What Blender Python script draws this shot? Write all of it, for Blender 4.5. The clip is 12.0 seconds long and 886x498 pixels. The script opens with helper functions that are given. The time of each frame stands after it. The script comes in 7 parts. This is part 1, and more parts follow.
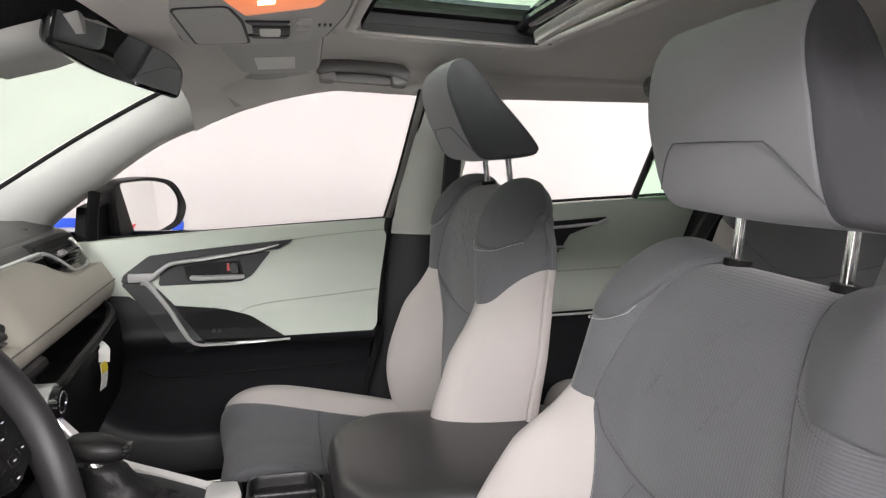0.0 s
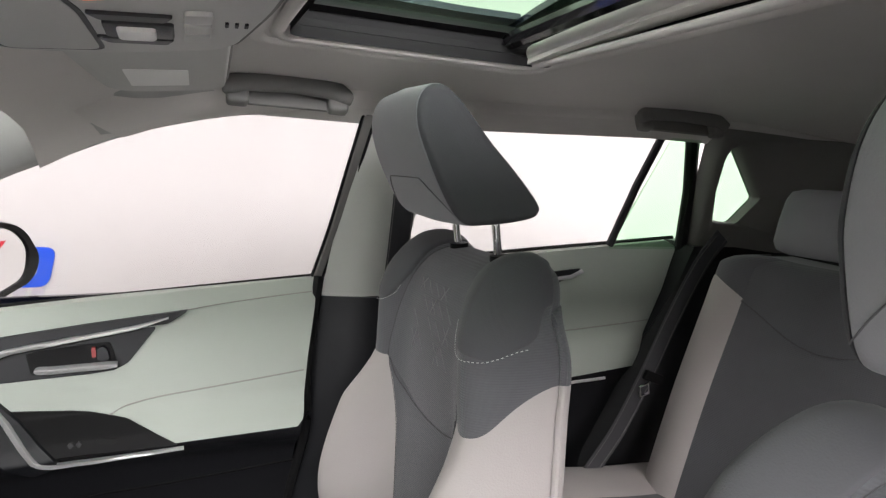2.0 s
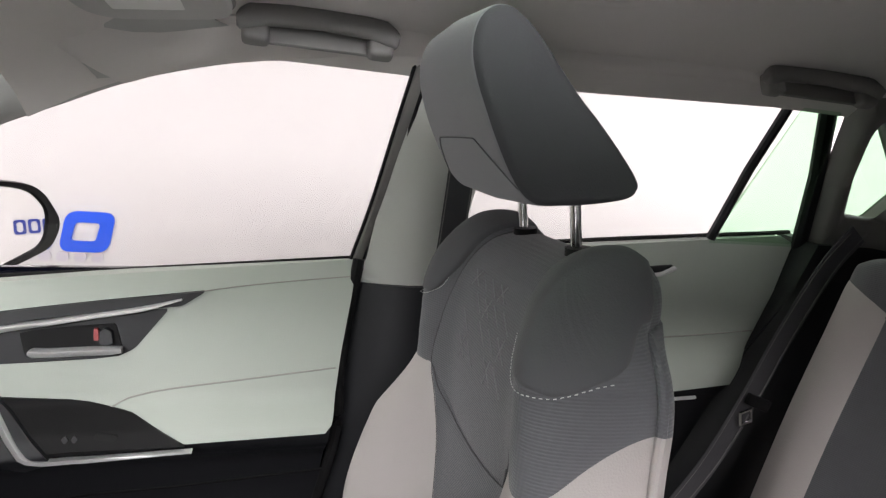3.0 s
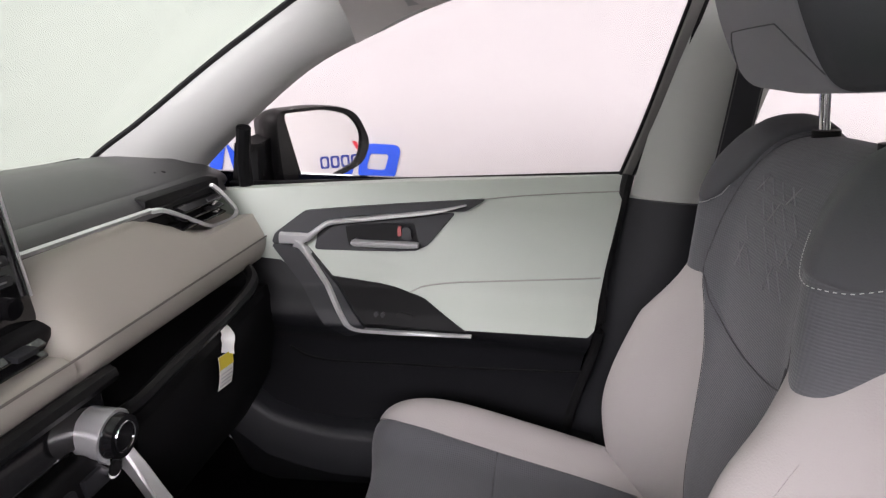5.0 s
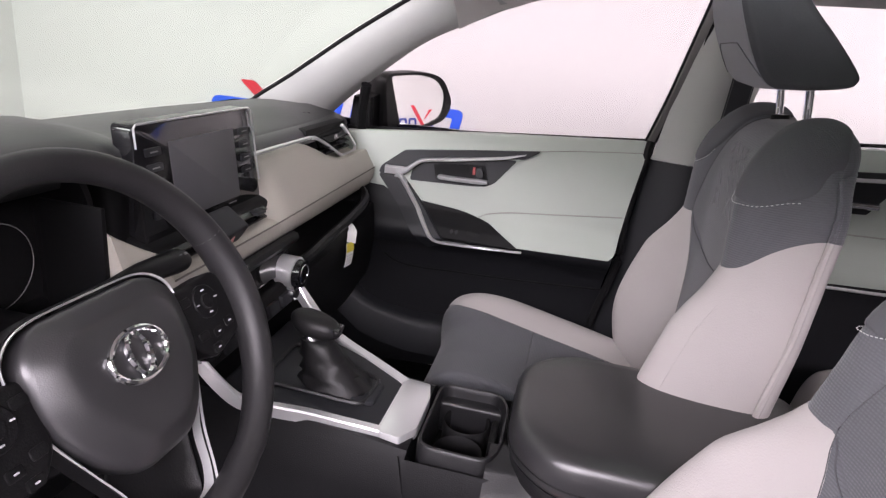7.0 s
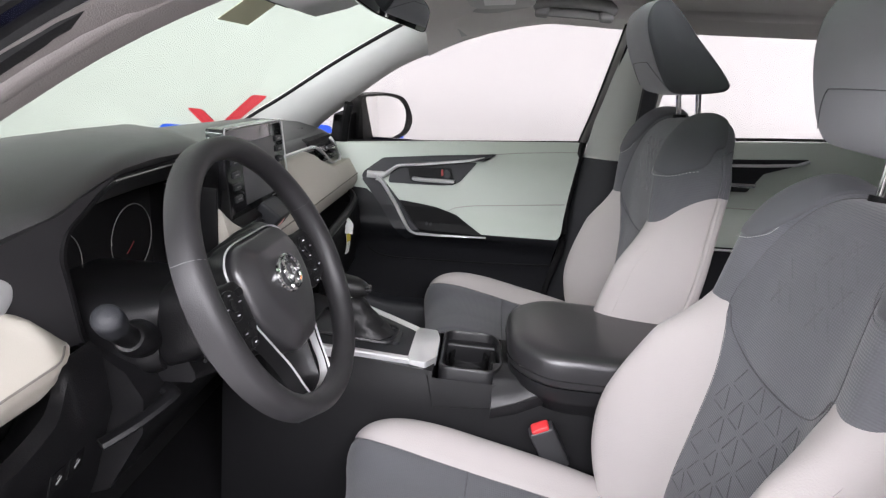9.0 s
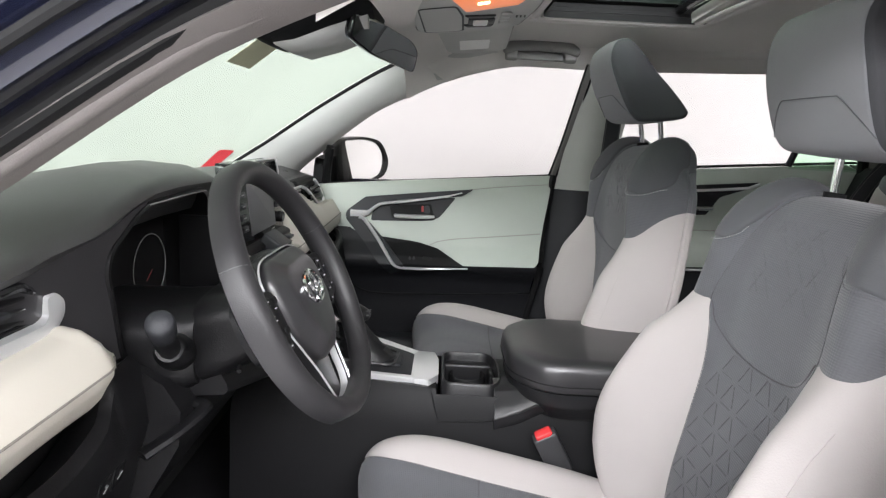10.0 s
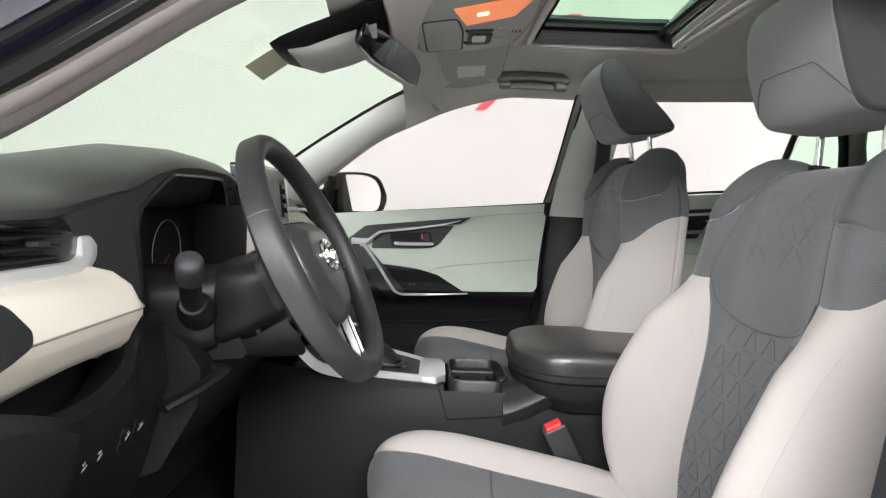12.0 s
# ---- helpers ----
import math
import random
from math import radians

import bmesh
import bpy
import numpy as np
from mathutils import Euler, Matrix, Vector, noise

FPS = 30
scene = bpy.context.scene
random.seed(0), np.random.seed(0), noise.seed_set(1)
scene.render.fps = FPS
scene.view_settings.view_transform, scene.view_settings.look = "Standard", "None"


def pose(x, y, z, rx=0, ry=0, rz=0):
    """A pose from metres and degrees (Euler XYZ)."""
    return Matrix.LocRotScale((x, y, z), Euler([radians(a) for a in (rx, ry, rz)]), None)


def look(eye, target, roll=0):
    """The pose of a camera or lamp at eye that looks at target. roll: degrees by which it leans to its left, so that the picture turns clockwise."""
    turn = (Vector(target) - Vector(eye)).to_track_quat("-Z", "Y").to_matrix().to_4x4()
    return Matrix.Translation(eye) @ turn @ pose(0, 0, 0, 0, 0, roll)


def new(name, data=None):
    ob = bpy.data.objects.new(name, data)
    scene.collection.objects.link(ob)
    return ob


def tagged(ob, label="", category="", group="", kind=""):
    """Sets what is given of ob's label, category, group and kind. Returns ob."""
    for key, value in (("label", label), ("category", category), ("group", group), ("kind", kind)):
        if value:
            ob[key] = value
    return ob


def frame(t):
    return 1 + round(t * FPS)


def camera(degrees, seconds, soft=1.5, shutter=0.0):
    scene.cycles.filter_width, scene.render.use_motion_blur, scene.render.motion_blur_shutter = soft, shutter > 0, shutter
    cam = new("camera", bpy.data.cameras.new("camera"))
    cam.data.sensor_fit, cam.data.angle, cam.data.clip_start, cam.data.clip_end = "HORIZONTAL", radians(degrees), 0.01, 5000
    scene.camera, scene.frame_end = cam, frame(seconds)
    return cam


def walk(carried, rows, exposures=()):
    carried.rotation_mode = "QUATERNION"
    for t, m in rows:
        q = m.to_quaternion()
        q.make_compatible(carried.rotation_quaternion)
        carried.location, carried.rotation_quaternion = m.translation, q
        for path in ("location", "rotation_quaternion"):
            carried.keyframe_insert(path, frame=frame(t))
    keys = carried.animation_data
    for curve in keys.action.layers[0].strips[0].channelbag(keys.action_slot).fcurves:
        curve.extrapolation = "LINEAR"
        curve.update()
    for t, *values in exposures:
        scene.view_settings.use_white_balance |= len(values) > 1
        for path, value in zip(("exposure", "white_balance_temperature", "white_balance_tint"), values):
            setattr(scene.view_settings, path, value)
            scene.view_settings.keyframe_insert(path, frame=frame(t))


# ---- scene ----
cam = camera(72.0, 12.0, 1.3)
PATH = [
    (0, (-0.04, -0.899, 1.255), (0.468, 1.014, 0.969), 2.3),
    (0.5, (0.012, -0.813, 1.287), (0.578, 1.087, 1.022), 2.0),
    (1, (0.015, -0.717, 1.304), (0.634, 1.17, 1.061), 2.4),
    (1.5, (-0.015, -0.592, 1.328), (0.705, 1.258, 1.081), 2.5),
    (2, (-0.02, -0.516, 1.333), (0.758, 1.309, 1.082), 3.4),
    (2.5, (0.029, -0.431, 1.322), (0.759, 1.413, 1.062), 5.1),
    (3, (0.078, -0.316, 1.31), (0.643, 1.574, 0.982), 5.2),
    (3.5, (0.087, -0.255, 1.284), (0.371, 1.681, 0.868), 4.4),
    (3.7, (0.085, -0.247, 1.264), (0.238, 1.695, 0.815), 4.2),
    (5.3, (0.043, -0.426, 1.265), (-0.236, 1.466, 0.68), 2.3),
    (5.5, (0.055, -0.458, 1.272), (-0.255, 1.424, 0.673), 2.4),
    (6, (0.046, -0.575, 1.284), (-0.242, 1.309, 0.676), 3.9),
    (6.5, (0.042, -0.702, 1.294), (-0.264, 1.171, 0.664), 5.6),
    (7, (0.051, -0.803, 1.285), (-0.292, 1.054, 0.625), 6.4),
    (7.2, (0.057, -0.852, 1.269), (-0.306, 1.006, 0.624), 6.2),
    (8.8, (-0.035, -1.127, 1.262), (-0.179, 0.785, 0.693), 5.2),
    (9, (-0.051, -1.146, 1.26), (-0.154, 0.774, 0.706), 5.3),
    (9.5, (-0.089, -1.204, 1.237), (-0.127, 0.737, 0.756), 3.9),
    (10, (-0.121, -1.234, 1.21), (-0.103, 0.73, 0.834), 3.3),
    (10.5, (-0.134, -1.257, 1.171), (-0.082, 0.723, 0.891), 2.9),
    (11, (-0.139, -1.272, 1.131), (-0.078, 0.713, 0.896), 2.4),
    (11.5, (-0.137, -1.281, 1.098), (-0.09, 0.71, 0.916), 2.4),
    (12, (-0.147, -1.292, 1.058), (-0.106, 0.703, 0.924), 2.4),
]
TINT = [(0, 0.43, 6650, 10), (0.6, 0.42, 6600, 10), (1.2, 0.44, 6550, 10), (3.7, 0.40, 6500, 12), (5.3, 0.36, 6450, 19), (7.2, 0.39, 6400, 22), (8.8, 0.38, 6250, 13), (9.8, 0.38, 6300, 8), (12, 0.36, 6500, 5)]
walk(cam, [(t, look(eye, target, roll)) for t, eye, target, roll in PATH], TINT)


# ---- world and light ----
world = bpy.data.worlds.new("studio_world")
scene.world = world
world.use_nodes = True
world.node_tree.nodes["Background"].inputs[0].default_value = (0.9, 0.95, 1.0, 1)
world.node_tree.nodes["Background"].inputs[1].default_value = 0.25


def area_lamp(name, place, target, sx, sy, watts, colour=(1, 1, 1)):
    data = bpy.data.lights.new(name, "AREA")
    data.shape, data.size, data.size_y, data.energy, data.color = "RECTANGLE", sx, sy, watts, colour
    ob = new(name, data)
    ob.matrix_world = look(place, target)
    return ob


# Ceiling panels, out of view, and an unseen fill added beside the driver's door.
area_lamp("ceiling_lamp_over_passenger_side", (-1.6, 1.6, 2.78), (-1.6, 1.6, 0), 3.8, 0.8, 11, (1.0, 0.95, 0.96))
area_lamp("ceiling_lamp_over_driver_side", (0.3, -3.05, 2.76), (0.3, -0.4, 0.8), 6.0, 1.3, 575, (1.0, 0.965, 0.985))
area_lamp("unseen_fill_beside_driver_door", (-0.4, -4.15, 1.8), (0.2, 0.0, 1.2), 4.2, 1.1, 50, (1.0, 0.97, 0.985))
area_lamp("ceiling_lamp_over_bonnet", (-3.25, 0, 2.74), (0.2, 0, 0.9), 0.6, 4.5, 155, (1.0, 0.98, 0.97))
area_lamp("ceiling_lamp_over_tail", (3.2, 0, 2.78), (3.2, 0, 0), 1.2, 3.5, 110, (1.0, 0.97, 0.98))


# ---- materials ----
def material(name, colour, rough=0.5, metal=0.0, grain=0.0, grain_scale=400.0, vary=0.06, vary_scale=6.0, coat=0.0, weave=False, spec=0.5, sheen=0.0):
    m = bpy.data.materials.new(name)
    m.use_nodes = True
    nt = m.node_tree
    n, l = nt.nodes, nt.links
    b = n["Principled BSDF"]
    b.inputs["Roughness"].default_value = rough
    b.inputs["Metallic"].default_value = metal
    b.inputs["Specular IOR Level"].default_value = spec
    b.inputs["Coat Weight"].default_value = coat
    b.inputs["Sheen Weight"].default_value = sheen
    tc = n.new("ShaderNodeTexCoord")
    big = n.new("ShaderNodeTexNoise")
    big.inputs["Scale"].default_value, big.inputs["Detail"].default_value = vary_scale, 4
    l.new(tc.outputs["Object"], big.inputs["Vector"])
    ramp = n.new("ShaderNodeMixRGB")
    lo = tuple(c * (1 - vary) for c in colour)
    hi = tuple(min(1, c * (1 + vary)) for c in colour)
    ramp.inputs[1].default_value, ramp.inputs[2].default_value = (*lo, 1), (*hi, 1)
    l.new(big.outputs["Fac"], ramp.inputs[0])
    out = ramp.outputs[0]
    fine = n.new("ShaderNodeTexNoise")
    fine.inputs["Scale"].default_value, fine.inputs["Detail"].default_value = grain_scale, 3
    l.new(tc.outputs["Object"], fine.inputs["Vector"])
    height = fine.outputs["Fac"]
    if weave:
        waves = []
        for axis, size in (("Z" if weave != "flat" else "X", 0.22), ("Y", 0.17)):
            w = n.new("ShaderNodeTexWave")
            w.bands_direction = axis
            w.inputs["Scale"].default_value, w.inputs["Distortion"].default_value = grain_scale * size, 0.9
            w.inputs["Detail Scale"].default_value = 3
            l.new(tc.outputs["Object"], w.inputs["Vector"])
            waves.append(w.outputs["Fac"])
        mul = n.new("ShaderNodeMixRGB")
        mul.inputs[0].default_value = 0.3
        l.new(waves[0], mul.inputs[1]), l.new(waves[1], mul.inputs[2])
        height = mul.outputs[0]
        tint = n.new("ShaderNodeMixRGB")
        tint.blend_type, tint.inputs[0].default_value = "MULTIPLY", 0.09
        l.new(out, tint.inputs[1]), l.new(mul.outputs[0], tint.inputs[2])
        out = tint.outputs[0]
    l.new(out, b.inputs["Base Color"])
    if grain:
        bump = n.new("ShaderNodeBump")
        bump.inputs["Strength"].default_value, bump.inputs["Distance"].default_value = grain, 0.0012
        l.new(height, bump.inputs["Height"])
        l.new(bump.outputs[0], b.inputs["Normal"])
    return m


def glow(name, colour, strength):
    m = bpy.data.materials.new(name)
    m.use_nodes = True
    b = m.node_tree.nodes["Principled BSDF"]
    b.inputs["Base Color"].default_value = (*colour, 1)
    b.inputs["Emission Color"].default_value = (*colour, 1)
    b.inputs["Emission Strength"].default_value = strength
    return m


def clear_glass(name, tint, gloss):
    m = bpy.data.materials.new(name)
    m.use_nodes = True
    nt = m.node_tree
    nt.nodes.remove(nt.nodes["Principled BSDF"])
    t, g, mix = (nt.nodes.new("ShaderNode" + k) for k in ("BsdfTransparent", "BsdfGlossy", "MixShader"))
    t.inputs[0].default_value = (*tint, 1)
    g.inputs["Roughness"].default_value = 0.02
    mix.inputs[0].default_value = gloss
    nt.links.new(t.outputs[0], mix.inputs[1]), nt.links.new(g.outputs[0], mix.inputs[2])
    nt.links.new(mix.outputs[0], nt.nodes["Material Output"].inputs[0])
    return m


LIGHT_CLOTH = material("pale_grey_upholstery", (0.385, 0.358, 0.348), 0.72, grain=0.35, grain_scale=450, vary=0.08, vary_scale=5, sheen=0.1)
DARK_CLOTH = material("grey_woven_cloth", (0.10, 0.1025, 0.113), 0.85, grain=0.45, grain_scale=420, vary=0.16, vary_scale=9, weave=True, sheen=0.2)
SEAT_CLOTH = material("grey_woven_cushion_cloth", (0.092, 0.094, 0.103), 0.85, grain=0.3, grain_scale=420, vary=0.16, weave="flat", sheen=0.15)
DARK_SMOOTH = material("grey_smooth_cloth", (0.22, 0.222, 0.238), 0.8, grain=0.35, grain_scale=500, vary=0.14, sheen=0.2)
# Same cloth as DARK_SMOOTH, darkened so the headrest sides read as shaded.
SHADED_SIDE = material("grey_smooth_cloth_shaded", (0.052, 0.053, 0.058), 0.85, grain=0.35, grain_scale=500, vary=0.14, sheen=0.04, spec=0.3)
# The pad's own slight tone, deepened to hold the passenger seat's shade.
DARK_PAD = material("shoulder_cloth_with_shade", (0.074, 0.0757, 0.0825), 0.85, grain=0.35, grain_scale=500, vary=0.14, sheen=0.1)
THREAD = material("pale_thread", (0.55, 0.55, 0.54), 0.7)
CREASE = material("pale_crease", (0.40, 0.375, 0.36), 0.8)
SEAM = material("dark_seam", (0.075, 0.075, 0.08), 0.8)
SEAM_REST = material("smooth_cloth_seam", (0.10, 0.10, 0.107), 0.8)
SEAM_SOFT = material("pressed_cloth_groove", (0.075, 0.0765, 0.083), 0.8)
EMBOSS_SOFT = material("faint_pressed_cloth_line", (0.118, 0.12, 0.129), 0.8, grain=0.3)
EMBOSS = material("pressed_cloth_line", (0.22, 0.22, 0.23), 0.8, grain=0.3)
VINYL = material("pale_vinyl", (0.44, 0.482, 0.432), 0.5, grain=0.3, grain_scale=700, vary=0.05)
VINYL_DASH = material("pale_dash_vinyl", (0.43, 0.405, 0.355), 0.5, grain=0.3, grain_scale=800, vary=0.05)
BLACK = material("black_grained_plastic", (0.005, 0.005, 0.0055), 0.55, grain=0.35, grain_scale=700, vary=0.2, spec=0.16)
BLACK_SOFT = material("black_soft_plastic", (0.0065, 0.0064, 0.007), 0.4, grain=0.3, grain_scale=500, vary=0.2, spec=0.22)
DASH_TOP = material("dark_grey_dash_skin", (0.026, 0.0255, 0.0262), 0.40, grain=0.25, grain_scale=600, vary=0.15, spec=1.0)
LEATHER = material("dark_leather", (0.024, 0.0233, 0.025), 0.34, grain=0.14, grain_scale=700, vary=0.2, spec=0.8)
RIM_LEATHER = material("black_rim_leather", (0.021, 0.0203, 0.0217), 0.45, grain=0.2, grain_scale=700, vary=0.2, spec=0.4)
GAITER = material("black_soft_leather", (0.011, 0.0108, 0.0115), 0.42, grain=0.4, grain_scale=450, vary=0.2, spec=0.35)
GLOSS_BLACK = material("gloss_black_plastic", (0.01, 0.01, 0.011), 0.08, vary=0.1)
SCREEN = material("dark_screen_glass", (0.085, 0.084, 0.09), 0.55, vary=0.05, spec=0.8)
SILVER = material("satin_silver_paint", (0.72, 0.72, 0.725), 0.3, metal=0.6, vary=0.04)
CHROME = material("chrome", (0.85, 0.85, 0.86), 0.08, metal=1.0, vary=0.02)
RUBBER = material("black_rubber", (0.006, 0.006, 0.0065), 0.7, grain=0.2, spec=0.25)
HEADLINER = material("grey_headliner_cloth", (0.66, 0.637, 0.612), 0.95, grain=0.5, grain_scale=800, vary=0.05)
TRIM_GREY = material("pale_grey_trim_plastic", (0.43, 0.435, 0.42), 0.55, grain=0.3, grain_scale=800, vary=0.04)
TRIM_MID = material("mid_grey_trim_plastic", (0.17, 0.168, 0.162), 0.55, grain=0.3, grain_scale=800, vary=0.05)
# Taupe lowered to hold the unlit rear pillar's shade; also draws edge shadows.
TRIM_SHADE = material("taupe_trim_with_shade", (0.18, 0.175, 0.166), 0.6, grain=0.3, grain_scale=800, vary=0.05)
PILLAR_PALE = material("pale_pillar_trim", (0.56, 0.575, 0.54), 0.55, grain=0.3, grain_scale=800, vary=0.04)
# Darker copy of TRIM_GREY: the driver's side shade is in the colour.
PILLAR_SHADED = material("shaded_taupe_pillar_trim", (0.14, 0.128, 0.122), 0.65, grain=0.3, grain_scale=800, vary=0.05)
PANEL_SATIN = material("satin_charcoal_panel", (0.022, 0.0213, 0.0226), 0.3, grain=0.15, grain_scale=700, vary=0.08, spec=0.6)
BLACK_CLOTH = material("black_woven_cloth", (0.045, 0.046, 0.048), 0.85, grain=0.4, grain_scale=500, vary=0.1, sheen=0.15)
TRIM_DARK = material("dark_grey_trim_plastic", (0.017, 0.018, 0.021), 0.52, grain=0.3, grain_scale=600, vary=0.12, spec=0.35)
TRIM_DOOR = material("black_door_plastic", (0.010, 0.0104, 0.0122), 0.5, grain=0.35, grain_scale=600, vary=0.15, spec=0.24)
# Console plastic darkened on the body to hold the footwell's shade.
CONSOLE_SHADED = material("black_console_plastic_shaded", (0.007, 0.007, 0.0077), 0.48, grain=0.4, grain_scale=600, vary=0.2, spec=0.18)
CONSOLE = material("charcoal_console_plastic", (0.013, 0.0129, 0.014), 0.36, grain=0.35, grain_scale=600, vary=0.15, spec=0.4)
CARPET = material("black_carpet", (0.004, 0.004, 0.0045), 0.95, grain=0.9, grain_scale=500, vary=0.4, spec=0.1)
BELT = material("black_webbing", (0.045, 0.045, 0.05), 0.55, grain=0.6, grain_scale=700, vary=0.15)
BUCKLE = material("charcoal_buckle_plastic", (0.035, 0.0355, 0.038), 0.45, grain=0.2, vary=0.1, spec=0.5)
RED = material("red_plastic", (0.62, 0.035, 0.04), 0.4)
LOCK_RED = material("dark_red_plastic", (0.32, 0.012, 0.012), 0.45)
PAINT_BODY = material("dark_blue_car_paint", (0.01, 0.012, 0.03), 0.15, metal=0.3, coat=1.0)
PAPER = material("white_paper", (0.8, 0.8, 0.78), 0.6)
YELLOW = material("yellow_paper", (0.75, 0.6, 0.05), 0.6)
STICKER = material("translucent_sticker_film", (0.56, 0.56, 0.36), 0.5, vary=0.1)
MIRROR = material("mirror_glass", (0.9, 0.9, 0.9), 0.01, metal=1.0, vary=0.0)
LABEL_GREY = material("white_label_print", (0.75, 0.75, 0.75), 0.5)
WALL = material("white_painted_wall", (0.66, 0.648, 0.638), 0.7, vary=0.02, vary_scale=1.2)
FLOOR = material("grey_studio_floor", (0.72, 0.71, 0.70), 0.4, grain=0.2, grain_scale=40, vary=0.08, vary_scale=2)
# Grey chosen for the unseen driver-side wall so it bounces less light.
WALL_BOUNCE_CUT = material("dark_bounce_cutting_wall", (0.16, 0.16, 0.165), 0.75, vary=0.06, vary_scale=1.5)
WALL_BLUE = material("blue_wall_lettering", (0.01, 0.09, 0.75), 0.4)
WALL_RED = material("red_wall_lettering", (0.62, 0.02, 0.04), 0.4)
WALL_NAVY = material("navy_wall_lettering", (0.02, 0.04, 0.28), 0.4)
WALL_GREY = material("grey_wall_lettering", (0.55, 0.53, 0.58), 0.5)
ORANGE_LENS = glow("lit_map_lamp_lens", (1.0, 0.30, 0.13), 0.42)
LAMP_CORE = glow("lit_map_lamp_bulb", (1.0, 0.7, 0.35), 4.0)
WIND_GLASS = clear_glass("green_tinted_windscreen_glass", (0.77, 0.83, 0.775), 0.03)
SIDE_GLASS = clear_glass("clear_side_glass", (0.84, 0.83, 0.825), 0.02)
DIMMING_GLASS = clear_glass("dark_dimming_glass", (0.16, 0.18, 0.17), 0.03)
REAR_GLASS = clear_glass("green_tinted_rear_glass", (0.72, 0.86, 0.74), 0.03)


# ---- mesh helpers ----
def part(name, data, mat, parent=None, label="", sharp=40, m=None):
    """One mesh object from a bmesh or from (verts, faces), under its thing."""
    me = bpy.data.meshes.new(name)
    if isinstance(data, tuple):
        me.from_pydata([tuple(v) for v in data[0]], [], data[1])
    else:
        data.to_mesh(me)
        data.free()
    me.materials.append(mat)
    bm = bmesh.new()
    bm.from_mesh(me)
    bmesh.ops.recalc_face_normals(bm, faces=bm.faces)
    bm.to_mesh(me)
    bm.free()
    me.shade_smooth()
    me.set_sharp_from_angle(angle=radians(sharp))
    ob = new(name, me)
    if m is not None:
        ob.matrix_basis = m
    if parent is not None:
        ob.parent = parent
    return tagged(ob, label)


def thing(name, label, category, place=(0, 0, 0), group="", kind=""):
    ob = new(name)
    ob.empty_display_size = 0.05
    ob.location = place
    return tagged(ob, label, category, group, kind)


def at(parent, m=None):
    """The pose that keeps world coordinates for a part of a thing whose Empty only has a place."""
    return Matrix.Translation(-parent.location) @ (m or Matrix())


def join(*pieces):
    verts, faces = [], []
    for v, f in pieces:
        k = len(verts)
        verts += list(v)
        faces += [[i + k for i in q] for q in f]
    return verts, faces


def moved(data, m):
    return [m @ Vector(v) for v in data[0]], data[1]


def curve(points, n=40, closed=False):
    """A smooth line through the points, evenly cut into n pieces."""
    p = [Vector(q) for q in points]
    if len(p) == 2:
        return [p[0].lerp(p[1], i / n) for i in range(n + 1)]
    k = len(p)
    out = []
    spans = k if closed else k - 1
    per = max(2, n // spans)
    for i in range(spans):
        if closed:
            a, b, c, d = p[(i - 1) % k], p[i], p[(i + 1) % k], p[(i + 2) % k]
        else:
            b, c = p[i], p[i + 1]
            a = p[i - 1] if i else b * 2 - c
            d = p[i + 2] if i + 2 < k else c * 2 - b
        for j in range(per):
            t = j / per
            out.append(0.5 * (2 * b + (c - a) * t + (2 * a - 5 * b + 4 * c - d) * t * t + (3 * b - 3 * c + d - a) * t ** 3))
    if not closed:
        out.append(p[-1])
    return out


def loft(loops, closed=True, cap=True, ring=False):
    n = len(loops[0])
    verts = [v for loop in loops for v in loop]
    faces = []
    rows = len(loops)
    for i in range(rows if ring else rows - 1):
        a, b = i * n, ((i + 1) % rows) * n
        for j in range(n if closed else n - 1):
            k = (j + 1) % n
            faces.append([a + j, a + k, b + k, b + j])
    if cap and not ring and closed:
        faces.append(list(range(n))[::-1])
        faces.append(list(range((rows - 1) * n, rows * n)))
    return verts, faces


def tube(points, r, n=8, closed=False, flat=1.0, up=(0, 0, 1), profile=None):
    """A bar along a line; flat squeezes it across up; profile: its own cross-section as (across, up) pairs."""
    p = [Vector(q) for q in points]
    k = len(p)
    loops = []
    for i, q in enumerate(p):
        ahead = (p[(i + 1) % k] - p[i - 1]) if closed else (p[min(i + 1, k - 1)] - p[max(i - 1, 0)])
        ahead.normalize()
        side = ahead.cross(Vector(up))
        if side.length < 1e-4:
            side = ahead.cross(Vector((0, 1, 0)))
        side.normalize()
        top = side.cross(ahead)
        rr = r(i / max(1, k - 1)) if callable(r) else r
        if profile:
            loops.append([q + side * a * rr + top * b * rr for a, b in profile])
        else:
            loops.append([q + side * rr * math.cos(2 * math.pi * j / n) + top * rr * flat * math.sin(2 * math.pi * j / n) for j in range(n)])
    return loft(loops, ring=closed)


def rbox(sx, sy, sz, bevel=0.005, segs=3, m=None, place=(0, 0, 0)):
    bm = bmesh.new()
    bmesh.ops.create_cube(bm, size=1, matrix=Matrix.Translation(place) @ (m or Matrix()) @ Matrix.Diagonal((sx, sy, sz, 1)))
    if bevel:
        bmesh.ops.bevel(bm, geom=bm.edges[:], offset=bevel, segments=segs, profile=0.6, affect="EDGES")
    return bm


def bm_data(bm):
    bm.verts.ensure_lookup_table()
    out = [v.co.copy() for v in bm.verts], [[v.index for v in f.verts] for f in bm.faces]
    bm.free()
    return out


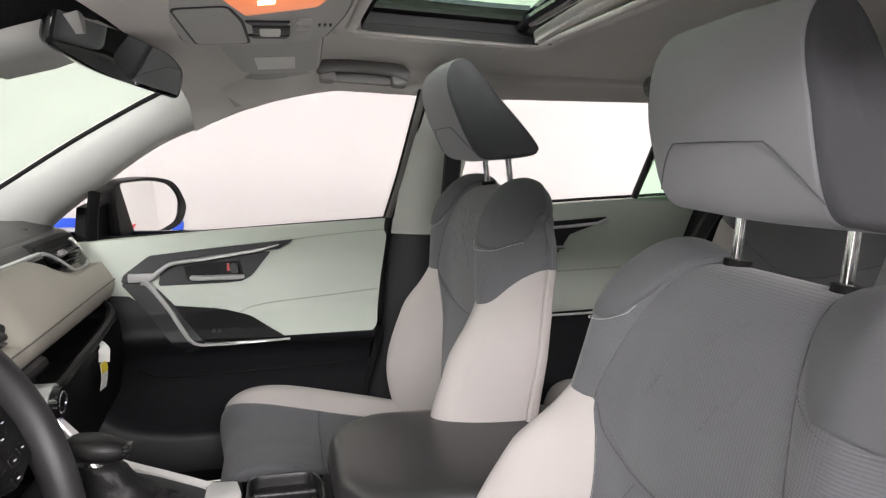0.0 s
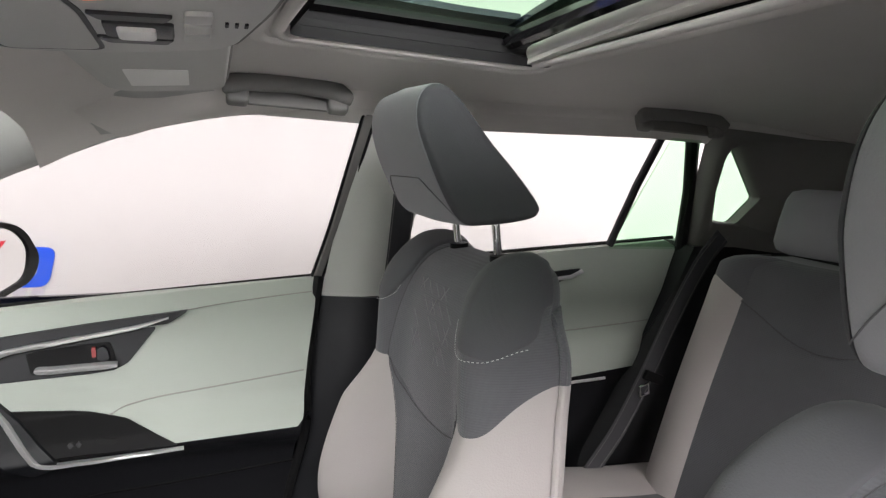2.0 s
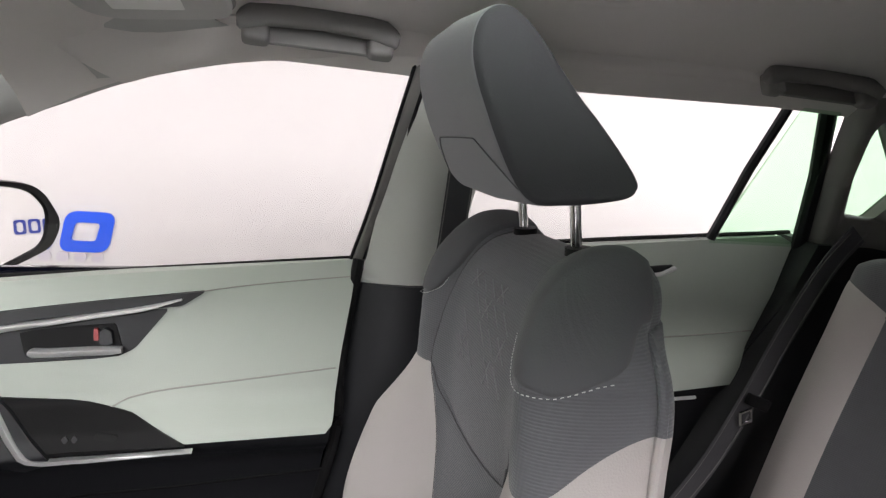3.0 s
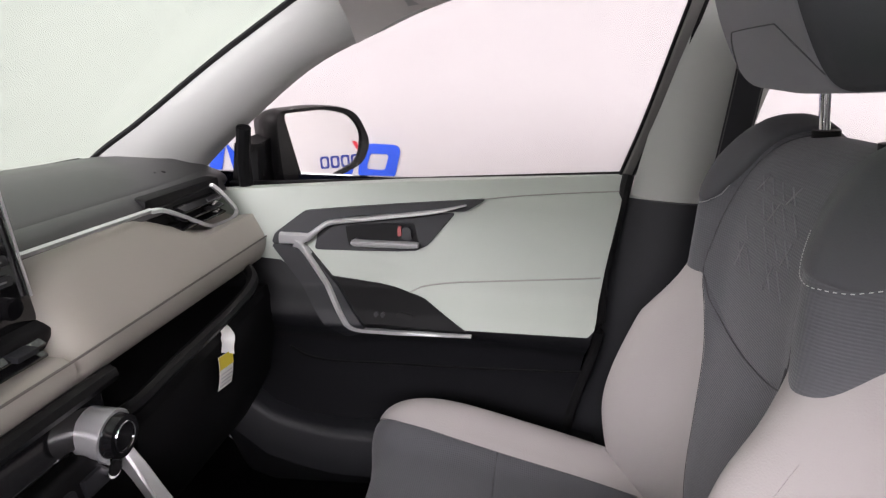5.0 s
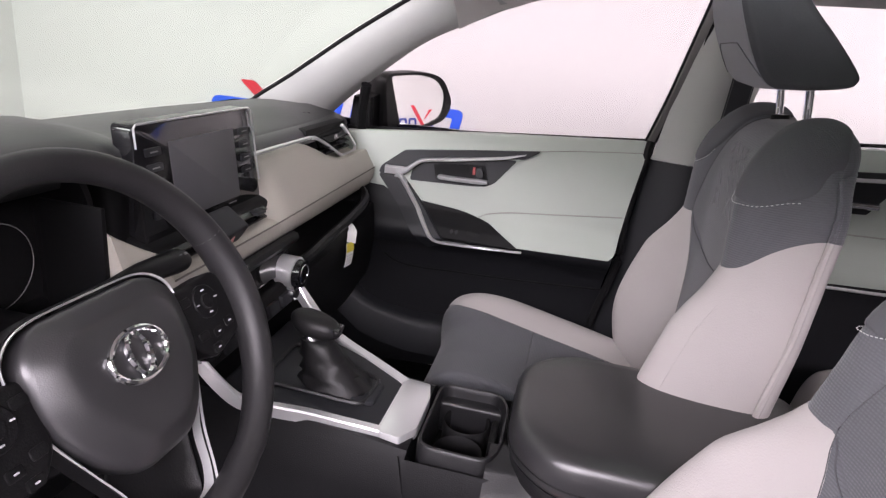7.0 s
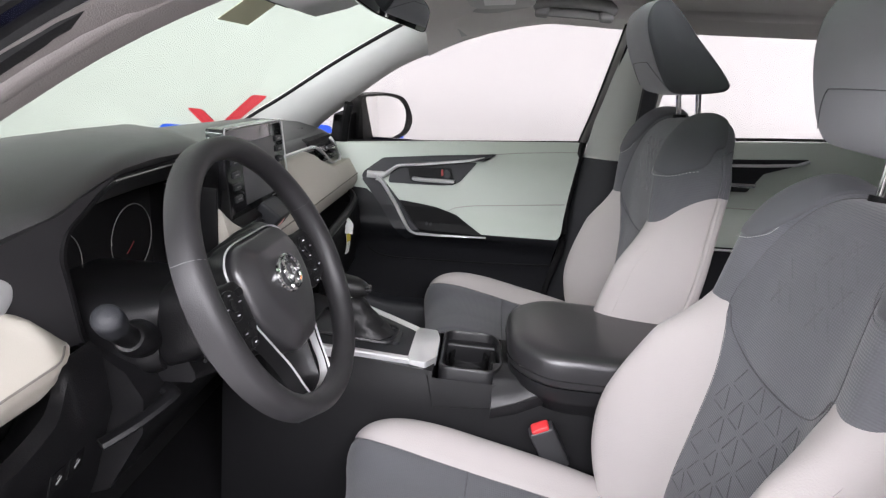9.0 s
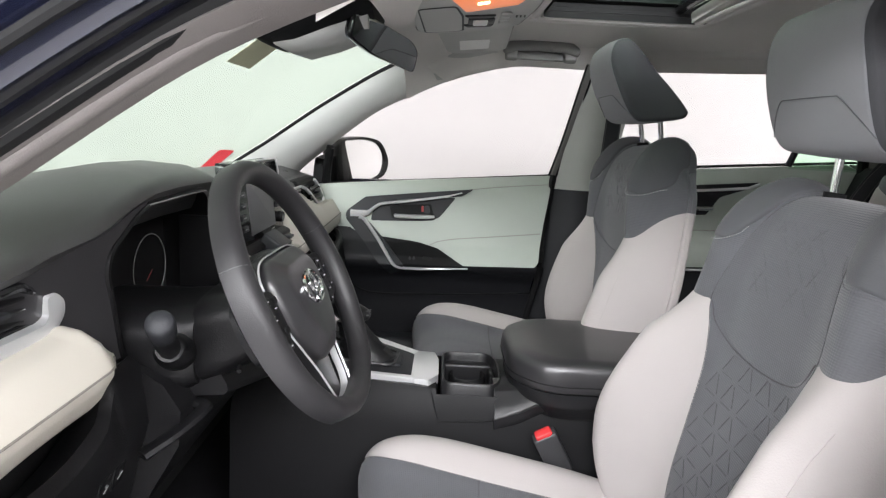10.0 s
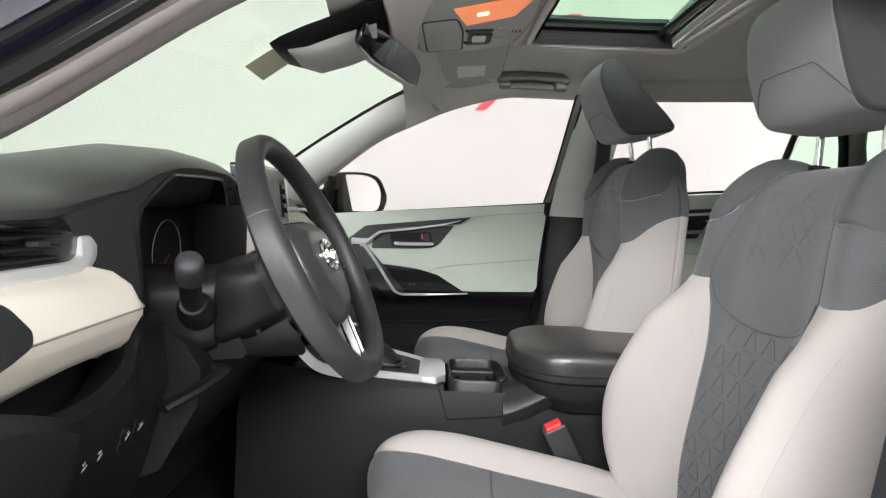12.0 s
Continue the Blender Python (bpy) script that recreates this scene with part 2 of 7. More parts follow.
def rounded(poly, r=0.01, n=4):
    """A flat outline with its corners rounded; poly: (a, b) pairs, or (a, b, radius)."""
    out = []
    k = len(poly)
    for i in range(k):
        p0, p1, p2 = (Vector(poly[j][:2]) for j in ((i - 1) % k, i, (i + 1) % k))
        rr = poly[i][2] if len(poly[i]) > 2 else r
        a, b = (p0 - p1), (p2 - p1)
        rr = min(rr, a.length * 0.45, b.length * 0.45)
        a, b = p1 + a.normalized() * rr, p1 + b.normalized() * rr
        for j in range(n + 1):
            t = j / n
            out.append(a * (1 - t) ** 2 + p1 * 2 * t * (1 - t) + b * t * t)
    return out


def slab(outline, lay, depth, edge=0.0, steps=2):
    """A plate: lay(a, b, d) gives the place of the outline's point (a, b) at depth d; edge rounds its front rim."""
    c = sum((Vector(p) for p in outline), Vector((0, 0))) / len(outline)
    loops = [[lay(p[0], p[1], -depth) for p in outline]]
    if edge:
        for j in range(steps + 1):
            t = j / steps * math.pi / 2
            s = edge * (1 - math.cos(t))
            dd = -edge + edge * math.sin(t)
            ring = []
            for p in outline:
                v = Vector(p) - c
                q = c + v * max(0.0, 1 - s / max(v.length, 1e-6))
                ring.append(lay(q[0], q[1], dd))
            loops.append(ring)
    else:
        loops.append([lay(p[0], p[1], 0) for p in outline])
    return loft(loops)


def sheet(fn, nu, nv, thick=0.004):
    """A curved panel: fn(u, v) for u, v in 0..1 gives its place; it gets a back at the given thickness."""
    grid = [[Vector(fn(i / nu, j / nv)) for i in range(nu + 1)] for j in range(nv + 1)]
    verts = [p for row in grid for p in row]
    faces = []
    w = nu + 1
    for j in range(nv):
        for i in range(nu):
            faces.append([j * w + i, j * w + i + 1, (j + 1) * w + i + 1, (j + 1) * w + i])
    if not thick:
        return verts, faces
    back = []
    for j in range(nv + 1):
        for i in range(nu + 1):
            du = grid[j][min(i + 1, nu)] - grid[j][max(i - 1, 0)]
            dv = grid[min(j + 1, nv)][i] - grid[max(j - 1, 0)][i]
            nrm = du.cross(dv)
            nrm = nrm.normalized() if nrm.length > 1e-9 else Vector((0, 0, 1))
            back.append(grid[j][i] - nrm * thick)
    k = len(verts)
    faces += [[a + k for a in f[::-1]] for f in faces]
    verts += back
    rim = [i for i in range(w)] + [j * w + nu for j in range(1, nv + 1)] + [nv * w + i for i in range(nu - 1, -1, -1)] + [j * w for j in range(nv - 1, 0, -1)]
    for a, b in zip(rim, rim[1:] + rim[:1]):
        faces.append([b, a, a + k, b + k])
    return verts, faces


def smooth(t):
    t = min(1.0, max(0.0, t))
    return t * t * (3 - 2 * t)


def lerp_table(table, t):
    """A smooth value from rows of (t, value)."""
    if t <= table[0][0]:
        return table[0][1]
    for (a, va), (b, vb) in zip(table, table[1:]):
        if t <= b:
            return va + (vb - va) * (t - a) / (b - a)
    return table[-1][1]


# ---- the studio booth ----
def box_wall(name, lo, hi, mat, label, category):
    c = [(a + b) / 2 for a, b in zip(lo, hi)]
    s = [b - a for a, b in zip(lo, hi)]
    ob = part(name, rbox(*s, bevel=0), mat, None, label, m=Matrix.Translation(c))
    return tagged(ob, "", category, kind="structure")


WX0, WX1, WY0, WY1, WH = -3.6, 5.2, -4.2, 2.73, 2.85
box_wall("floor", (WX0, WY0, -0.1), (WX1, WY1, 0.0), FLOOR, "grey sealed floor of the photo booth", "floor")
box_wall("wall_passenger_side", (WX0 - 0.1, WY1, 0), (WX1 + 0.1, WY1 + 0.1, WH), WALL, "white painted booth wall with blue and red lettering", "wall")
box_wall("wall_driver_side", (WX0 - 0.1, WY0 - 0.1, 0), (WX1 + 0.1, WY0, WH), WALL_BOUNCE_CUT, "unseen closing wall on the driver's side, grey to cut bounced light", "wall")
box_wall("wall_front", (WX0 - 0.1, WY0, 0), (WX0, WY1, WH), WALL, "white painted booth wall ahead of the car", "wall")
box_wall("wall_rear", (WX1, WY0, 0), (WX1 + 0.1, WY1, WH), WALL, "white painted booth wall behind the car", "wall")
box_wall("ceiling", (WX0 - 0.1, WY0 - 0.1, WH), (WX1 + 0.1, WY1 + 0.1, WH + 0.1), WALL, "white booth ceiling with light panels", "ceiling")


def wall_shape(name, polys, mat, y, label, category="lettering", x=0.0, z=0.0):
    """A flat painted-board shape mounted on the passenger-side wall."""
    data = join(*[slab(rounded(p, 0.02), lambda a, b, d: Vector((x + a, y - 0.006 + (-d if d else 0.0) * -1, z + b)), 0.005) for p in polys])
    return tagged(part(name, data, mat, None, label), "", category)


def wall_ring(x, w, z, h, lean=0.035):
    """A plain slanted ring, for one character of the wall sign."""
    t = 0.05
    o = rounded([(x, z), (x + w, z), (x + w + lean, z + h), (x + lean, z + h)], 0.05, 5)
    i = rounded([(x + t, z + t), (x + w - t, z + t), (x + w - t + lean * 0.6, z + h - t), (x + t + lean * 0.6, z + h - t)], 0.02, 5)
    f = lambda p, d: Vector((p[0], WY1 - d, p[1]))
    data = loft([[f(p, 0.0) for p in o], [f(p, 0.012) for p in o], [f(p, 0.012) for p in i], [f(p, 0.0) for p in i]], ring=True)
    return tagged(part("wall_character", data, WALL_BLUE, None, "blue raised character of the wall sign"), "", "lettering")


for x, w, z in ((-2.20, 0.34, 0.60), (-1.27, 0.21, 0.69), (-1.03, 0.20, 0.695), (-0.80, 0.20, 0.70)):
    wall_ring(x, w, z, 0.185)
wall_shape("wall_character", [[(-1.625, 0.66), (-1.555, 0.66), (-1.52, 0.845), (-1.60, 0.845)], [(-1.52, 0.845), (-1.47, 0.66), (-1.43, 0.66), (-1.47, 0.80)], [(-1.43, 0.66), (-1.36, 0.845), (-1.30, 0.845), (-1.345, 0.66)]], WALL_BLUE, WY1, "blue raised slanted bars of the wall sign")
wall_shape("wall_chevron", [[(-1.98, 0.90), (-1.88, 0.90), (-1.70, 0.74), (-1.80, 0.74)], [(-1.78, 0.80), (-1.70, 0.80), (-1.45, 1.02), (-1.55, 1.02)]], WALL_RED, WY1, "red raised chevron of the wall sign")
wall_shape("wall_tagline", [[(-0.95 + 0.07 * k, 0.655), (-0.90 + 0.07 * k, 0.655), (-0.895 + 0.07 * k, 0.70), (-0.945 + 0.07 * k, 0.70)] for k in range(5)], WALL_GREY, WY1, "grey raised tagline bars under the wall sign")
wall_shape("wall_chevron", [[(0.10, 1.70), (0.17, 1.70), (0.25, 1.78), (0.18, 1.78)]], WALL_RED, WY1, "small red slanted bar on the booth wall")
wall_shape("wall_chevron", [[(0.42, 2.06), (0.52, 2.06), (0.78, 2.34), (0.68, 2.34)]], WALL_RED, WY1, "red slanted bar of the upper wall sign")
for k in range(3):
    wall_shape("wall_character", [[(0.92 + 0.17 * k, 2.02), (1.06 + 0.17 * k, 2.02), (1.08 + 0.17 * k, 2.14), (0.94 + 0.17 * k, 2.14)]], WALL_BLUE, WY1, "blue raised character of the upper wall sign")


# ---- car shell: roof, pillars, floor, glass ----
def V(*a):
    return Vector(a)


def shell(name, data, mat, label, category, **k):
    return tagged(part(name, data, mat, None, label, **k), "", category, kind="structure")


def roof_z(x, y):
    """Height of the roof lining."""
    z = 1.52 + 0.025 * min(1.0, max(0.0, (x - 0.4) / 0.6)) - 0.13 * y * y - 0.9 * max(0.0, 0.12 - x) ** 2 - 0.10 * max(0.0, x - 1.2) ** 2
    return z - 2.2 * max(0.0, abs(y) - 0.52) ** 2


SUN_X0, SUN_X1, SUN_Y = 0.10, 0.472, 0.35


def lining():
    """The roof lining with the sunroof's opening left out and its rim turned up."""
    xs = [-0.24, -0.17, -0.1, -0.03, 0.04, SUN_X0] + [SUN_X0 + (SUN_X1 - SUN_X0) * i / 6 for i in range(1, 7)] + [0.55, 0.7, 0.85, 1.0, 1.15, 1.3, 1.5, 1.7, 1.9, 2.1]
    ys = [-0.665, -0.62, -0.56, -0.48, -0.41, -SUN_Y] + [-SUN_Y + 2 * SUN_Y * i / 8 for i in range(1, 9)] + [0.41, 0.48, 0.56, 0.62, 0.665]
    verts, faces = [], []
    for x in xs:
        for y in ys:
            verts.append(V(x, y, roof_z(x, y)))
    w = len(ys)
    for i in range(len(xs) - 1):
        for j in range(w - 1):
            cx, cy = (xs[i] + xs[i + 1]) / 2, (ys[j] + ys[j + 1]) / 2
            if SUN_X0 < cx < SUN_X1 and abs(cy) < SUN_Y:
                continue
            faces.append([i * w + j, i * w + j + 1, (i + 1) * w + j + 1, (i + 1) * w + j])
    k = len(verts)
    up = [v + V(0, 0, 0.012) for v in verts]
    faces += [[a + k for a in f[::-1]] for f in faces]
    edges = {}
    for f in faces[: len(faces) // 2]:
        for a, b in zip(f, f[1:] + f[:1]):
            if (b, a) in edges:
                del edges[(b, a)]
            else:
                edges[(a, b)] = 1
    faces += [[b, a, a + k, b + k] for a, b in edges]
    return verts + up, faces


shell("ceiling_lining", lining(), HEADLINER, "pale grey cloth roof lining of the car", "headliner")

SX0, SX1, SY = SUN_X0, SUN_X1, SUN_Y
rim_line = rounded([(SX0 - 0.012, -SY - 0.012, 0.03), (SX1 + 0.02, -SY - 0.012, 0.03), (SX1 + 0.02, SY + 0.012, 0.03), (SX0 - 0.012, SY + 0.012, 0.03)], 0.03, 5)
sunroof = thing("sunroof", "open sunroof shade under green-tinted roof glass", "sunroof", (0.28, 0, 1.53))
part("rim", tube([V(p[0], p[1], roof_z(p[0], p[1]) - 0.001) for p in rim_line], 0.009, 10, closed=True, flat=0.6), HEADLINER, sunroof, m=at(sunroof))
mould = rounded([(SX0 - 0.04, -SY - 0.04, 0.05), (SX1 + 0.045, -SY - 0.04, 0.05), (SX1 + 0.045, SY + 0.04, 0.05), (SX0 - 0.04, SY + 0.04, 0.05)], 0.05, 6)
part("moulding", tube([V(p[0], p[1], roof_z(p[0], p[1]) + 0.002) for p in mould], 0.015, 12, closed=True, flat=0.6), HEADLINER, sunroof, "raised cloth moulding round the opening", m=at(sunroof))
well = []
for dz, out in ((-0.003, -0.004), (0.012, -0.005), (0.014, -0.001), (0.024, 0.0), (0.026, 0.006), (0.038, 0.008), (0.040, -0.012), (0.05, -0.012)):
    r = rounded([(SX0 - out, -SY - out, 0.02), (SX1 + 0.035, -SY - out, 0.02), (SX1 + 0.035, SY + out, 0.02), (SX0 - out, SY + out, 0.02)], 0.02, 3)
    well.append([V(p[0], p[1], roof_z(min(p[0], SX1), p[1]) + dz) for p in r])
part("frame", loft(well, cap=False), RUBBER, sunroof, "black sunroof frame with stepped rails", m=at(sunroof))
part("glass", sheet(lambda u, v: V(SX0 - 0.03 + 0.5 * u, -0.385 + 0.77 * v, 1.566 - 0.12 * (0.77 * v - 0.385) ** 2), 6, 8, 0.004), REAR_GLASS, sunroof, "green tinted roof glass", m=at(sunroof)).visible_shadow = False
part("crossbar", tube([V(SX1 - 0.03, -SY, 1.540), V(SX1 - 0.03, 0, 1.548), V(SX1 - 0.03, SY, 1.540)], 0.014, 8), GLOSS_BLACK, sunroof, "black cross bar", m=at(sunroof))
part("shade_edge", tube([V(SX1 + 0.015, -SY + 0.005, roof_z(SX1, SY) + 0.018), V(SX1 + 0.012, 0, roof_z(SX1, 0) + 0.018), V(SX1 + 0.015, SY - 0.005, roof_z(SX1, SY) + 0.018)], 0.019, 12, flat=0.8), HEADLINER, sunroof, "pale padded front edge of the sliding shade", m=at(sunroof))

shell("roof_outer_panel", join(
    sheet(lambda u, v: V(-0.15 + (SX0 - 0.03 + 0.15) * u, -0.66 + 1.32 * v, roof_z(-0.15 + (SX0 + 0.12) * u, -0.66 + 1.32 * v) + 0.085 - 0.03 * abs(2 * v - 1) ** 4), 6, 12, 0.01),
    sheet(lambda u, v: V(SX1 + 0.0 + 1.7 * u, -0.66 + 1.32 * v, roof_z(SX1 + 1.7 * u, -0.66 + 1.32 * v) + 0.085 - 0.03 * abs(2 * v - 1) ** 4), 8, 12, 0.01),
    sheet(lambda u, v: V(SX0 - 0.03 + 0.4 * u, 0.375 + 0.285 * v, roof_z(SX0 + 0.37 * u, 0.375 + 0.285 * v) + 0.085), 4, 6, 0.01),
    sheet(lambda u, v: V(SX0 - 0.03 + 0.4 * u, -0.66 + 0.285 * v, roof_z(SX0 + 0.37 * u, -0.66 + 0.285 * v) + 0.085), 4, 6, 0.01)), PAINT_BODY, "dark blue painted steel roof of the car", "car roof")


def glass_y(z):
    """How far out the passenger-side glass stands at a height."""
    return 0.835 - 0.50 * max(0.0, z - 1.06)


# pillar lines: windscreen edge, window edge
WS_EDGE = [(-0.881, 0.76, 0.998), (-0.787, 0.737, 1.074), (-0.678, 0.722, 1.146), (-0.504, 0.690, 1.265), (-0.336, 0.645, 1.366), (-0.237, 0.585, 1.410), (-0.17, 0.530, 1.434), (-0.08, 0.50, 1.462)]
WIN_EDGE = [(-0.66, 0.80, 0.98), (-0.589, 0.806, 1.06), (-0.507, 0.776, 1.129), (-0.339, 0.725, 1.257), (-0.201, 0.698, 1.325), (-0.10, 0.676, 1.368), (0.02, 0.657, 1.402), (0.12, 0.655, 1.425)]
WS_NEAR = [(-0.86, 0.70, 1.00), (-0.759, 0.65, 1.073), (-0.655, 0.64, 1.142), (-0.49, 0.62, 1.257), (-0.33, 0.59, 1.357), (-0.235, 0.56, 1.405), (-0.17, 0.52, 1.432), (-0.08, 0.50, 1.462)]
WIN_NEAR = [(-0.66, 0.80, 0.98), (-0.585, 0.785, 1.06), (-0.50, 0.735, 1.128), (-0.335, 0.69, 1.254), (-0.20, 0.672, 1.322), (-0.10, 0.662, 1.366), (0.02, 0.657, 1.402), (0.12, 0.655, 1.425)]


def pillar(side):
    ws, win = (WS_EDGE, WIN_EDGE) if side > 0 else (WS_NEAR, WIN_NEAR)
    a = curve([(p[0], side * p[1], p[2]) for p in ws], 36)
    b = curve([(p[0], side * p[1], p[2]) for p in win], 36)
    loops = []
    for k, (p, q) in enumerate(zip(a, b)):
        mid = (p + q) / 2
        fade = 1 - smooth((k / (len(a) - 1) - 0.6) / 0.4)
        inn = V(0.25, -side * 1.0, -0.35).normalized()
        bulge = 0.028 * fade
        loops.append([p - inn * 0.03, p, p.lerp(q, 0.2) + inn * bulge * 0.65, mid + inn * bulge, p.lerp(q, 0.8) + inn * bulge * 0.7, q, q - inn * 0.05])
    return loft(loops)


# The driver's pillar takes the trim colour with shade painted in.
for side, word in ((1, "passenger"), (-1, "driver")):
    shell("a_pillar_trim_" + word, pillar(side), TRIM_GREY if side > 0 else PILLAR_SHADED, "grey windscreen pillar trim", "pillar", sharp=60)


def body_pillar():
    """The painted body outside the driver's windscreen pillar, seen in the open doorway."""
    line = curve([(p[0], -p[1], p[2]) for p in WIN_NEAR] + [(0.35, -0.655, 1.452), (0.7, -0.655, 1.465)], 60)
    prof = [(0.0, 0.004), (0.012, 0.006), (0.03, 0.006), (0.036, 0.018), (0.075, 0.022), (0.082, 0.03), (0.115, 0.05), (0.13, 0.09), (0.10, 0.12), (0.0, 0.12)]
    return loft([[V(p.x - 0.15 * b, p.y - a, p.z + 0.019 + b) for a, b in prof] for p in line])


shell("door_aperture_driver", body_pillar(), PAINT_BODY, "dark blue painted body round the open driver's doorway", "car body", sharp=30)
doorway = curve([(p[0], -p[1], p[2] + 0.019) for p in WIN_NEAR] + [(0.35, -0.655, 1.471), (0.7, -0.655, 1.484)], 60)
shell("a_pillar_trim_edge_driver", tube([V(p.x, p.y - 0.010, p.z + 0.001) for p in doorway], 0.0145, 12, flat=0.8), PILLAR_SHADED, "taupe pillar trim edge beside the open driver's doorway, shade in its colour", "pillar")
for off, r in (((-0.030, 0.014), 0.0135), ((-0.062, 0.026), 0.007), ((-0.10, 0.04), 0.006)):
    shell("door_seal_driver", tube([V(p.x, p.y + off[0], p.z + off[1]) for p in doorway], r, 8), RUBBER, "black rubber seal round the open driver's doorway", "seal")


# header band above the side windows and pillars behind the front door
def band(line_low, line_high, inn, bulge, mat, name, label, n=40):
    a, b = curve(line_low, n), curve(line_high, n)
    loops = []
    inn = Vector(inn).normalized()
    for p, q in zip(a, b):
        loops.append([p - inn * 0.04, p, p.lerp(q, 0.25) + inn * bulge * 0.7, p.lerp(q, 0.5) + inn * bulge, p.lerp(q, 0.75) + inn * bulge * 0.8, q, q - inn * 0.03])
    return shell(name, loft(loops), mat, label, "pillar", sharp=60)


for side, word in ((1, "passenger"), (-1, "driver")):
    band([(-0.12, side * 0.664, 1.358), (-0.03, side * 0.66, 1.39), (0.13, side * 0.655, 1.422), (0.31, side * 0.65, 1.441), (0.6, side * 0.65, 1.456), (1.1, side * 0.65, 1.474), (1.6, side * 0.65, 1.455)],
         [(-0.2, side * 0.55, 1.41), (-0.03, side * 0.57, 1.447), (0.13, side * 0.575, 1.463), (0.31, side * 0.575, 1.47), (0.6, side * 0.575, 1.478), (1.1, side * 0.58, 1.494), (1.6, side * 0.58, 1.47)],
         (0, -side, -0.5), 0.014, HEADLINER, "roof_rail_" + word, "pale grey lining along the roof edge over the side windows")
    band([(0.315, side * 0.655, 1.445), (0.30, side * 0.70, 1.33), (0.275, side * 0.76, 1.2), (0.262, side * 0.81, 1.07), (0.255, side * 0.81, 1.045)],
         [(0.47, side * 0.655, 1.45), (0.455, side * 0.70, 1.33), (0.445, side * 0.76, 1.2), (0.45, side * 0.81, 1.07), (0.45, side * 0.81, 1.045)],
         (-0.3, -side, -0.3), 0.03, PILLAR_PALE, "b_pillar_trim_upper_" + word, "pale grey trim of the centre pillar")
    band([(0.255, side * 0.81, 1.045), (0.235, side * 0.80, 0.85), (0.2, side * 0.80, 0.62), (0.17, side * 0.80, 0.4)],
         [(0.46, side * 0.81, 1.045), (0.47, side * 0.80, 0.85), (0.5, side * 0.80, 0.62), (0.52, side * 0.80, 0.4)],
         (-0.2, -side, 0), 0.04, TRIM_DARK, "b_pillar_trim_lower_" + word, "black lower trim of the centre pillar")

# floor, bulkhead and outer body
shell("car_floor", join(
    sheet(lambda u, v: V(-0.55 + 1.9 * u, -0.82 + 1.64 * v, 0.33 + 0.0 * u), 4, 4, 0.03),
    sheet(lambda u, v: V(-0.55 - 0.35 * u, -0.82 + 1.64 * v, 0.33 + 0.28 * u), 4, 4, 0.03),
    sheet(lambda u, v: V(-0.9, -0.82 + 1.64 * v, 0.6 + 0.45 * u), 4, 4, 0.03)), CARPET, "black carpet on the floor of the car", "carpet")
shell("outer_body_passenger", join(
    sheet(lambda u, v: V(-0.95 + 3.3 * u, 0.90 + 0.03 * math.sin(v * 3.1), 0.3 + 0.72 * v + 0.08 * u), 8, 6, 0.01),), PAINT_BODY, "dark blue painted flank of the car", "car body")
shell("bonnet", join(
    sheet(lambda u, v: V(-1.0 - 1.0 * u, -0.8 + 1.6 * v, 0.99 - 0.16 * u - 0.05 * (2 * v - 1) ** 2), 8, 8, 0.01),
    sheet(lambda u, v: V(-2.0 - 0.05 * u, -0.8 + 1.6 * v, 0.80 - 0.5 * u), 3, 4, 0.01)), PAINT_BODY, "dark blue painted bonnet of the car", "car body")
shell("outer_body_driver_rear", sheet(lambda u, v: V(0.46 + 1.86 * u, -0.90, 0.3 + 0.8 * v), 6, 5, 0.01), PAINT_BODY, "dark blue painted rear flank of the car", "car body")
shell("sill_driver", tube([V(-0.7, -0.84, 0.38), V(0.6, -0.84, 0.38)], 0.07, 10), TRIM_DARK, "black door sill trim", "sill")
shell("sill_passenger", loft([[V(x, 0.82, z - 0.10), V(x, 0.70 - e, z - 0.10), V(x, 0.705 - e, z - 0.02), V(x, 0.715 - e, z - 0.004), V(x, 0.73 - e, z), V(x, 0.82, z + 0.002)] for x, z, e in ((-0.56, 0.68, 0.03), (-0.50, 0.62, 0.02), (-0.44, 0.565, 0.01), (-0.38, 0.54, 0.0), (-0.30, 0.528, 0.0), (0.0, 0.53, 0.0), (0.24, 0.54, 0.0))]), TRIM_DARK, "black inner sill trim beside the footwell", "sill", sharp=50)
shell("tail_inner_panel", join(
    sheet(lambda u, v: V(2.15, -0.7 + 1.4 * u, 0.4 + 0.65 * v), 4, 4, 0.03),
    sheet(lambda u, v: V(1.55 + 0.6 * u, -0.62 + 1.24 * v, 0.7), 4, 4, 0.02)), TRIM_DARK, "black luggage space trim", "trim")


# Tailgate with dark glass, added to keep light off the rear bench.
shell("tailgate", join(
    loft([[V(x, y, z) for x, z in ((2.16, 1.03), (2.19, 1.03), (2.185, 1.12), (2.155, 1.12))] for y in (-0.70, 0.70)]),
    loft([[V(x, y, z) for x, z in ((1.94, 1.40), (1.98, 1.40), (1.95, 1.50), (1.90, 1.47))] for y in (-0.66, 0.66)]),
    *[loft([[V(2.155, s * 0.70, 1.12), V(2.185, s * 0.70, 1.12), V(2.185, s * 0.60, 1.12), V(2.155, s * 0.60, 1.12)], [V(1.94, s * 0.66, 1.40), V(1.98, s * 0.66, 1.40), V(1.98, s * 0.56, 1.40), V(1.94, s * 0.56, 1.40)]]) for s in (-1, 1)]), TRIM_MID, "grey trimmed closed tailgate, added to hold back light", "tailgate")
shell("tailgate_window", sheet(lambda u, v: V(2.17 - 0.21 * v, -0.62 + 1.24 * u, 1.11 + 0.30 * v), 6, 4, 0.004), DIMMING_GLASS, "dark glass of the tailgate, added to hold back light", "window")

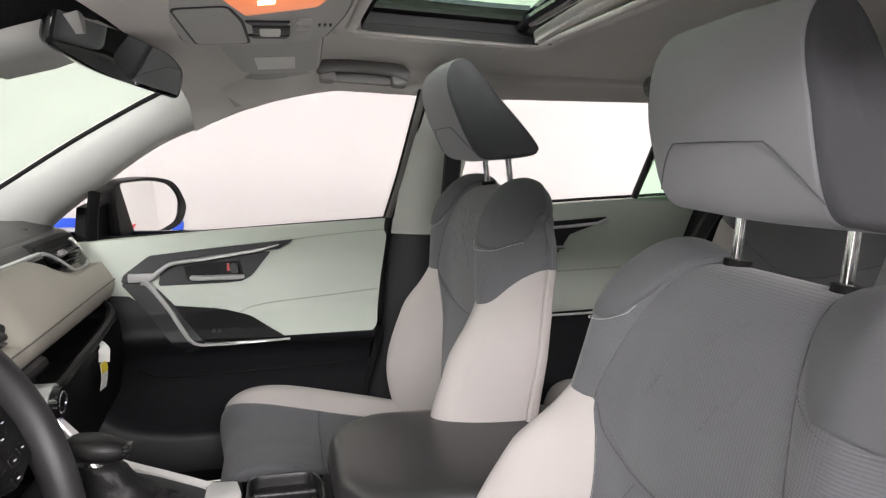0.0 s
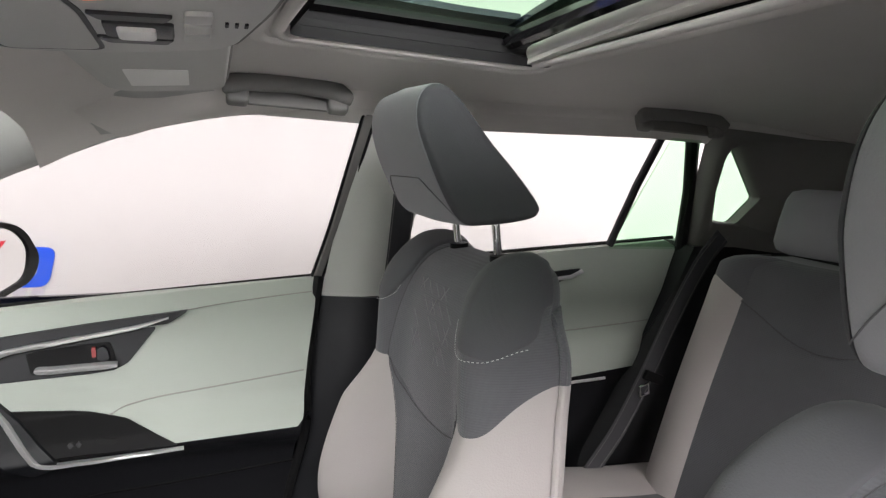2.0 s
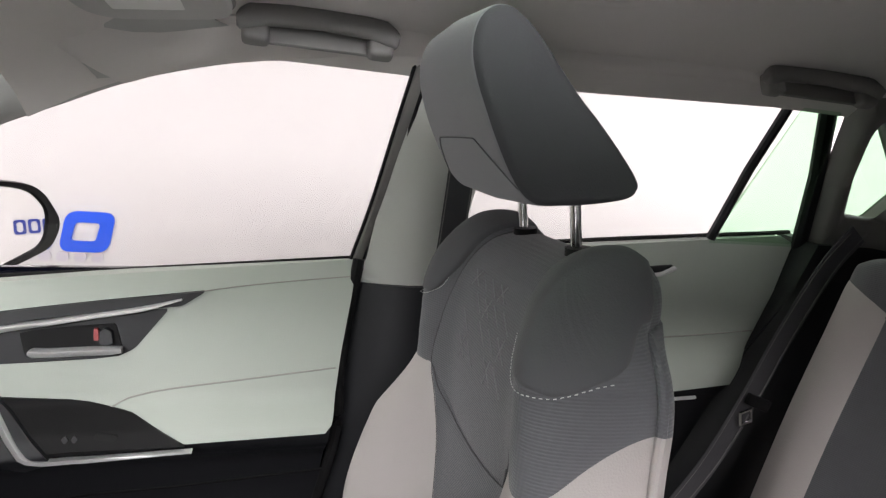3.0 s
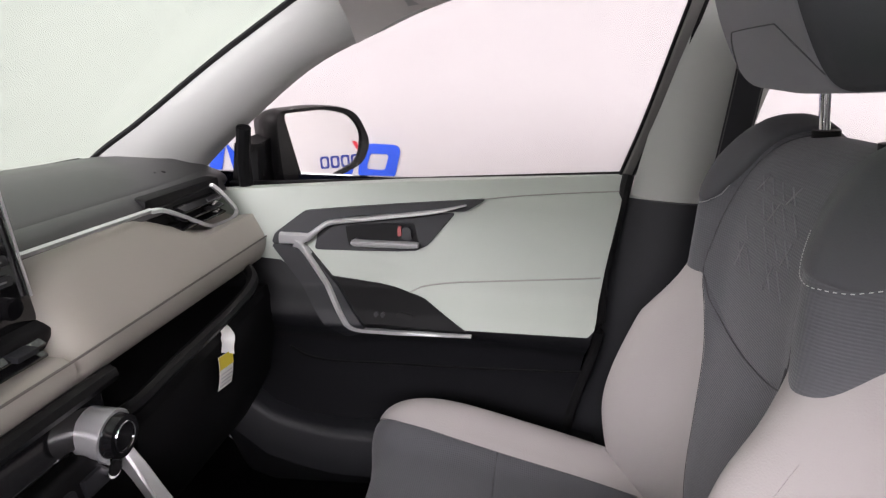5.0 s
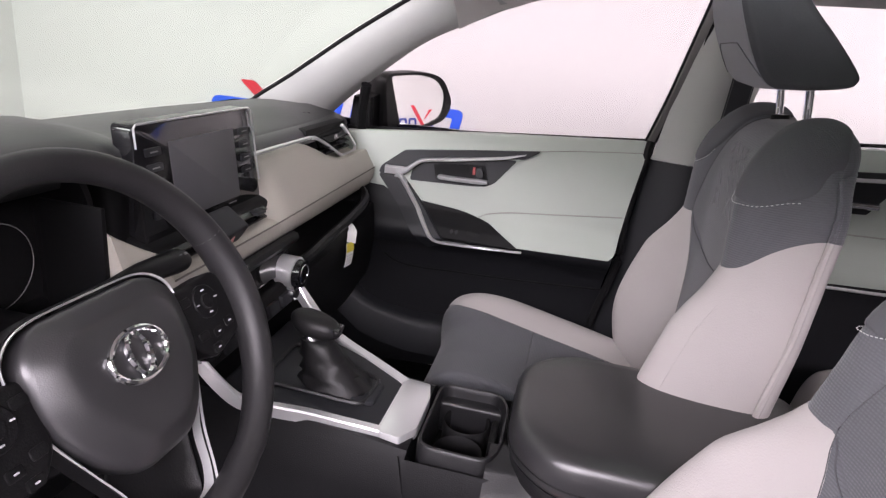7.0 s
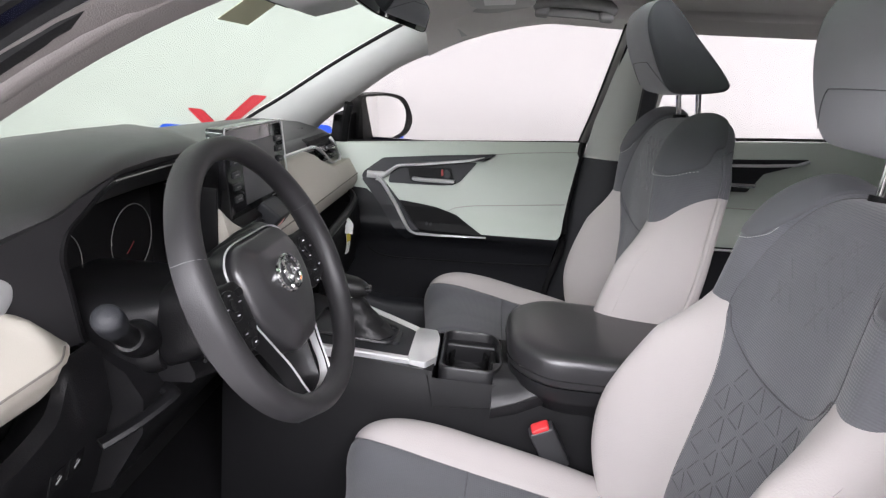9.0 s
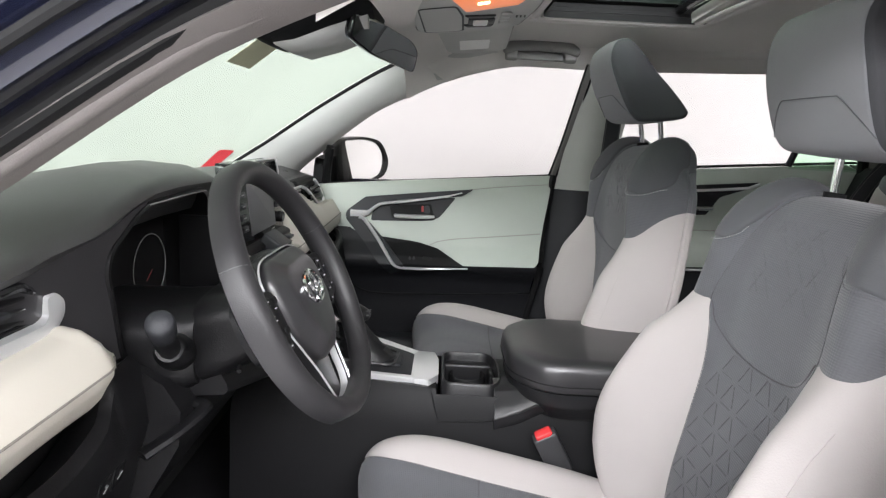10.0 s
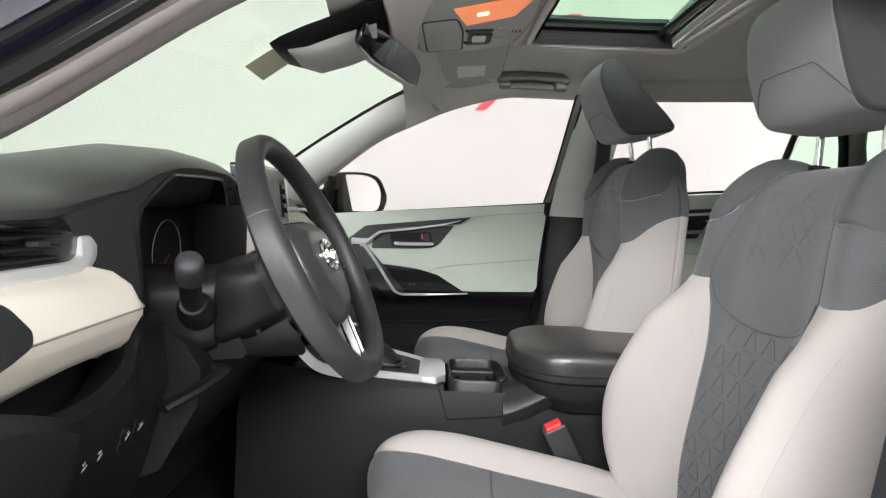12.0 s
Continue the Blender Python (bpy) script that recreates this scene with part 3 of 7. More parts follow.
# glass
def pane(name, data, mat, label):
    ob = shell(name, data, mat, label, "window")
    ob.visible_shadow = False
    return ob


def screen_edge(v, rows):
    """Windscreen edge line from the cowl to the roof."""
    c = curve([(p[0] - 0.012, p[1] + 0.012, p[2] + 0.005) for p in rows[:-1]], 30)
    return c[min(len(c) - 1, int(round(v * (len(c) - 1))))]


def screen_place(u, v):
    e, f = screen_edge(v, WS_EDGE), screen_edge(v, WS_NEAR)
    s = 2 * u - 1
    p = V(f.x, -f.y, f.z).lerp(e, u)
    return V(p.x - 0.16 * (1 - s * s), p.y, p.z + 0.012 * (1 - s * s))


pane("windscreen", sheet(screen_place, 16, 30, 0.005), WIND_GLASS, "green-tinted laminated windscreen")
shell("windscreen_seal", join(
    tube([V(p[0] - 0.004, p[1] + 0.003, p[2]) for p in curve(WS_EDGE, 40)], 0.006, 6),
    tube([V(p[0] - 0.004, -p[1] - 0.003, p[2]) for p in curve(WS_NEAR, 40)], 0.006, 6)), RUBBER, "black rubber windscreen seal", "seal")
shell("windscreen_header", sheet(lambda u, v: V(-0.215 - 0.15 * (1 - (2 * u - 1) ** 2) + 0.155 * v, (0.605) * (2 * u - 1), 1.412 + 0.015 * (1 - (2 * u - 1) ** 2) + 0.05 * v), 16, 4, 0.008), HEADLINER, "grey lining over the windscreen", "headliner")

# ---- passenger front door ----
DOOR_Y = [(0.30, 0.775), (0.66, 0.765), (0.735, 0.748), (0.765, 0.715), (0.785, 0.70), (0.81, 0.712), (0.85, 0.742), (0.95, 0.762), (1.03, 0.783), (1.075, 0.812), (1.10, 0.83)]


def door_y(x, z):
    y = lerp_table(DOOR_Y, z)
    return y - 0.03 * max(0.0, -0.2 - x) / 0.3


def door_lay(a, b, d):
    return V(a, door_y(a, b) + (-d), b)


def grid_panel(poly, lay, step=0.02, lift=0.0, depth=0.01):
    """A panel cut to an outline (x, z) on the door's curved face: strips across its height."""
    zs = sorted(p[1] for p in poly)
    z0, z1 = zs[0] + 1e-4, zs[-1] - 1e-4
    n = max(2, int((z1 - z0) / step))
    rows = []
    for i in range(n + 1):
        z = z0 + (z1 - z0) * i / n
        xs = []
        for (xa, za), (xb, zb) in zip(poly, poly[1:] + poly[:1]):
            if (za <= z) != (zb <= z):
                xs.append(xa + (xb - xa) * (z - za) / (zb - za))
        rows.append((min(xs), max(xs), z))
    front = [[lay(a + (b - a) * j / 12, z, lift) for j in range(13)] for a, b, z in rows]
    loops = [[q for q in row] + [V(q.x, q.y + depth + lift, q.z) for q in reversed(row)] for row in front]
    return loft(loops)


door = thing("front_passenger_door", "closed car door with pale vinyl trim and black armrest surround", "car door", (-0.15, 0.8, 0.35))
M = at(door)
upper = rounded([(-0.60, 0.99, 0.01), (-0.59, 1.016, 0.006), (0.248, 1.087, 0.008), (0.222, 0.93, 0.02), (0.207, 0.79, 0.03), (-0.03, 0.783, 0.01), (-0.25, 0.782, 0.02), (-0.42, 0.90, 0.02), (-0.60, 0.90, 0.01)], 0.01)
part("upper_panel", grid_panel([tuple(p) for p in upper], door_lay, 0.012, 0.006, 0.03), VINYL, door, "pale grey-green padded vinyl", m=M)
lower = rounded([(-0.62, 0.92, 0.02), (0.215, 0.92, 0.01), (0.19, 0.62, 0.02), (0.17, 0.36, 0.03), (-0.5, 0.36, 0.05), (-0.6, 0.6, 0.03)], 0.02)
part("lower_panel", grid_panel([tuple(p) for p in lower], door_lay, 0.02, 0.0, 0.05), TRIM_DOOR, door, "black moulded plastic", m=M)


def door_plate(poly, lift, depth=0.012, edge=0.003):
    return slab(rounded(poly, 0.006), lambda a, b, d: V(a, door_y(a, b) - lift - d, b), depth, edge)


def door_skin(poly, lift, depth=0.012, r=0.006):
    return grid_panel([tuple(p) for p in rounded(poly, r)], door_lay, 0.004, lift, depth)


def door_band(points, width, lift):
    """A flat-topped strip laid along the door's face; width may be a list of (t, width) rows."""
    pts = curve([(a, b, 0) for a, b in points], 60)
    loops = []
    for k, p in enumerate(pts):
        t = (pts[min(k + 1, len(pts) - 1)] - pts[max(k - 1, 0)]).normalized()
        w = lerp_table(width, k / (len(pts) - 1)) / 2
        n = V(-t.y, t.x, 0) * w
        a, b = p + n, p - n
        ya, yb = door_y(a.x, a.y) - lift, door_y(b.x, b.y) - lift
        loops.append([V(a.x, ya + 0.014, a.y), V(a.x, ya + 0.002, a.y), V(a.x * 0.8 + b.x * 0.2, (ya + yb) / 2 - 0.001, a.y * 0.8 + b.y * 0.2), V(a.x * 0.2 + b.x * 0.8, (ya + yb) / 2 - 0.001, a.y * 0.2 + b.y * 0.8), V(b.x, yb + 0.002, b.y), V(b.x, yb + 0.014, b.y)])
    return loft(loops)


def door_line(points, lift, r, n=30, flat=0.6):
    return tube([V(p[0], door_y(p[0], p[1]) - lift, p[1]) for p in curve([(a, b, 0) for a, b in points], n)], r, 8, flat=flat, up=(0, 1, 0))


part("bezel_upper", door_skin([(-0.425, 0.925), (-0.42, 0.945), (-0.365, 0.99), (-0.012, 1.031), (-0.05, 1.006), (-0.28, 0.984), (-0.335, 0.955), (-0.36, 0.925)], 0.016, 0.02), TRIM_DARK, door, "dark grey spear-shaped bezel", m=M)
part("bezel_side", door_skin([(-0.425, 0.925), (-0.36, 0.925), (-0.228, 0.782), (-0.232, 0.764), (-0.27, 0.745), (-0.335, 0.82)], 0.02, 0.03), TRIM_DARK, door, "dark grey grip column", m=M)
part("handle_recess", door_skin([(-0.343, 0.915), (-0.338, 0.950), (-0.285, 0.982), (-0.07, 1.0), (-0.12, 0.935), (-0.15, 0.920)], 0.008, 0.01), TRIM_DARK, door, "dark grey handle recess", m=M)
part("switch_panel", door_skin([(-0.33, 0.868), (-0.19, 0.853), (-0.12, 0.836), (-0.03, 0.785), (-0.24, 0.778), (-0.265, 0.795)], 0.010, 0.02), BLACK, door, "black switch panel on the armrest", m=M)
part("chrome_line_upper", door_band([(-0.408, 0.938), (-0.385, 0.938), (-0.357, 0.940), (-0.345, 0.948), (-0.325, 0.964), (-0.310, 0.971), (-0.27, 0.977), (-0.231, 0.982), (-0.131, 0.998), (-0.10, 1.004), (-0.075, 1.011), (-0.05, 1.018)], [(0, 0.021), (0.14, 0.02), (0.25, 0.0115), (0.45, 0.009), (0.8, 0.007), (1.0, 0.002)], 0.024), SILVER, door, "satin silver trim line", 50, M)
part("chrome_line_side", door_band([(-0.378, 0.930), (-0.363, 0.922), (-0.332, 0.882), (-0.305, 0.845), (-0.279, 0.810), (-0.262, 0.788), (-0.250, 0.778), (-0.232, 0.7725), (-0.20, 0.772), (-0.167, 0.7725), (-0.1, 0.777), (-0.021, 0.782)], [(0, 0.017), (0.12, 0.011), (0.4, 0.009), (0.8, 0.008), (1.0, 0.003)], 0.025), SILVER, door, "satin silver trim line", 50, M)
part("handle_cup", door_skin([(-0.275, 0.926), (-0.285, 0.966), (-0.150, 0.976), (-0.136, 0.930)], 0.010, 0.012, 0.003), BLACK, door, "black handle cup", m=M)
part("lock_tab", door_skin([(-0.180, 0.951), (-0.181, 0.969), (-0.1745, 0.969), (-0.1725, 0.951)], 0.0165, 0.004, 0.001), LOCK_RED, door, "red lock tab", m=M)
part("lock_knob", door_skin([(-0.171, 0.945), (-0.171, 0.970), (-0.155, 0.970), (-0.150, 0.945)], 0.0215, 0.010), TRIM_DARK, door, "dark lock knob", m=M)
part("inner_handle", door_band([(-0.268, 0.936), (-0.255, 0.9345), (-0.23, 0.934), (-0.18, 0.935), (-0.137, 0.937)], [(0, 0.006), (0.1, 0.011), (0.9, 0.011), (1.0, 0.008)], 0.026), SILVER, door, "chrome pull handle", 50, M)
part("crease_seam", door_line([(-0.152, 0.842), (-0.135, 0.850), (-0.119, 0.857), (-0.064, 0.868), (0.045, 0.880), (0.213, 0.899)], 0.0068, 0.0018), material("vinyl_seam", (0.33, 0.33, 0.30), 0.6), door, "stitched crease", m=M)
part("upper_crease", door_line([(-0.02, 1.029), (0.05, 1.039), (0.15, 1.050), (0.237, 1.058)], 0.0066, 0.0013), bpy.data.materials["vinyl_seam"], door, "pressed crease under the window ledge", m=M)
part("lower_crease", door_line([(-0.40, 0.70), (-0.36, 0.676), (-0.28, 0.667), (-0.05, 0.675), (0.2, 0.694)], 0.001, 0.003), BLACK, door, "moulded crease in the lower panel", m=M)
part("belt_seal", tube([V(p[0], 0.832, p[1] - 0.0025) for p in curve([(-0.56, 1.019, 0), (-0.3, 1.040, 0), (0.252, 1.090, 0)], 20)], 0.0045, 6), RUBBER, door, "black rubber belt seal", m=M)
part("edge_seal", tube([V(*p) for p in curve([(0.25, 0.80, 1.09), (0.235, 0.79, 0.97), (0.222, 0.765, 0.88), (0.222, 0.76, 0.76), (0.19, 0.77, 0.6), (0.165, 0.78, 0.38)], 30)], 0.011, 8), RUBBER, door, "black rubber door seal", m=M)
channel = [(0.250, 0.820, 1.088), (0.272, 0.765, 1.2), (0.292, 0.705, 1.33), (0.307, 0.648, 1.437)]
part("window_channel", tube([V(*p) for p in curve(channel, 24)], 0.013, 8, flat=0.6), TRIM_SHADE, door, "taupe window channel", m=M)
for dx in (-0.013, 0.012):
    part("window_gasket", tube([V(x + dx, y - 0.004, z) for x, y, z in curve(channel, 24)], 0.0035, 6), RUBBER, door, "thin black window gasket", m=M)
part("window_glass", sheet(lambda u, v: V(0.30 - (0.30 - min(0.1, max(-0.70, -0.735 + 1.77 * (0.47 * v - 0.06)))) * (1 - u), glass_y(1.0 + 0.47 * v) + 0.012, 1.0 + 0.47 * v), 4, 8, 0.004), SIDE_GLASS, door, "clear side window glass", m=M).visible_shadow = False
part("window_switch", door_skin([(-0.170, 0.800), (-0.168, 0.812), (-0.134, 0.809), (-0.136, 0.798)], 0.0125, 0.006), RUBBER, door, "black window switch", m=M)
for i in range(2):
    part("lock_button", door_skin([(-0.214 + i * 0.013, 0.799), (-0.214 + i * 0.013, 0.809), (-0.204 + i * 0.013, 0.809), (-0.204 + i * 0.013, 0.799)], 0.0125, 0.004), TRIM_DARK, door, m=M)
part("corner_post", tube([V(-0.503, 0.79, 1.005), V(-0.492, 0.755, 1.08), V(-0.479, 0.735, 1.145)], 0.014, 8), BLACK, door, "black mirror triangle post", m=M)

# side mirror
mir = thing("side_mirror", "black door mirror reflecting the white booth wall", "mirror", (-0.45, 0.98, 1.0))
MM = at(mir)
MPHI, MTILT = radians(31), radians(4)
mo = rounded([(-0.135, 0.088, 0.03), (0.0, 0.098, 0.06), (0.092, 0.086, 0.04), (0.136, 0.012, 0.05), (0.108, -0.036, 0.04), (-0.038, -0.078, 0.04), (-0.125, -0.065, 0.03)], 0.03, 6)
mg = rounded([(-0.109, 0.080, 0.015), (0.0, 0.087, 0.06), (0.070, 0.074, 0.03), (0.105, 0.036, 0.03), (0.093, -0.026, 0.03), (-0.036, -0.067, 0.02), (-0.072, -0.048, 0.03)], 0.03, 6)
MC = V(-0.404, 0.985, 1.075)
MT, MNRM = V(math.sin(MPHI), math.cos(MPHI), 0), V(math.cos(MPHI) * math.cos(MTILT), -math.sin(MPHI) * math.cos(MTILT), math.sin(MTILT))
MUP = MNRM.cross(MT)


def mir_lay(outline, scale, d):
    return [MC + MT * p[0] * scale * 1.05 + MUP * p[1] * scale * 1.07 - MNRM * d for p in outline]


part("housing", loft([mir_lay(mg, 1.0, -0.004), mir_lay(mg, 1.02, -0.012), mir_lay(mo, 0.97, -0.014), mir_lay(mo, 1.0, 0.0), mir_lay(mo, 1.01, 0.03), mir_lay(mo, 0.93, 0.075), mir_lay(mo, 0.65, 0.11), mir_lay(mo, 0.3, 0.12)], cap=True), BLACK_SOFT, mir, "black mirror housing", m=MM)
part("mirror_glass", loft([mir_lay(mg, 1.0, -0.005), mir_lay(mg, 1.0, -0.007)]), MIRROR, mir, "silvered mirror glass", m=MM)
part("arm", loft([[V(-0.56, 0.84, 1.0), V(-0.5, 0.84, 1.0), V(-0.5, 0.84, 1.10), V(-0.55, 0.84, 1.10)], [V(-0.53, 0.92, 1.01), V(-0.46, 0.92, 1.0), V(-0.46, 0.93, 1.13), V(-0.52, 0.93, 1.12)]]), BLACK, mir, "black mirror arm", m=MM)


# ---- front seats ----
SPINE = [(0.345, 0.56), (0.335, 0.66), (0.337, 0.78), (0.343, 0.92), (0.340, 1.05), (0.350, 1.14), (0.378, 1.19), (0.425, 1.207), (0.462, 1.195), (0.48, 1.16)]
SPINE_CURVE = [Vector((p.x, p.y)) for p in curve([(a, b, 0) for a, b in SPINE], 90)]


def table_curve(rows):
    """A smooth function through (t, value) rows."""
    pts = curve([(a, b, 0) for a, b in rows], 24 * (len(rows) - 1))

    def value(t):
        t = min(max(t, rows[0][0]), rows[-1][0])
        for p, q in zip(pts, pts[1:]):
            if p.x <= t <= q.x:
                return p.y + (q.y - p.y) * ((t - p.x) / max(q.x - p.x, 1e-9))
        return pts[-1].y
    return value


def LAT(a):
    e = max(0.0, (a - 0.68) / 0.32)
    return a / 0.68 * 0.79 if e == 0 else 0.79 + 0.21 * math.sin(min(e, 1.0) * math.pi / 2) ** 0.85


FWD = table_curve([(0, 0.0), (0.2, 0.0), (0.36, 0.003), (0.46, 0.018), (0.56, 0.042), (0.66, 0.061), (0.76, 0.065), (1.0, 0.06)])
BWID = table_curve([(0, 0.22), (0.1, 0.262), (0.2, 0.276), (0.3, 0.268), (0.36, 0.252), (0.42, 0.236), (0.48, 0.228), (0.54, 0.220), (0.6, 0.208), (0.68, 0.194), (0.78, 0.184), (0.9, 0.176), (1.0, 0.17)])
BOLS = table_curve([(0, 1.1), (0.12, 1.7), (0.2, 1.82), (0.3, 1.40), (0.33, 1.15), (0.36, 0.78), (0.39, 0.50), (0.44, 0.44), (0.50, 0.48), (0.56, 0.44), (0.63, 0.36), (0.72, 0.34), (0.80, 0.26), (0.88, 0.14), (1.0, 0.05)])
MIDP = [(0.40, 0.56), (0.39, 0.66), (0.398, 0.78), (0.422, 0.92), (0.440, 1.04), (0.446, 1.10), (0.447, 1.13), (0.448, 1.14), (0.450, 1.14), (0.455, 1.12)]
REARP = [(0.425, 0.56), (0.415, 0.66), (0.425, 0.78), (0.445, 0.92), (0.462, 1.04), (0.468, 1.09), (0.470, 1.12), (0.472, 1.14), (0.474, 1.155), (0.476, 1.16)]


def on_line(rows, v):
    k = v * (len(rows) - 1)
    i = min(int(k), len(rows) - 2)
    return rows[i].lerp(rows[i + 1], k - i)


def keyed(points):
    """Points that go with the spine's points, spread by the spine's own length."""
    line = curve([(a, b, 0) for a, b in SPINE], 90)
    marks = [min(range(len(line)), key=lambda k: (line[k].x - a) ** 2 + (line[k].y - b) ** 2) / (len(line) - 1) for a, b in SPINE]
    fx, fz = table_curve([(m, p[0]) for m, p in zip(marks, points)]), table_curve([(m, p[1]) for m, p in zip(marks, points)])
    return [Vector((fx(k / 90), fz(k / 90))) for k in range(91)]


MID_CURVE, REAR_CURVE = keyed(MIDP), keyed(REARP)


def bulk(a):
    e = max(0.0, (a - 0.68) / 0.32)
    return math.cos(min(e, 1.0) * math.pi / 2) ** 0.85 if e < 1 else 0.0


def back_place(u, v, lift=0.0, slim=1.0):
    k = v * (len(SPINE_CURVE) - 1)
    i = min(int(k), len(SPINE_CURVE) - 2)
    p = SPINE_CURVE[i].lerp(SPINE_CURVE[i + 1], k - i)
    t = (SPINE_CURVE[min(i + 3, len(SPINE_CURVE) - 1)] - SPINE_CURVE[max(i - 2, 0)]).normalized()
    ahead = Vector((-t.y, t.x))
    a = min(abs(u), 1.0)
    mid = on_line(MID_CURVE, v)
    f = FWD(a) * BOLS(v) + lift
    q = mid + (p + ahead * f - mid) * bulk(a)
    return V(q.x, math.copysign(LAT(a) * BWID(v) * slim + lift * (1 - bulk(a)), u), q.y)


def rear_place(u, v, slim=0.985):
    a = abs(u)
    mid, rear = on_line(MID_CURVE, v), on_line(REAR_CURVE, v)
    q = mid + (rear - mid) * bulk(a)
    return V(q.x, math.copysign(LAT(a) * BWID(v) * slim, u), q.y)


CEN = table_curve([(0, 0.32), (0.15, 0.345), (0.225, 0.36), (0.305, 0.40), (0.353, 0.46), (0.399, 0.55), (0.455, 0.52), (0.54, 0.46), (0.65, 0.43), (0.85, 0.40), (1.0, 0.40)])
SPLIT = table_curve([(0, 0.342), (0.2, 0.345), (0.36, 0.354), (0.46, 0.370), (0.53, 0.392), (0.60, 0.392), (0.70, 0.393), (0.80, 0.402), (0.90, 0.434), (1.0, 0.474)])

CUSH = [(0.36, 0.575), (0.25, 0.60), (0.12, 0.625), (0.01, 0.645), (-0.06, 0.645), (-0.105, 0.62), (-0.125, 0.575), (-0.12, 0.50), (-0.10, 0.45)]
CUSH_CURVE = [Vector((p.x, p.y)) for p in curve([(a, b, 0) for a, b in CUSH], 80)]
CLAT = table_curve([(0, 0), (0.5, 0.56), (0.7, 0.78), (0.85, 0.95), (0.93, 1.0), (1.0, 0.985)])
CUP = table_curve([(0, 0.0), (0.4, 0.004), (0.6, 0.022), (0.75, 0.042), (0.86, 0.036), (0.94, 0.0), (1.0, -0.10)])
CWID = table_curve([(0, 0.235), (0.3, 0.255), (0.7, 0.258), (0.85, 0.245), (1.0, 0.22)])


def cush_place(u, v, lift=0.0, slim=1.0):
    k = v * (len(CUSH_CURVE) - 1)
    i = min(int(k), len(CUSH_CURVE) - 2)
    p = CUSH_CURVE[i].lerp(CUSH_CURVE[i + 1], k - i)
    t = (CUSH_CURVE[min(i + 3, len(CUSH_CURVE) - 1)] - CUSH_CURVE[max(i - 2, 0)]).normalized()
    up = Vector((t.y, -t.x))
    a = abs(u)
    f = CUP(a) * (1.0 if v < 0.55 else 1 - 0.7 * smooth((v - 0.55) / 0.3)) + lift
    return V(p.x + up.x * f, math.copysign(CLAT(a), u) * CWID(v) * slim, p.y + up.y * f)


def puffed(place, su, sv, nu, nv, thick, puff=0.004, grow=0.012):
    """One sewn panel: su(i, j), sv(i, j) in 0..1 give the surface's u and v; its edges dip into the seams."""
    def fn(i, j):
        e = min(i, 1 - i) * puff_w, min(j, 1 - j) * puff_h
        d = min(e)
        return place(*uv(i, j), puff * (1 - math.exp(-d / grow)) - puff)
    uv = lambda i, j: (su(i, j), sv(i, j))
    a, b, c, d = (place(*uv(*q)) for q in ((0, 0.5), (1, 0.5), (0.5, 0), (0.5, 1)))
    puff_w, puff_h = (a - b).length * 1.1, (c - d).length * 1.1
    return sheet(fn, nu, nv, thick)


def seat_back_panels():
    out = []
    for name, lo, hi, mat in (("lower", 0, 1, 0), ("upper", 1, 0, 0)):
        for blk in (-1, 0, 1):
            def su(i, j, blk=blk, name=name):
                v = sv(i, j, blk, name)
                c = CEN(v)
                return -c + 2 * c * i if blk == 0 else (c + (1 - c) * i if blk > 0 else -1 + (1 - c) * i)

            def sv(i, j, blk=blk, name=name):
                a = abs(-0.53 + 1.06 * i) if blk == 0 else (0.53 + 0.47 * i if blk > 0 else 1 - 0.47 * i)
                h = SPLIT(a)
                return h * j if name == "lower" else h + (1 - h) * j
            out.append((name, blk, puffed(back_place, su, sv, 26 if blk == 0 else 26, 44, -0.010)))
    return out


CEDGE = table_curve([(0, 0.56), (0.30, 0.56), (0.42, 0.585), (0.52, 0.64), (0.60, 0.73), (0.66, 0.84), (0.71, 0.95), (0.75, 1.0), (1.0, 1.0)])
CSEAM = 0.29


def cush_panels():
    out = []
    for name, v0, v1 in (("rear", 0.0, CSEAM), ("front", CSEAM, 1.0)):
        out.append((name, 0, puffed(cush_place, lambda i, j, a=v0, b=v1: (2 * i - 1) * CEDGE(a + (b - a) * j), lambda i, j, a=v0, b=v1: a + (b - a) * j, 36, 36, 0.012)))
    for s in (-1, 1):
        out.append(("side", s, puffed(cush_place, (lambda i, j: CEDGE(0.74 * j) + (1 - CEDGE(0.74 * j)) * i) if s > 0 else (lambda i, j: -1 + (1 - CEDGE(0.74 * j)) * i), lambda i, j: 0.74 * j, 18, 44, 0.012)))
    return out


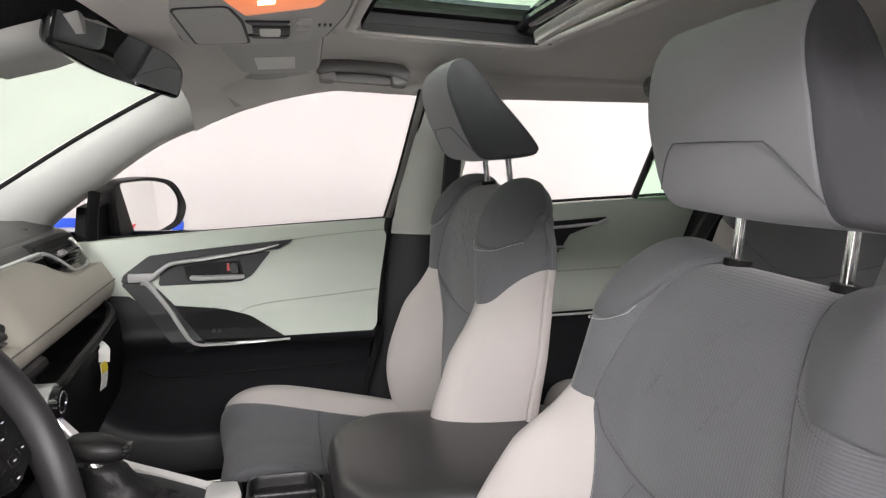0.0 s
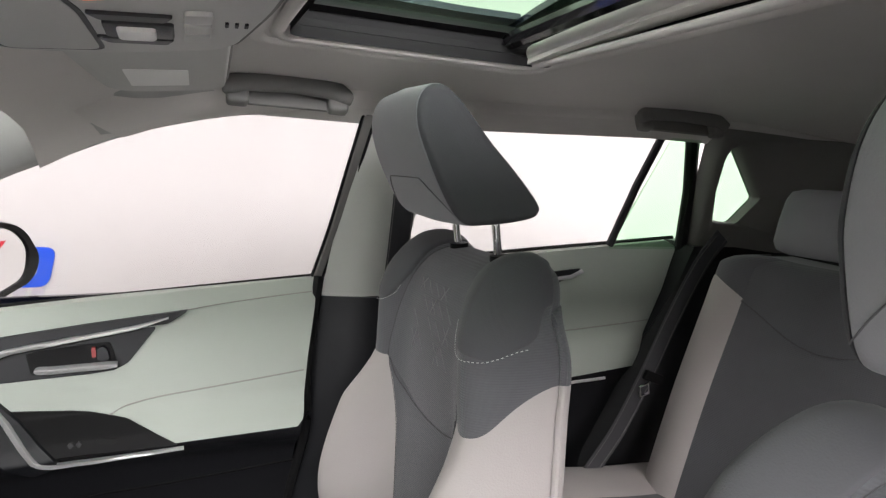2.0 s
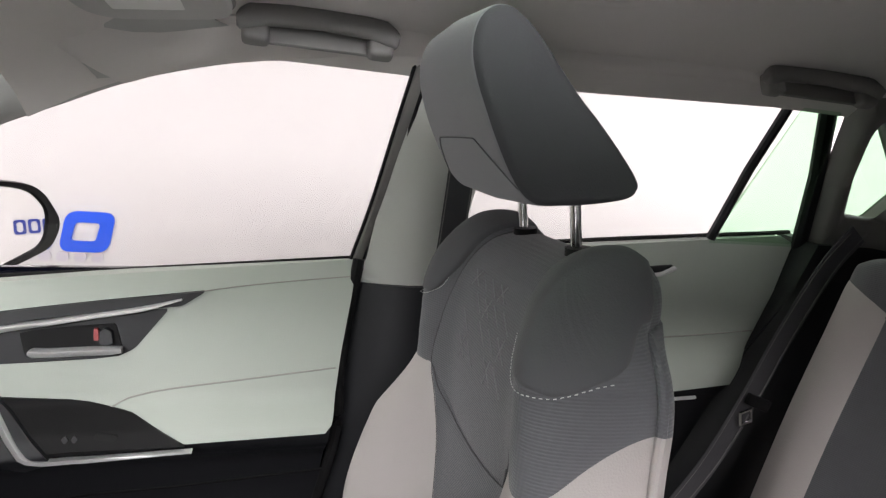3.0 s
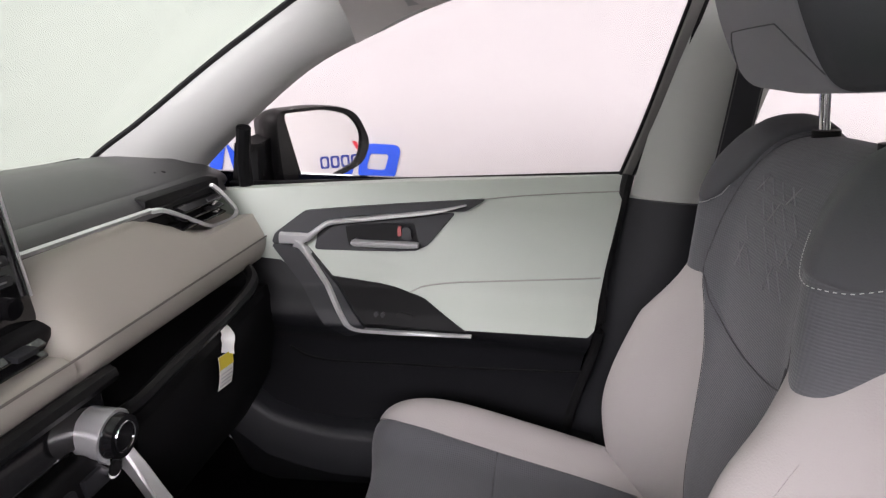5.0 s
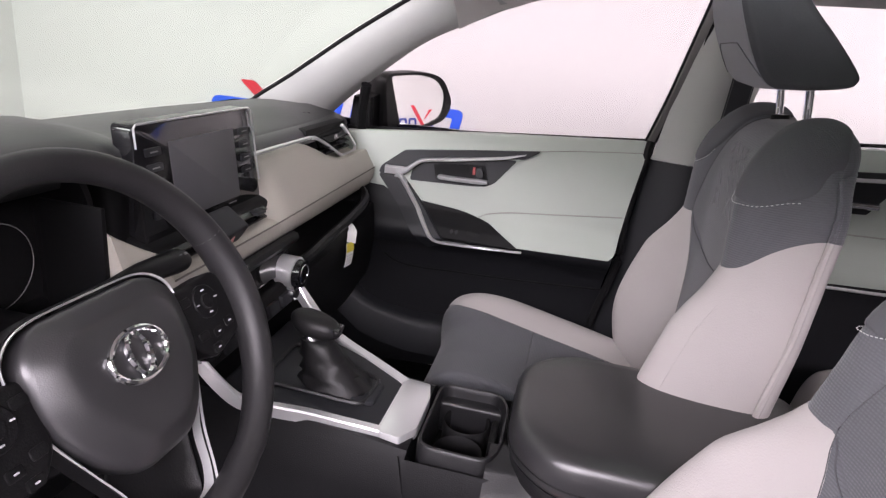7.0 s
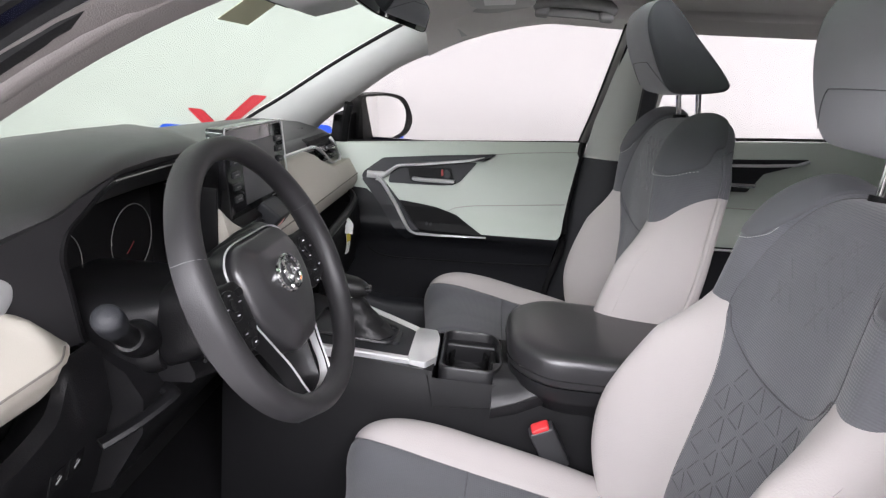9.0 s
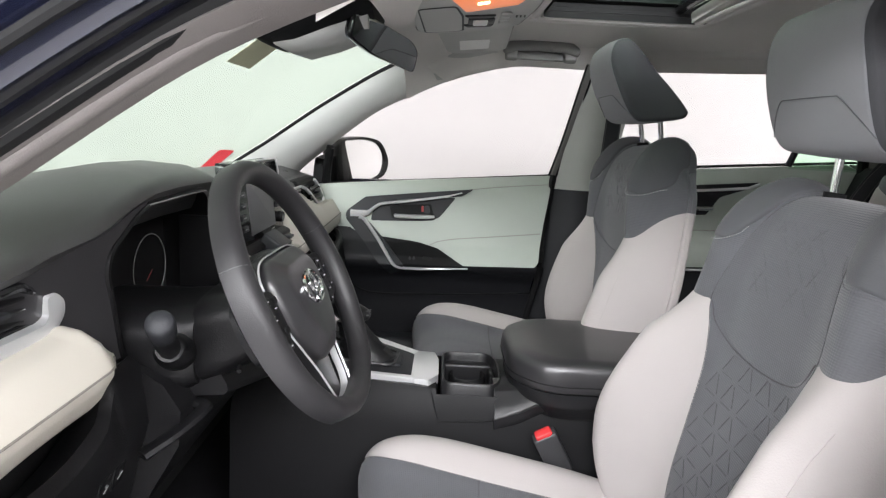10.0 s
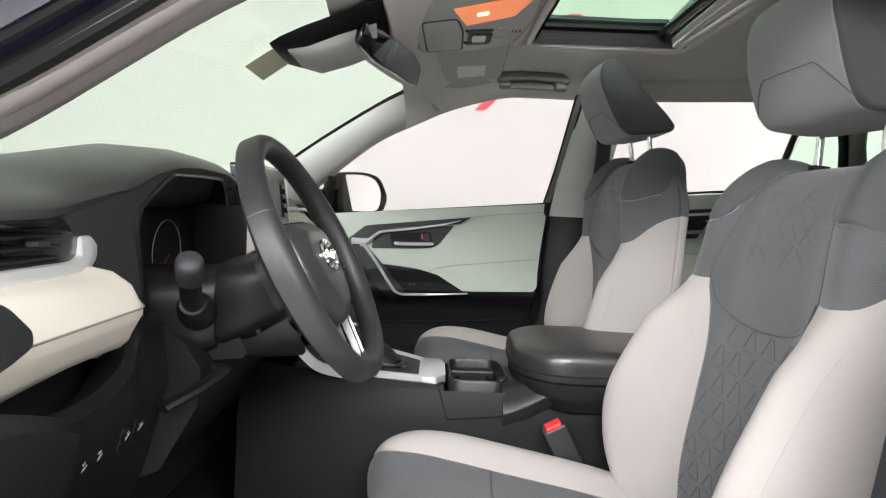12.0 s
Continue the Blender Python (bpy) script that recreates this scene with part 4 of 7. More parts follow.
def headrest_data(part_of):
    prof = curve([(0.262, 1.434, 0), (0.285, 1.454, 0), (0.316, 1.443, 0), (0.377, 1.379, 0), (0.449, 1.300, 0), (0.457, 1.279, 0), (0.438, 1.268, 0), (0.375, 1.258, 0), (0.328, 1.262, 0), (0.287, 1.318, 0), (0.259, 1.39, 0)], 66, closed=True)
    cx, cz = 0.345, 1.348
    loops = []
    cuts = {"band": [(k, 1.0) for k in (-0.93, -0.915, -0.9, -0.87, -0.82, -0.7, -0.4, 0, 0.4, 0.7, 0.82, 0.87, 0.9, 0.915, 0.93)],
            "left": [(-1, 0.3), (-1, 0.93), (-1, 1.0), (-0.998, 1), (-0.99, 1), (-0.975, 1), (-0.955, 1), (-0.935, 1), (-0.93, 1)]}
    cuts["right"] = [(-a, b) for a, b in reversed(cuts["left"])]
    cuts = cuts[part_of]
    for t, shrink in cuts:
        e = max(0.0, (abs(t) - 0.88) / 0.12)
        inset = 0.012 * (1 - math.sqrt(max(0.0, 1 - e * e))) + 0.004 * abs(t) + (0.0018 if abs(abs(t) - 0.93) < 0.001 else 0)
        y = 0.124 * t
        ring = []
        for p in prof:
            d = Vector((p.x - cx, p.y - cz))
            q = d * max(0.1, 1 - inset / d.length) * shrink
            ring.append(V(cx + q.x, y * (1 - 0.14 * max(0.0, p.y - cz) / 0.11), cz + q.y))
        loops.append(ring)
    return loft(loops)


FRONT_X = table_curve([(1.258, 0.345), (1.264, 0.325), (1.29, 0.305), (1.318, 0.2865), (1.35, 0.2715), (1.39, 0.2585), (1.42, 0.2575), (1.434, 0.262)])


def rest_line(points):
    return tube([V(FRONT_X(p.y) - 0.0005 + 0.006 * (abs(p.x) / 0.125) ** 6, p.x, p.y) for p in curve([(a, b, 0) for a, b in points], 30)], 0.0008, 5)


def on_back(points, lift=0.002, n=24):
    return [back_place(p.x, p.y, lift) for p in curve([(a, b, 0) for a, b in points], n)]


def emboss(place, marks, r=0.0007):
    return join(*[tube([place(a + (c - a) * k / 4, b + (d - b) * k / 4, 0.0008) for k in range(5)], r, 5) for a, b, c, d in marks])


def marks_upper():
    out = []
    for i, (u, v) in enumerate((a, b) for a in (-0.24, -0.12, 0.0, 0.12, 0.24) for b in (0.445, 0.485, 0.525, 0.565)):
        if i % 5 != 3:
            out += [(u - 0.05, v - 0.014, u + 0.05, v + 0.014), (u + 0.035, v - 0.018, u - 0.03, v + 0.018)][: 1 + (i * 7) % 3 % 2]
    return out


def marks_lower():
    """Rows of open triangles pressed into the insert."""
    out = []
    for j in range(9):
        for i in range(6):
            u, v = -0.42 + 0.17 * i + (0.085 if j % 2 else 0), 0.085 + 0.033 * j
            if abs(u) > CEN(v) - 0.07 or v + 0.02 > SPLIT(abs(u)) - 0.006:
                continue
            out += [(u - 0.06, v, u - 0.012, v + 0.024), (u + 0.06, v, u + 0.012, v + 0.024), (u - 0.05, v - 0.0035, u + 0.05, v - 0.0035)][(i * 3 + j) % 4 == 0:]
    return out


def stitches(points, n, r=0.0011, lift=0.003, gap=0.4):
    line = on_back(points, lift, n * 4)
    out = []
    for i in range(0, len(line) - 3, 4):
        out.append(tube([line[i], line[i + 1], line[i + 2]], r, 5))
    return join(*out)


def tucked(data, tuck):
    """The cushion's inner side pressed in beside the console."""
    return [V(p.x, p.y if p.y > -0.10 else -0.10 + (p.y + 0.10) * tuck, p.z - (1 - tuck) * 0.085 * smooth((-0.09 - p.y) / 0.07)) for p in data[0]], data[1]


def front_seat(label, place, slide=0.0, drop=0.0, back=0.0, low=0.0, recline=0.0, tuck=1.0, lattice=True):
    seat = thing("front_seat", label, "car seat", (0.1, 0, 0.35), "front seats")
    Q = at(seat, Matrix.Translation((slide, 0, drop)))
    S = at(seat, Matrix.Translation((back, 0, low)) @ Matrix.Translation((0.285, 0, 0.58)) @ Euler((0, radians(recline), 0)).to_matrix().to_4x4() @ Matrix.Translation((-0.285, 0, -0.58)))
    part("back_shell", sheet(lambda u, v: rear_place((2 * u - 1) * 0.5, v), 24, 40, -0.006), DARK_SMOOTH, seat, "dark grey seat back", 60, S)
    for s in (-1, 1):
        for lo, hi, mat, word in ((0.0, 0.474, LIGHT_CLOTH, "pale grey side panel"), (0.474, 1.0, DARK_CLOTH, "grey side panel")):
            part("back_side", sheet(lambda i, j: rear_place(s * (1 - 0.5 * i), lo + (hi - lo) * j, 0.999), 16, 24, -0.004), mat, seat, word, 60, S)
    for s in (-1, 1):
        for lo, hi, mat in ((0.02, 0.474, LIGHT_CLOTH), (0.474, 0.92, DARK_CLOTH)):
            part("side_piping", tube([back_place(s, lo + (hi - lo) * k / 30) for k in range(31)], 0.0055, 8), mat, seat, m=S)
    part("back_core", sheet(lambda u, v: back_place((2 * u - 1) * 0.99, v, -0.008), 40, 40, -0.004), DARK_SMOOTH, seat, "", 60, S)
    for name, blk, data in seat_back_panels():
        if blk == 0:
            part("back_insert_" + name, data, DARK_CLOTH, seat, "grey woven cloth insert", 60, S)
        else:
            part("back_bolster" if name == "lower" else "back_shoulder", data, LIGHT_CLOTH if name == "lower" else DARK_CLOTH, seat, "pale grey side bolster" if name == "lower" else "grey woven shoulder panel", 60, S)
    part("cushion_core", tucked(loft([[cush_place(0.95 * u, v, -0.03, 0.94) for u in [-1 + 2 * i / 24 for i in range(25)]] + [V(cush_place(1 - 2 * i / 8, v).x * 0.6 + 0.04, cush_place(1 - 2 * i / 8, v).y * 0.9, 0.47) for i in range(0, 9)] for v in [k / 24 for k in range(25)]]), tuck), DARK_SMOOTH, seat, "grey cloth cushion sides", m=Q)
    for name, blk, data in cush_panels():
        part("cushion_insert" if blk == 0 else "cushion_bolster", tucked(data, tuck), SEAT_CLOTH if blk == 0 else LIGHT_CLOTH, seat, "grey woven cushion insert" if blk == 0 else "pale grey cushion bolster", 60, Q)
    for s in (-1, 1):
        part("seam", tube([back_place(s * CEN(v), v, -0.003) for v in [0.02 + 0.9 * k / 50 for k in range(51)]], 0.0006, 5), SEAM, seat, m=S)
        part("seam", tube([back_place(s * a, SPLIT(a), -0.0018) for a in [0.53 * k / 30 for k in range(31)]], 0.001, 5), SEAM, seat, m=S)
        part("seam", tucked(tube([cush_place(s * CEDGE(v), v, -0.003) for v in [0.05 + 0.68 * k / 40 for k in range(41)]], 0.0007, 5), tuck), SEAM, seat, m=Q)
    part("seam", tube([cush_place(u, CSEAM, -0.0025) for u in [-0.56 + 1.12 * k / 20 for k in range(21)]], 0.0012, 5), SEAM, seat, m=Q)
    part("embossed_pattern", emboss(back_place, marks_upper(), 0.0006 if lattice else 0.0009), EMBOSS_SOFT if lattice else EMBOSS, seat, "pressed line pattern", m=S)
    if lattice:
        part("embossed_pattern", emboss(back_place, marks_lower(), 0.0006), SEAM_SOFT, seat, "pressed triangle pattern", m=S)
    for s in (-1, 1):
        part("stitching", stitches([(s * 0.49, 0.535), (s * 0.53, 0.512), (s * 0.66, 0.490), (s * 0.82, 0.496), (s * 0.93, 0.54)], 36, 0.00055, 0.0042), THREAD if s > 0 or not lattice else SEAM_REST, seat, "pale contrast stitching", m=S)
        part("bolster_crease", tube([back_place(s * (0.80 + 0.06 * v), v, 0.0002) for v in [0.04 + 0.31 * k / 40 for k in range(41)]], 0.0007, 5), CREASE, seat, m=S)
        pad = rounded([(0.46, 0.84), (0.46, 0.57), (0.58, 0.495), (0.84, 0.495), (0.95, 0.56), (0.97, 0.84)], 0.05, 8)
        pad = [p.lerp(pad[(k + 1) % len(pad)], j / 5) for k, p in enumerate(pad) for j in range(5)]
        pc = Vector((0.70, 0.67))
        part("shoulder_pad", loft([[back_place(s * (pc.x + (p.x - pc.x) * k), pc.y + (p.y - pc.y) * k, l) for p in pad] for k, l in [(1.0, -0.003), (0.99, 0.0015), (0.965, 0.003)] + [(0.9 - 0.08 * j, 0.0035) for j in range(11)]]), DARK_PAD, seat, "grey cloth shoulder pad, own tone deepened for shade", 60, S)
    rest = part("headrest", headrest_data("band"), DARK_SMOOTH, seat, "grey cloth headrest", 60, S)
    for s in ("left", "right"):
        part("side_panel", headrest_data(s), SHADED_SIDE, rest, "grey cloth side panel with shade in its colour", 60)
    part("headrest_seam", rest_line([(-0.117, 1.275), (-0.095, 1.298), (-0.07, 1.319), (-0.05, 1.322), (0.05, 1.322), (0.07, 1.319), (0.095, 1.298), (0.117, 1.275)]), SEAM_REST, rest)
    for y in (-0.075, 0.075):
        part("headrest_post", tube([V(0.418, y, 1.19), V(0.41, y, 1.24), V(0.40, y, 1.30)], 0.0065, 10), CHROME, seat, "chrome headrest post", m=S)
        part("post_collar", tube([V(0.4185, y, 1.203), V(0.4175, y, 1.213)], 0.016, 14), BLACK, seat, "black post collar", m=S)
    part("seat_base", rbox(0.42, 0.44, 0.12, 0.02, place=(0.08, 0, 0.42)), BLACK, seat, "black seat base and rails", m=Q)
    seat.matrix_basis = place
    return seat


front_seat("two-tone grey cloth front passenger seat, upright, headrest raised", pose(0.1, 0.365, 0.35), -0.04, tuck=0.2, lattice=False)
front_seat("two-tone grey cloth driver's seat, reclined, headrest raised", pose(0.1, -0.365, 0.35), -0.105, -0.065, -0.045, -0.025, 10.8)


# ---- dashboard ----
def section_sweep(section, ys, cap=True):
    """A shape swept across the car: section(y) gives (x, z) pairs."""
    return loft([[V(x, y, z) for x, z in section(y)] for y in ys], cap=cap)


def spread(a, b, n):
    return [a + (b - a) * i / n for i in range(n + 1)]


dash = thing("dashboard", "black and pale grey dashboard with touch screen and silver trim", "dashboard", (-0.6, 0, 0.6))
D = at(dash)


LIP_Z = [(-0.82, 1.035), (-0.64, 1.037), (-0.60, 1.042), (-0.53, 1.061), (-0.443, 1.087), (-0.38, 1.099), (-0.30, 1.103), (-0.16, 1.100), (-0.08, 1.078), (0.0, 1.046), (0.06, 1.040), (0.55, 1.040), (0.80, 1.028)]


def hood(y):
    """Extra height of the dash top over the dials."""
    return lerp_table(LIP_Z, y) - 1.040


def top_section(y):
    h = hood(y)
    e = 0.03 * (abs(y) / 0.7) ** 2
    lip = -0.522 - 0.028 * smooth((-0.50 - y) / 0.10) - 0.028 * smooth((y + 0.12) / 0.15)
    lift = 0.5 * max(0.0, h)
    return [(-0.95 + 3 * e, 1.03), (-0.86 + 2 * e, 1.070), (-0.74, 1.080 + h * 0.55), (-0.64, 1.082 + h * 0.85), (lip - 0.05, 1.070 + h), (lip - 0.018, 1.060 + h), (lip - 0.004, 1.051 + h), (lip, 1.042 + h), (lip - 0.006, 1.032 + h), (lip - 0.03, 1.026 + h - lift), (-0.70, 1.01), (-0.95 + 3 * e, 1.0)]


part("top_pad", section_sweep(top_section, spread(-0.80, 0.80, 64)), DASH_TOP, dash, "dark grey soft dash top", m=D)
part("upper_layer", section_sweep(lambda y: [(-0.75, 1.05), (-0.555, 1.055), (-0.535, 1.045), (-0.522, 1.022), (-0.56, 1.0), (-0.75, 1.0)], spread(0.16, 0.74, 20)), DASH_TOP, dash, "dark grey upper layer above the silver line", m=D)


def pad_section(y):
    t = smooth((y - 0.42) / 0.2)
    top = 1.030 - 0.052 * t
    e = 0.05 * smooth((0.235 - y) / 0.045) ** 2
    return [(x - (e if z > 0.94 else e * max(0.0, (z - 0.90) / 0.04)), z) for x, z in [(-0.62, top - 0.004), (-0.528, top), (-0.505, top - 0.006), (-0.47, 0.978), (-0.447, 0.944), (-0.4415, 0.932), (-0.440, 0.924), (-0.4425, 0.906), (-0.452, 0.890), (-0.472, 0.880), (-0.52, 0.878), (-0.62, 0.88)]]


part("padded_panel", section_sweep(pad_section, spread(0.19, 0.745, 24)), VINYL_DASH, dash, "pale grey stitched vinyl pad", m=D)
STRIP_TOP = table_curve([(-0.21, 1.025), (-0.19, 1.010), (-0.176, 1.0), (-0.115, 0.962), (-0.075, 0.940), (-0.04, 0.931), (0.0, 0.930), (0.2, 0.930)])


def strip_section(y):
    t = STRIP_TOP(y)
    x = -0.452 - 0.022 * smooth((t - 0.932) / 0.05)
    return [(-0.52, t - 0.002), (x - 0.004, t), (x + 0.002, t - 0.004), (-0.443, 0.926), (-0.441, 0.916), (-0.444, 0.900), (-0.456, 0.888), (-0.52, 0.884)]


part("padded_strip", section_sweep(strip_section, spread(-0.197, 0.195, 44)), VINYL_DASH, dash, "pale grey stitched vinyl strip under the screen", m=D)
part("strip_end", bm_data(rbox(0.09, 0.008, 0.165, 0.003, 2, None, (-0.520, -0.2015, 0.965))), BLACK, dash, "black end wall beside the dials", m=D)
part("pad_end", section_sweep(lambda y: [(x, 0.925 + (z - 0.925) * (1 - 0.55 * ((y - 0.745) / 0.02) ** 2)) for x, z in pad_section(0.745)], spread(0.745, 0.765, 4)), VINYL_DASH, dash, m=D)
seam_mat = material("brown_seam_thread", (0.16, 0.145, 0.13), 0.7)
part("pad_seam", tube([V(-0.4402, y, 0.9295 + 0.012 * max(0, y - 0.2)) for y in spread(-0.12, 0.76, 40)], 0.0016, 5), seam_mat, dash, "dark seam", m=D)
part("silver_line", tube([V(-0.514, y, 1.0405 - 0.010 * (y - 0.2)) for y in spread(0.17, 0.475, 16)], 0.62, profile=[(-0.006, -0.006), (0.006, -0.005), (0.008, 0.003), (-0.002, 0.006)]), SILVER, dash, "satin silver trim line", m=D)


def yz_plate(poly, x, depth=0.02, edge=0.003, tilt=0.0, r=0.006, z0=0.0):
    return slab(rounded(poly, r), lambda a, b, d: V(x + d - tilt * (b - z0), a, b), depth, edge)


def ring_plate(outer, inner, x, depth, tilt=0.0, z0=0.0):
    """A frame between two outlines with the same number of corners."""
    o, i = rounded(outer, 0.035, 5), rounded(inner, 0.03, 5)
    f = lambda p, d: V(x + d - tilt * (p[1] - z0), p[0], p[1])
    return loft([[f(p, -depth) for p in o], [f(p, -0.002) for p in o], [f(p * 0.92 + q * 0.08, 0.0) for p, q in zip(o, i)], [f(p * 0.1 + q * 0.9, 0) for p, q in zip(o, i)], [f(q, -0.003) for q in i], [f(q, -depth) for q in i]], ring=True)


def vent(s, y_in, y_out, z_mid, x):
    """An air vent with its silver frame, on the side s of the dash."""
    v = part("air_vent", yz_plate([(y_in, z_mid + 0.024), (y_out - s * 0.02, z_mid + 0.03), (y_out, z_mid - 0.008), (y_out - s * 0.02, z_mid - 0.032), (y_in + s * 0.05, z_mid - 0.024)], x - 0.02, 0.03), RUBBER, dash, "black air vent", m=D)
    a, b = min(y_in + s * 0.02, y_out - s * 0.02), max(y_in + s * 0.02, y_out - s * 0.02)
    for k in range(3):
        part("slat", bm_data(rbox(0.03, b - a - 0.01 * k, 0.004, 0.001, 1, Euler((0, radians(18), 0)).to_matrix().to_4x4(), ((x - 0.012), (a + b) / 2, z_mid - 0.014 + 0.014 * k))), GLOSS_BLACK, v)
    part("slider", bm_data(rbox(0.014, 0.02, 0.006, 0.002, 2, None, (x + 0.002, (a + b) / 2 + 0.015, z_mid))), TRIM_DARK, v)
    return v


vent(1, 0.515, 0.705, 1.010, -0.500)
part("vent_frame", tube([V(*p) for p in curve([(-0.512, 0.47, 1.037), (-0.508, 0.495, 1.034), (-0.503, 0.53, 1.020), (-0.50, 0.58, 0.997), (-0.498, 0.622, 0.979), (-0.497, 0.645, 0.974), (-0.497, 0.69, 0.972), (-0.497, 0.715, 0.975), (-0.499, 0.726, 0.986), (-0.504, 0.71, 1.006), (-0.51, 0.685, 1.030), (-0.515, 0.668, 1.044)], 60)], 0.68, profile=[(-0.006, -0.005), (0.006, -0.005), (0.007, 0.003), (-0.003, 0.006)]), SILVER, dash, "satin silver vent frame", m=D)
part("vent_back", bm_data(rbox(0.06, 0.24, 0.08, 0.01, 2, None, (-0.555, 0.60, 1.012))), BLACK, dash, m=D)

for k in range(7):
    part("demister_slot", tube([V(-0.62 + 0.004 * k, 0.52 + 0.022 * k, 1.0705 - 0.0012 * k), V(-0.645 + 0.004 * k, 0.527 + 0.022 * k, 1.0715 - 0.0012 * k)], 0.003, 6), RUBBER, dash, "dark demister slot", m=D)

# touch screen
scr = part("screen_housing", yz_plate([(-0.112, 0.966, 0.010), (0.208, 0.966, 0.010), (0.198, 1.128, 0.008), (-0.104, 1.130, 0.008)], -0.500, 0.03, 0.004, 0.12, z0=1.05), GLOSS_BLACK, dash, "gloss black screen housing", m=D)
part("silver_rim", tube([V(-0.497 - 0.12 * (z - 1.05), y, z) for y, z in ((-0.104, 1.10), (-0.103, 1.126), (-0.098, 1.131), (0.190, 1.129), (0.197, 1.124), (0.203, 1.00))], 0.0015, 6), SILVER, scr, "silver rim")
part("display", yz_plate([(-0.034, 0.985), (0.137, 0.985), (0.137, 1.100), (-0.034, 1.100)], -0.4985, 0.004, 0.0005, 0.12, 0.002, 1.05), SCREEN, scr, "dark switched-off display")
for k in range(5):
    for y in (-0.070, 0.168):
        if k == 4 and y > 0:
            continue
        part("key", yz_plate([(y - 0.016, 1.086 - 0.022 * k), (y + 0.016, 1.086 - 0.022 * k), (y + 0.016, 1.097 - 0.022 * k), (y - 0.016, 1.097 - 0.022 * k)], -0.4965, 0.004, 0.001, 0.12, 0.002, 1.05), TRIM_DARK, scr)
        part("key_legend", yz_plate([(y - 0.008, 1.0905 - 0.022 * k), (y + 0.008, 1.0905 - 0.022 * k), (y + 0.008, 1.0925 - 0.022 * k), (y - 0.008, 1.0925 - 0.022 * k)], -0.4960, 0.001, 0, 0.12, 0.0005, 1.05), material("dim_legend", (0.2, 0.2, 0.2), 0.5) if k == 0 and y < 0 else bpy.data.materials["dim_legend"], scr)
part("volume_knob", tube([V(-0.503, 0.170, 0.997), V(-0.484, 0.170, 0.997)], 0.0125, 18), GLOSS_BLACK, scr, "gloss black volume knob")
part("knob_face", tube([V(-0.485, 0.170, 0.997), V(-0.482, 0.170, 0.997)], 0.0108, 18), GLOSS_BLACK, scr)
part("plain_mark", yz_plate([(0.10, 0.978), (0.122, 0.978), (0.122, 0.980), (0.10, 0.980)], -0.4975, 0.001, 0, 0.12, 0.0005, 1.05), bpy.data.materials["dim_legend"], scr)

# centre vents, hazard switch, heater panel
part("centre_back", bm_data(rbox(0.12, 0.36, 0.30, 0.02, 3, None, (-0.575, 0.04, 0.93))), BLACK, dash, "black centre stack", m=D)
cv = part("centre_vent_block", bm_data(rbox(0.07, 0.33, 0.05, 0.012, 3, Euler((0, radians(20), 0)).to_matrix().to_4x4(), (-0.512, 0.045, 0.952))), BLACK, dash, "black centre air vents", m=D)
for y0, y1 in ((-0.11, -0.015), (0.085, 0.185)):
    for k in range(2):
        part("slat", bm_data(rbox(0.03, y1 - y0, 0.004, 0.001, 1, Euler((0, radians(25), 0)).to_matrix().to_4x4(), (-0.478, (y0 + y1) / 2, 0.944 + 0.014 * k))), GLOSS_BLACK, cv)
part("slider", bm_data(rbox(0.02, 0.03, 0.007, 0.002, 2, None, (-0.466, 0.15, 0.955))), TRIM_DARK, cv)
hz = part("hazard_switch", bm_data(rbox(0.05, 0.075, 0.042, 0.006, 3, Euler((0, radians(35), 0)).to_matrix().to_4x4(), (-0.468, 0.035, 0.955))), TRIM_DARK, dash, "dark hazard switch block", m=D)
tri = [(-0.011, -0.008), (0.011, -0.008), (0.0, 0.010)]
part("hazard_triangle", join(slab(rounded(tri, 0.001, 1), lambda a, b, d: Euler((0, radians(35), 0)).to_matrix() @ V(0.0262 + d, a, b) + V(-0.468, 0.035, 0.955), 0.001)), material("pale_red_print", (0.7, 0.35, 0.32), 0.5), hz)
part("heater_panel", bm_data(rbox(0.05, 0.33, 0.055, 0.008, 3, Euler((0, radians(-8), 0)).to_matrix().to_4x4(), (-0.468, 0.075, 0.845))), GLOSS_BLACK, dash, "gloss black heater control panel", m=D)
part("heater_lip", tube([V(-0.442, y, 0.884) for y in spread(-0.1, 0.25, 8)], 0.012, 8), BLACK_SOFT, dash, m=D)
low = part("lower_switch_panel", bm_data(rbox(0.06, 0.30, 0.05, 0.008, 3, Euler((0, radians(-15), 0)).to_matrix().to_4x4(), (-0.452, 0.075, 0.785))), BLACK, dash, "black lower switch row", m=D)
for k in range(5):
    part("switch", bm_data(rbox(0.02, 0.035, 0.022, 0.003, 2, Euler((0, radians(-15), 0)).to_matrix().to_4x4(), (-0.424, -0.02 + 0.048 * k, 0.785))), TRIM_DARK, low)
part("socket", tube([V(-0.43, 0.195, 0.79), V(-0.408, 0.195, 0.79)], 0.013, 14), CHROME, low, "chrome-ringed power socket")
part("socket_cap", tube([V(-0.41, 0.195, 0.79), V(-0.406, 0.195, 0.79)], 0.0095, 14), BLACK, low)
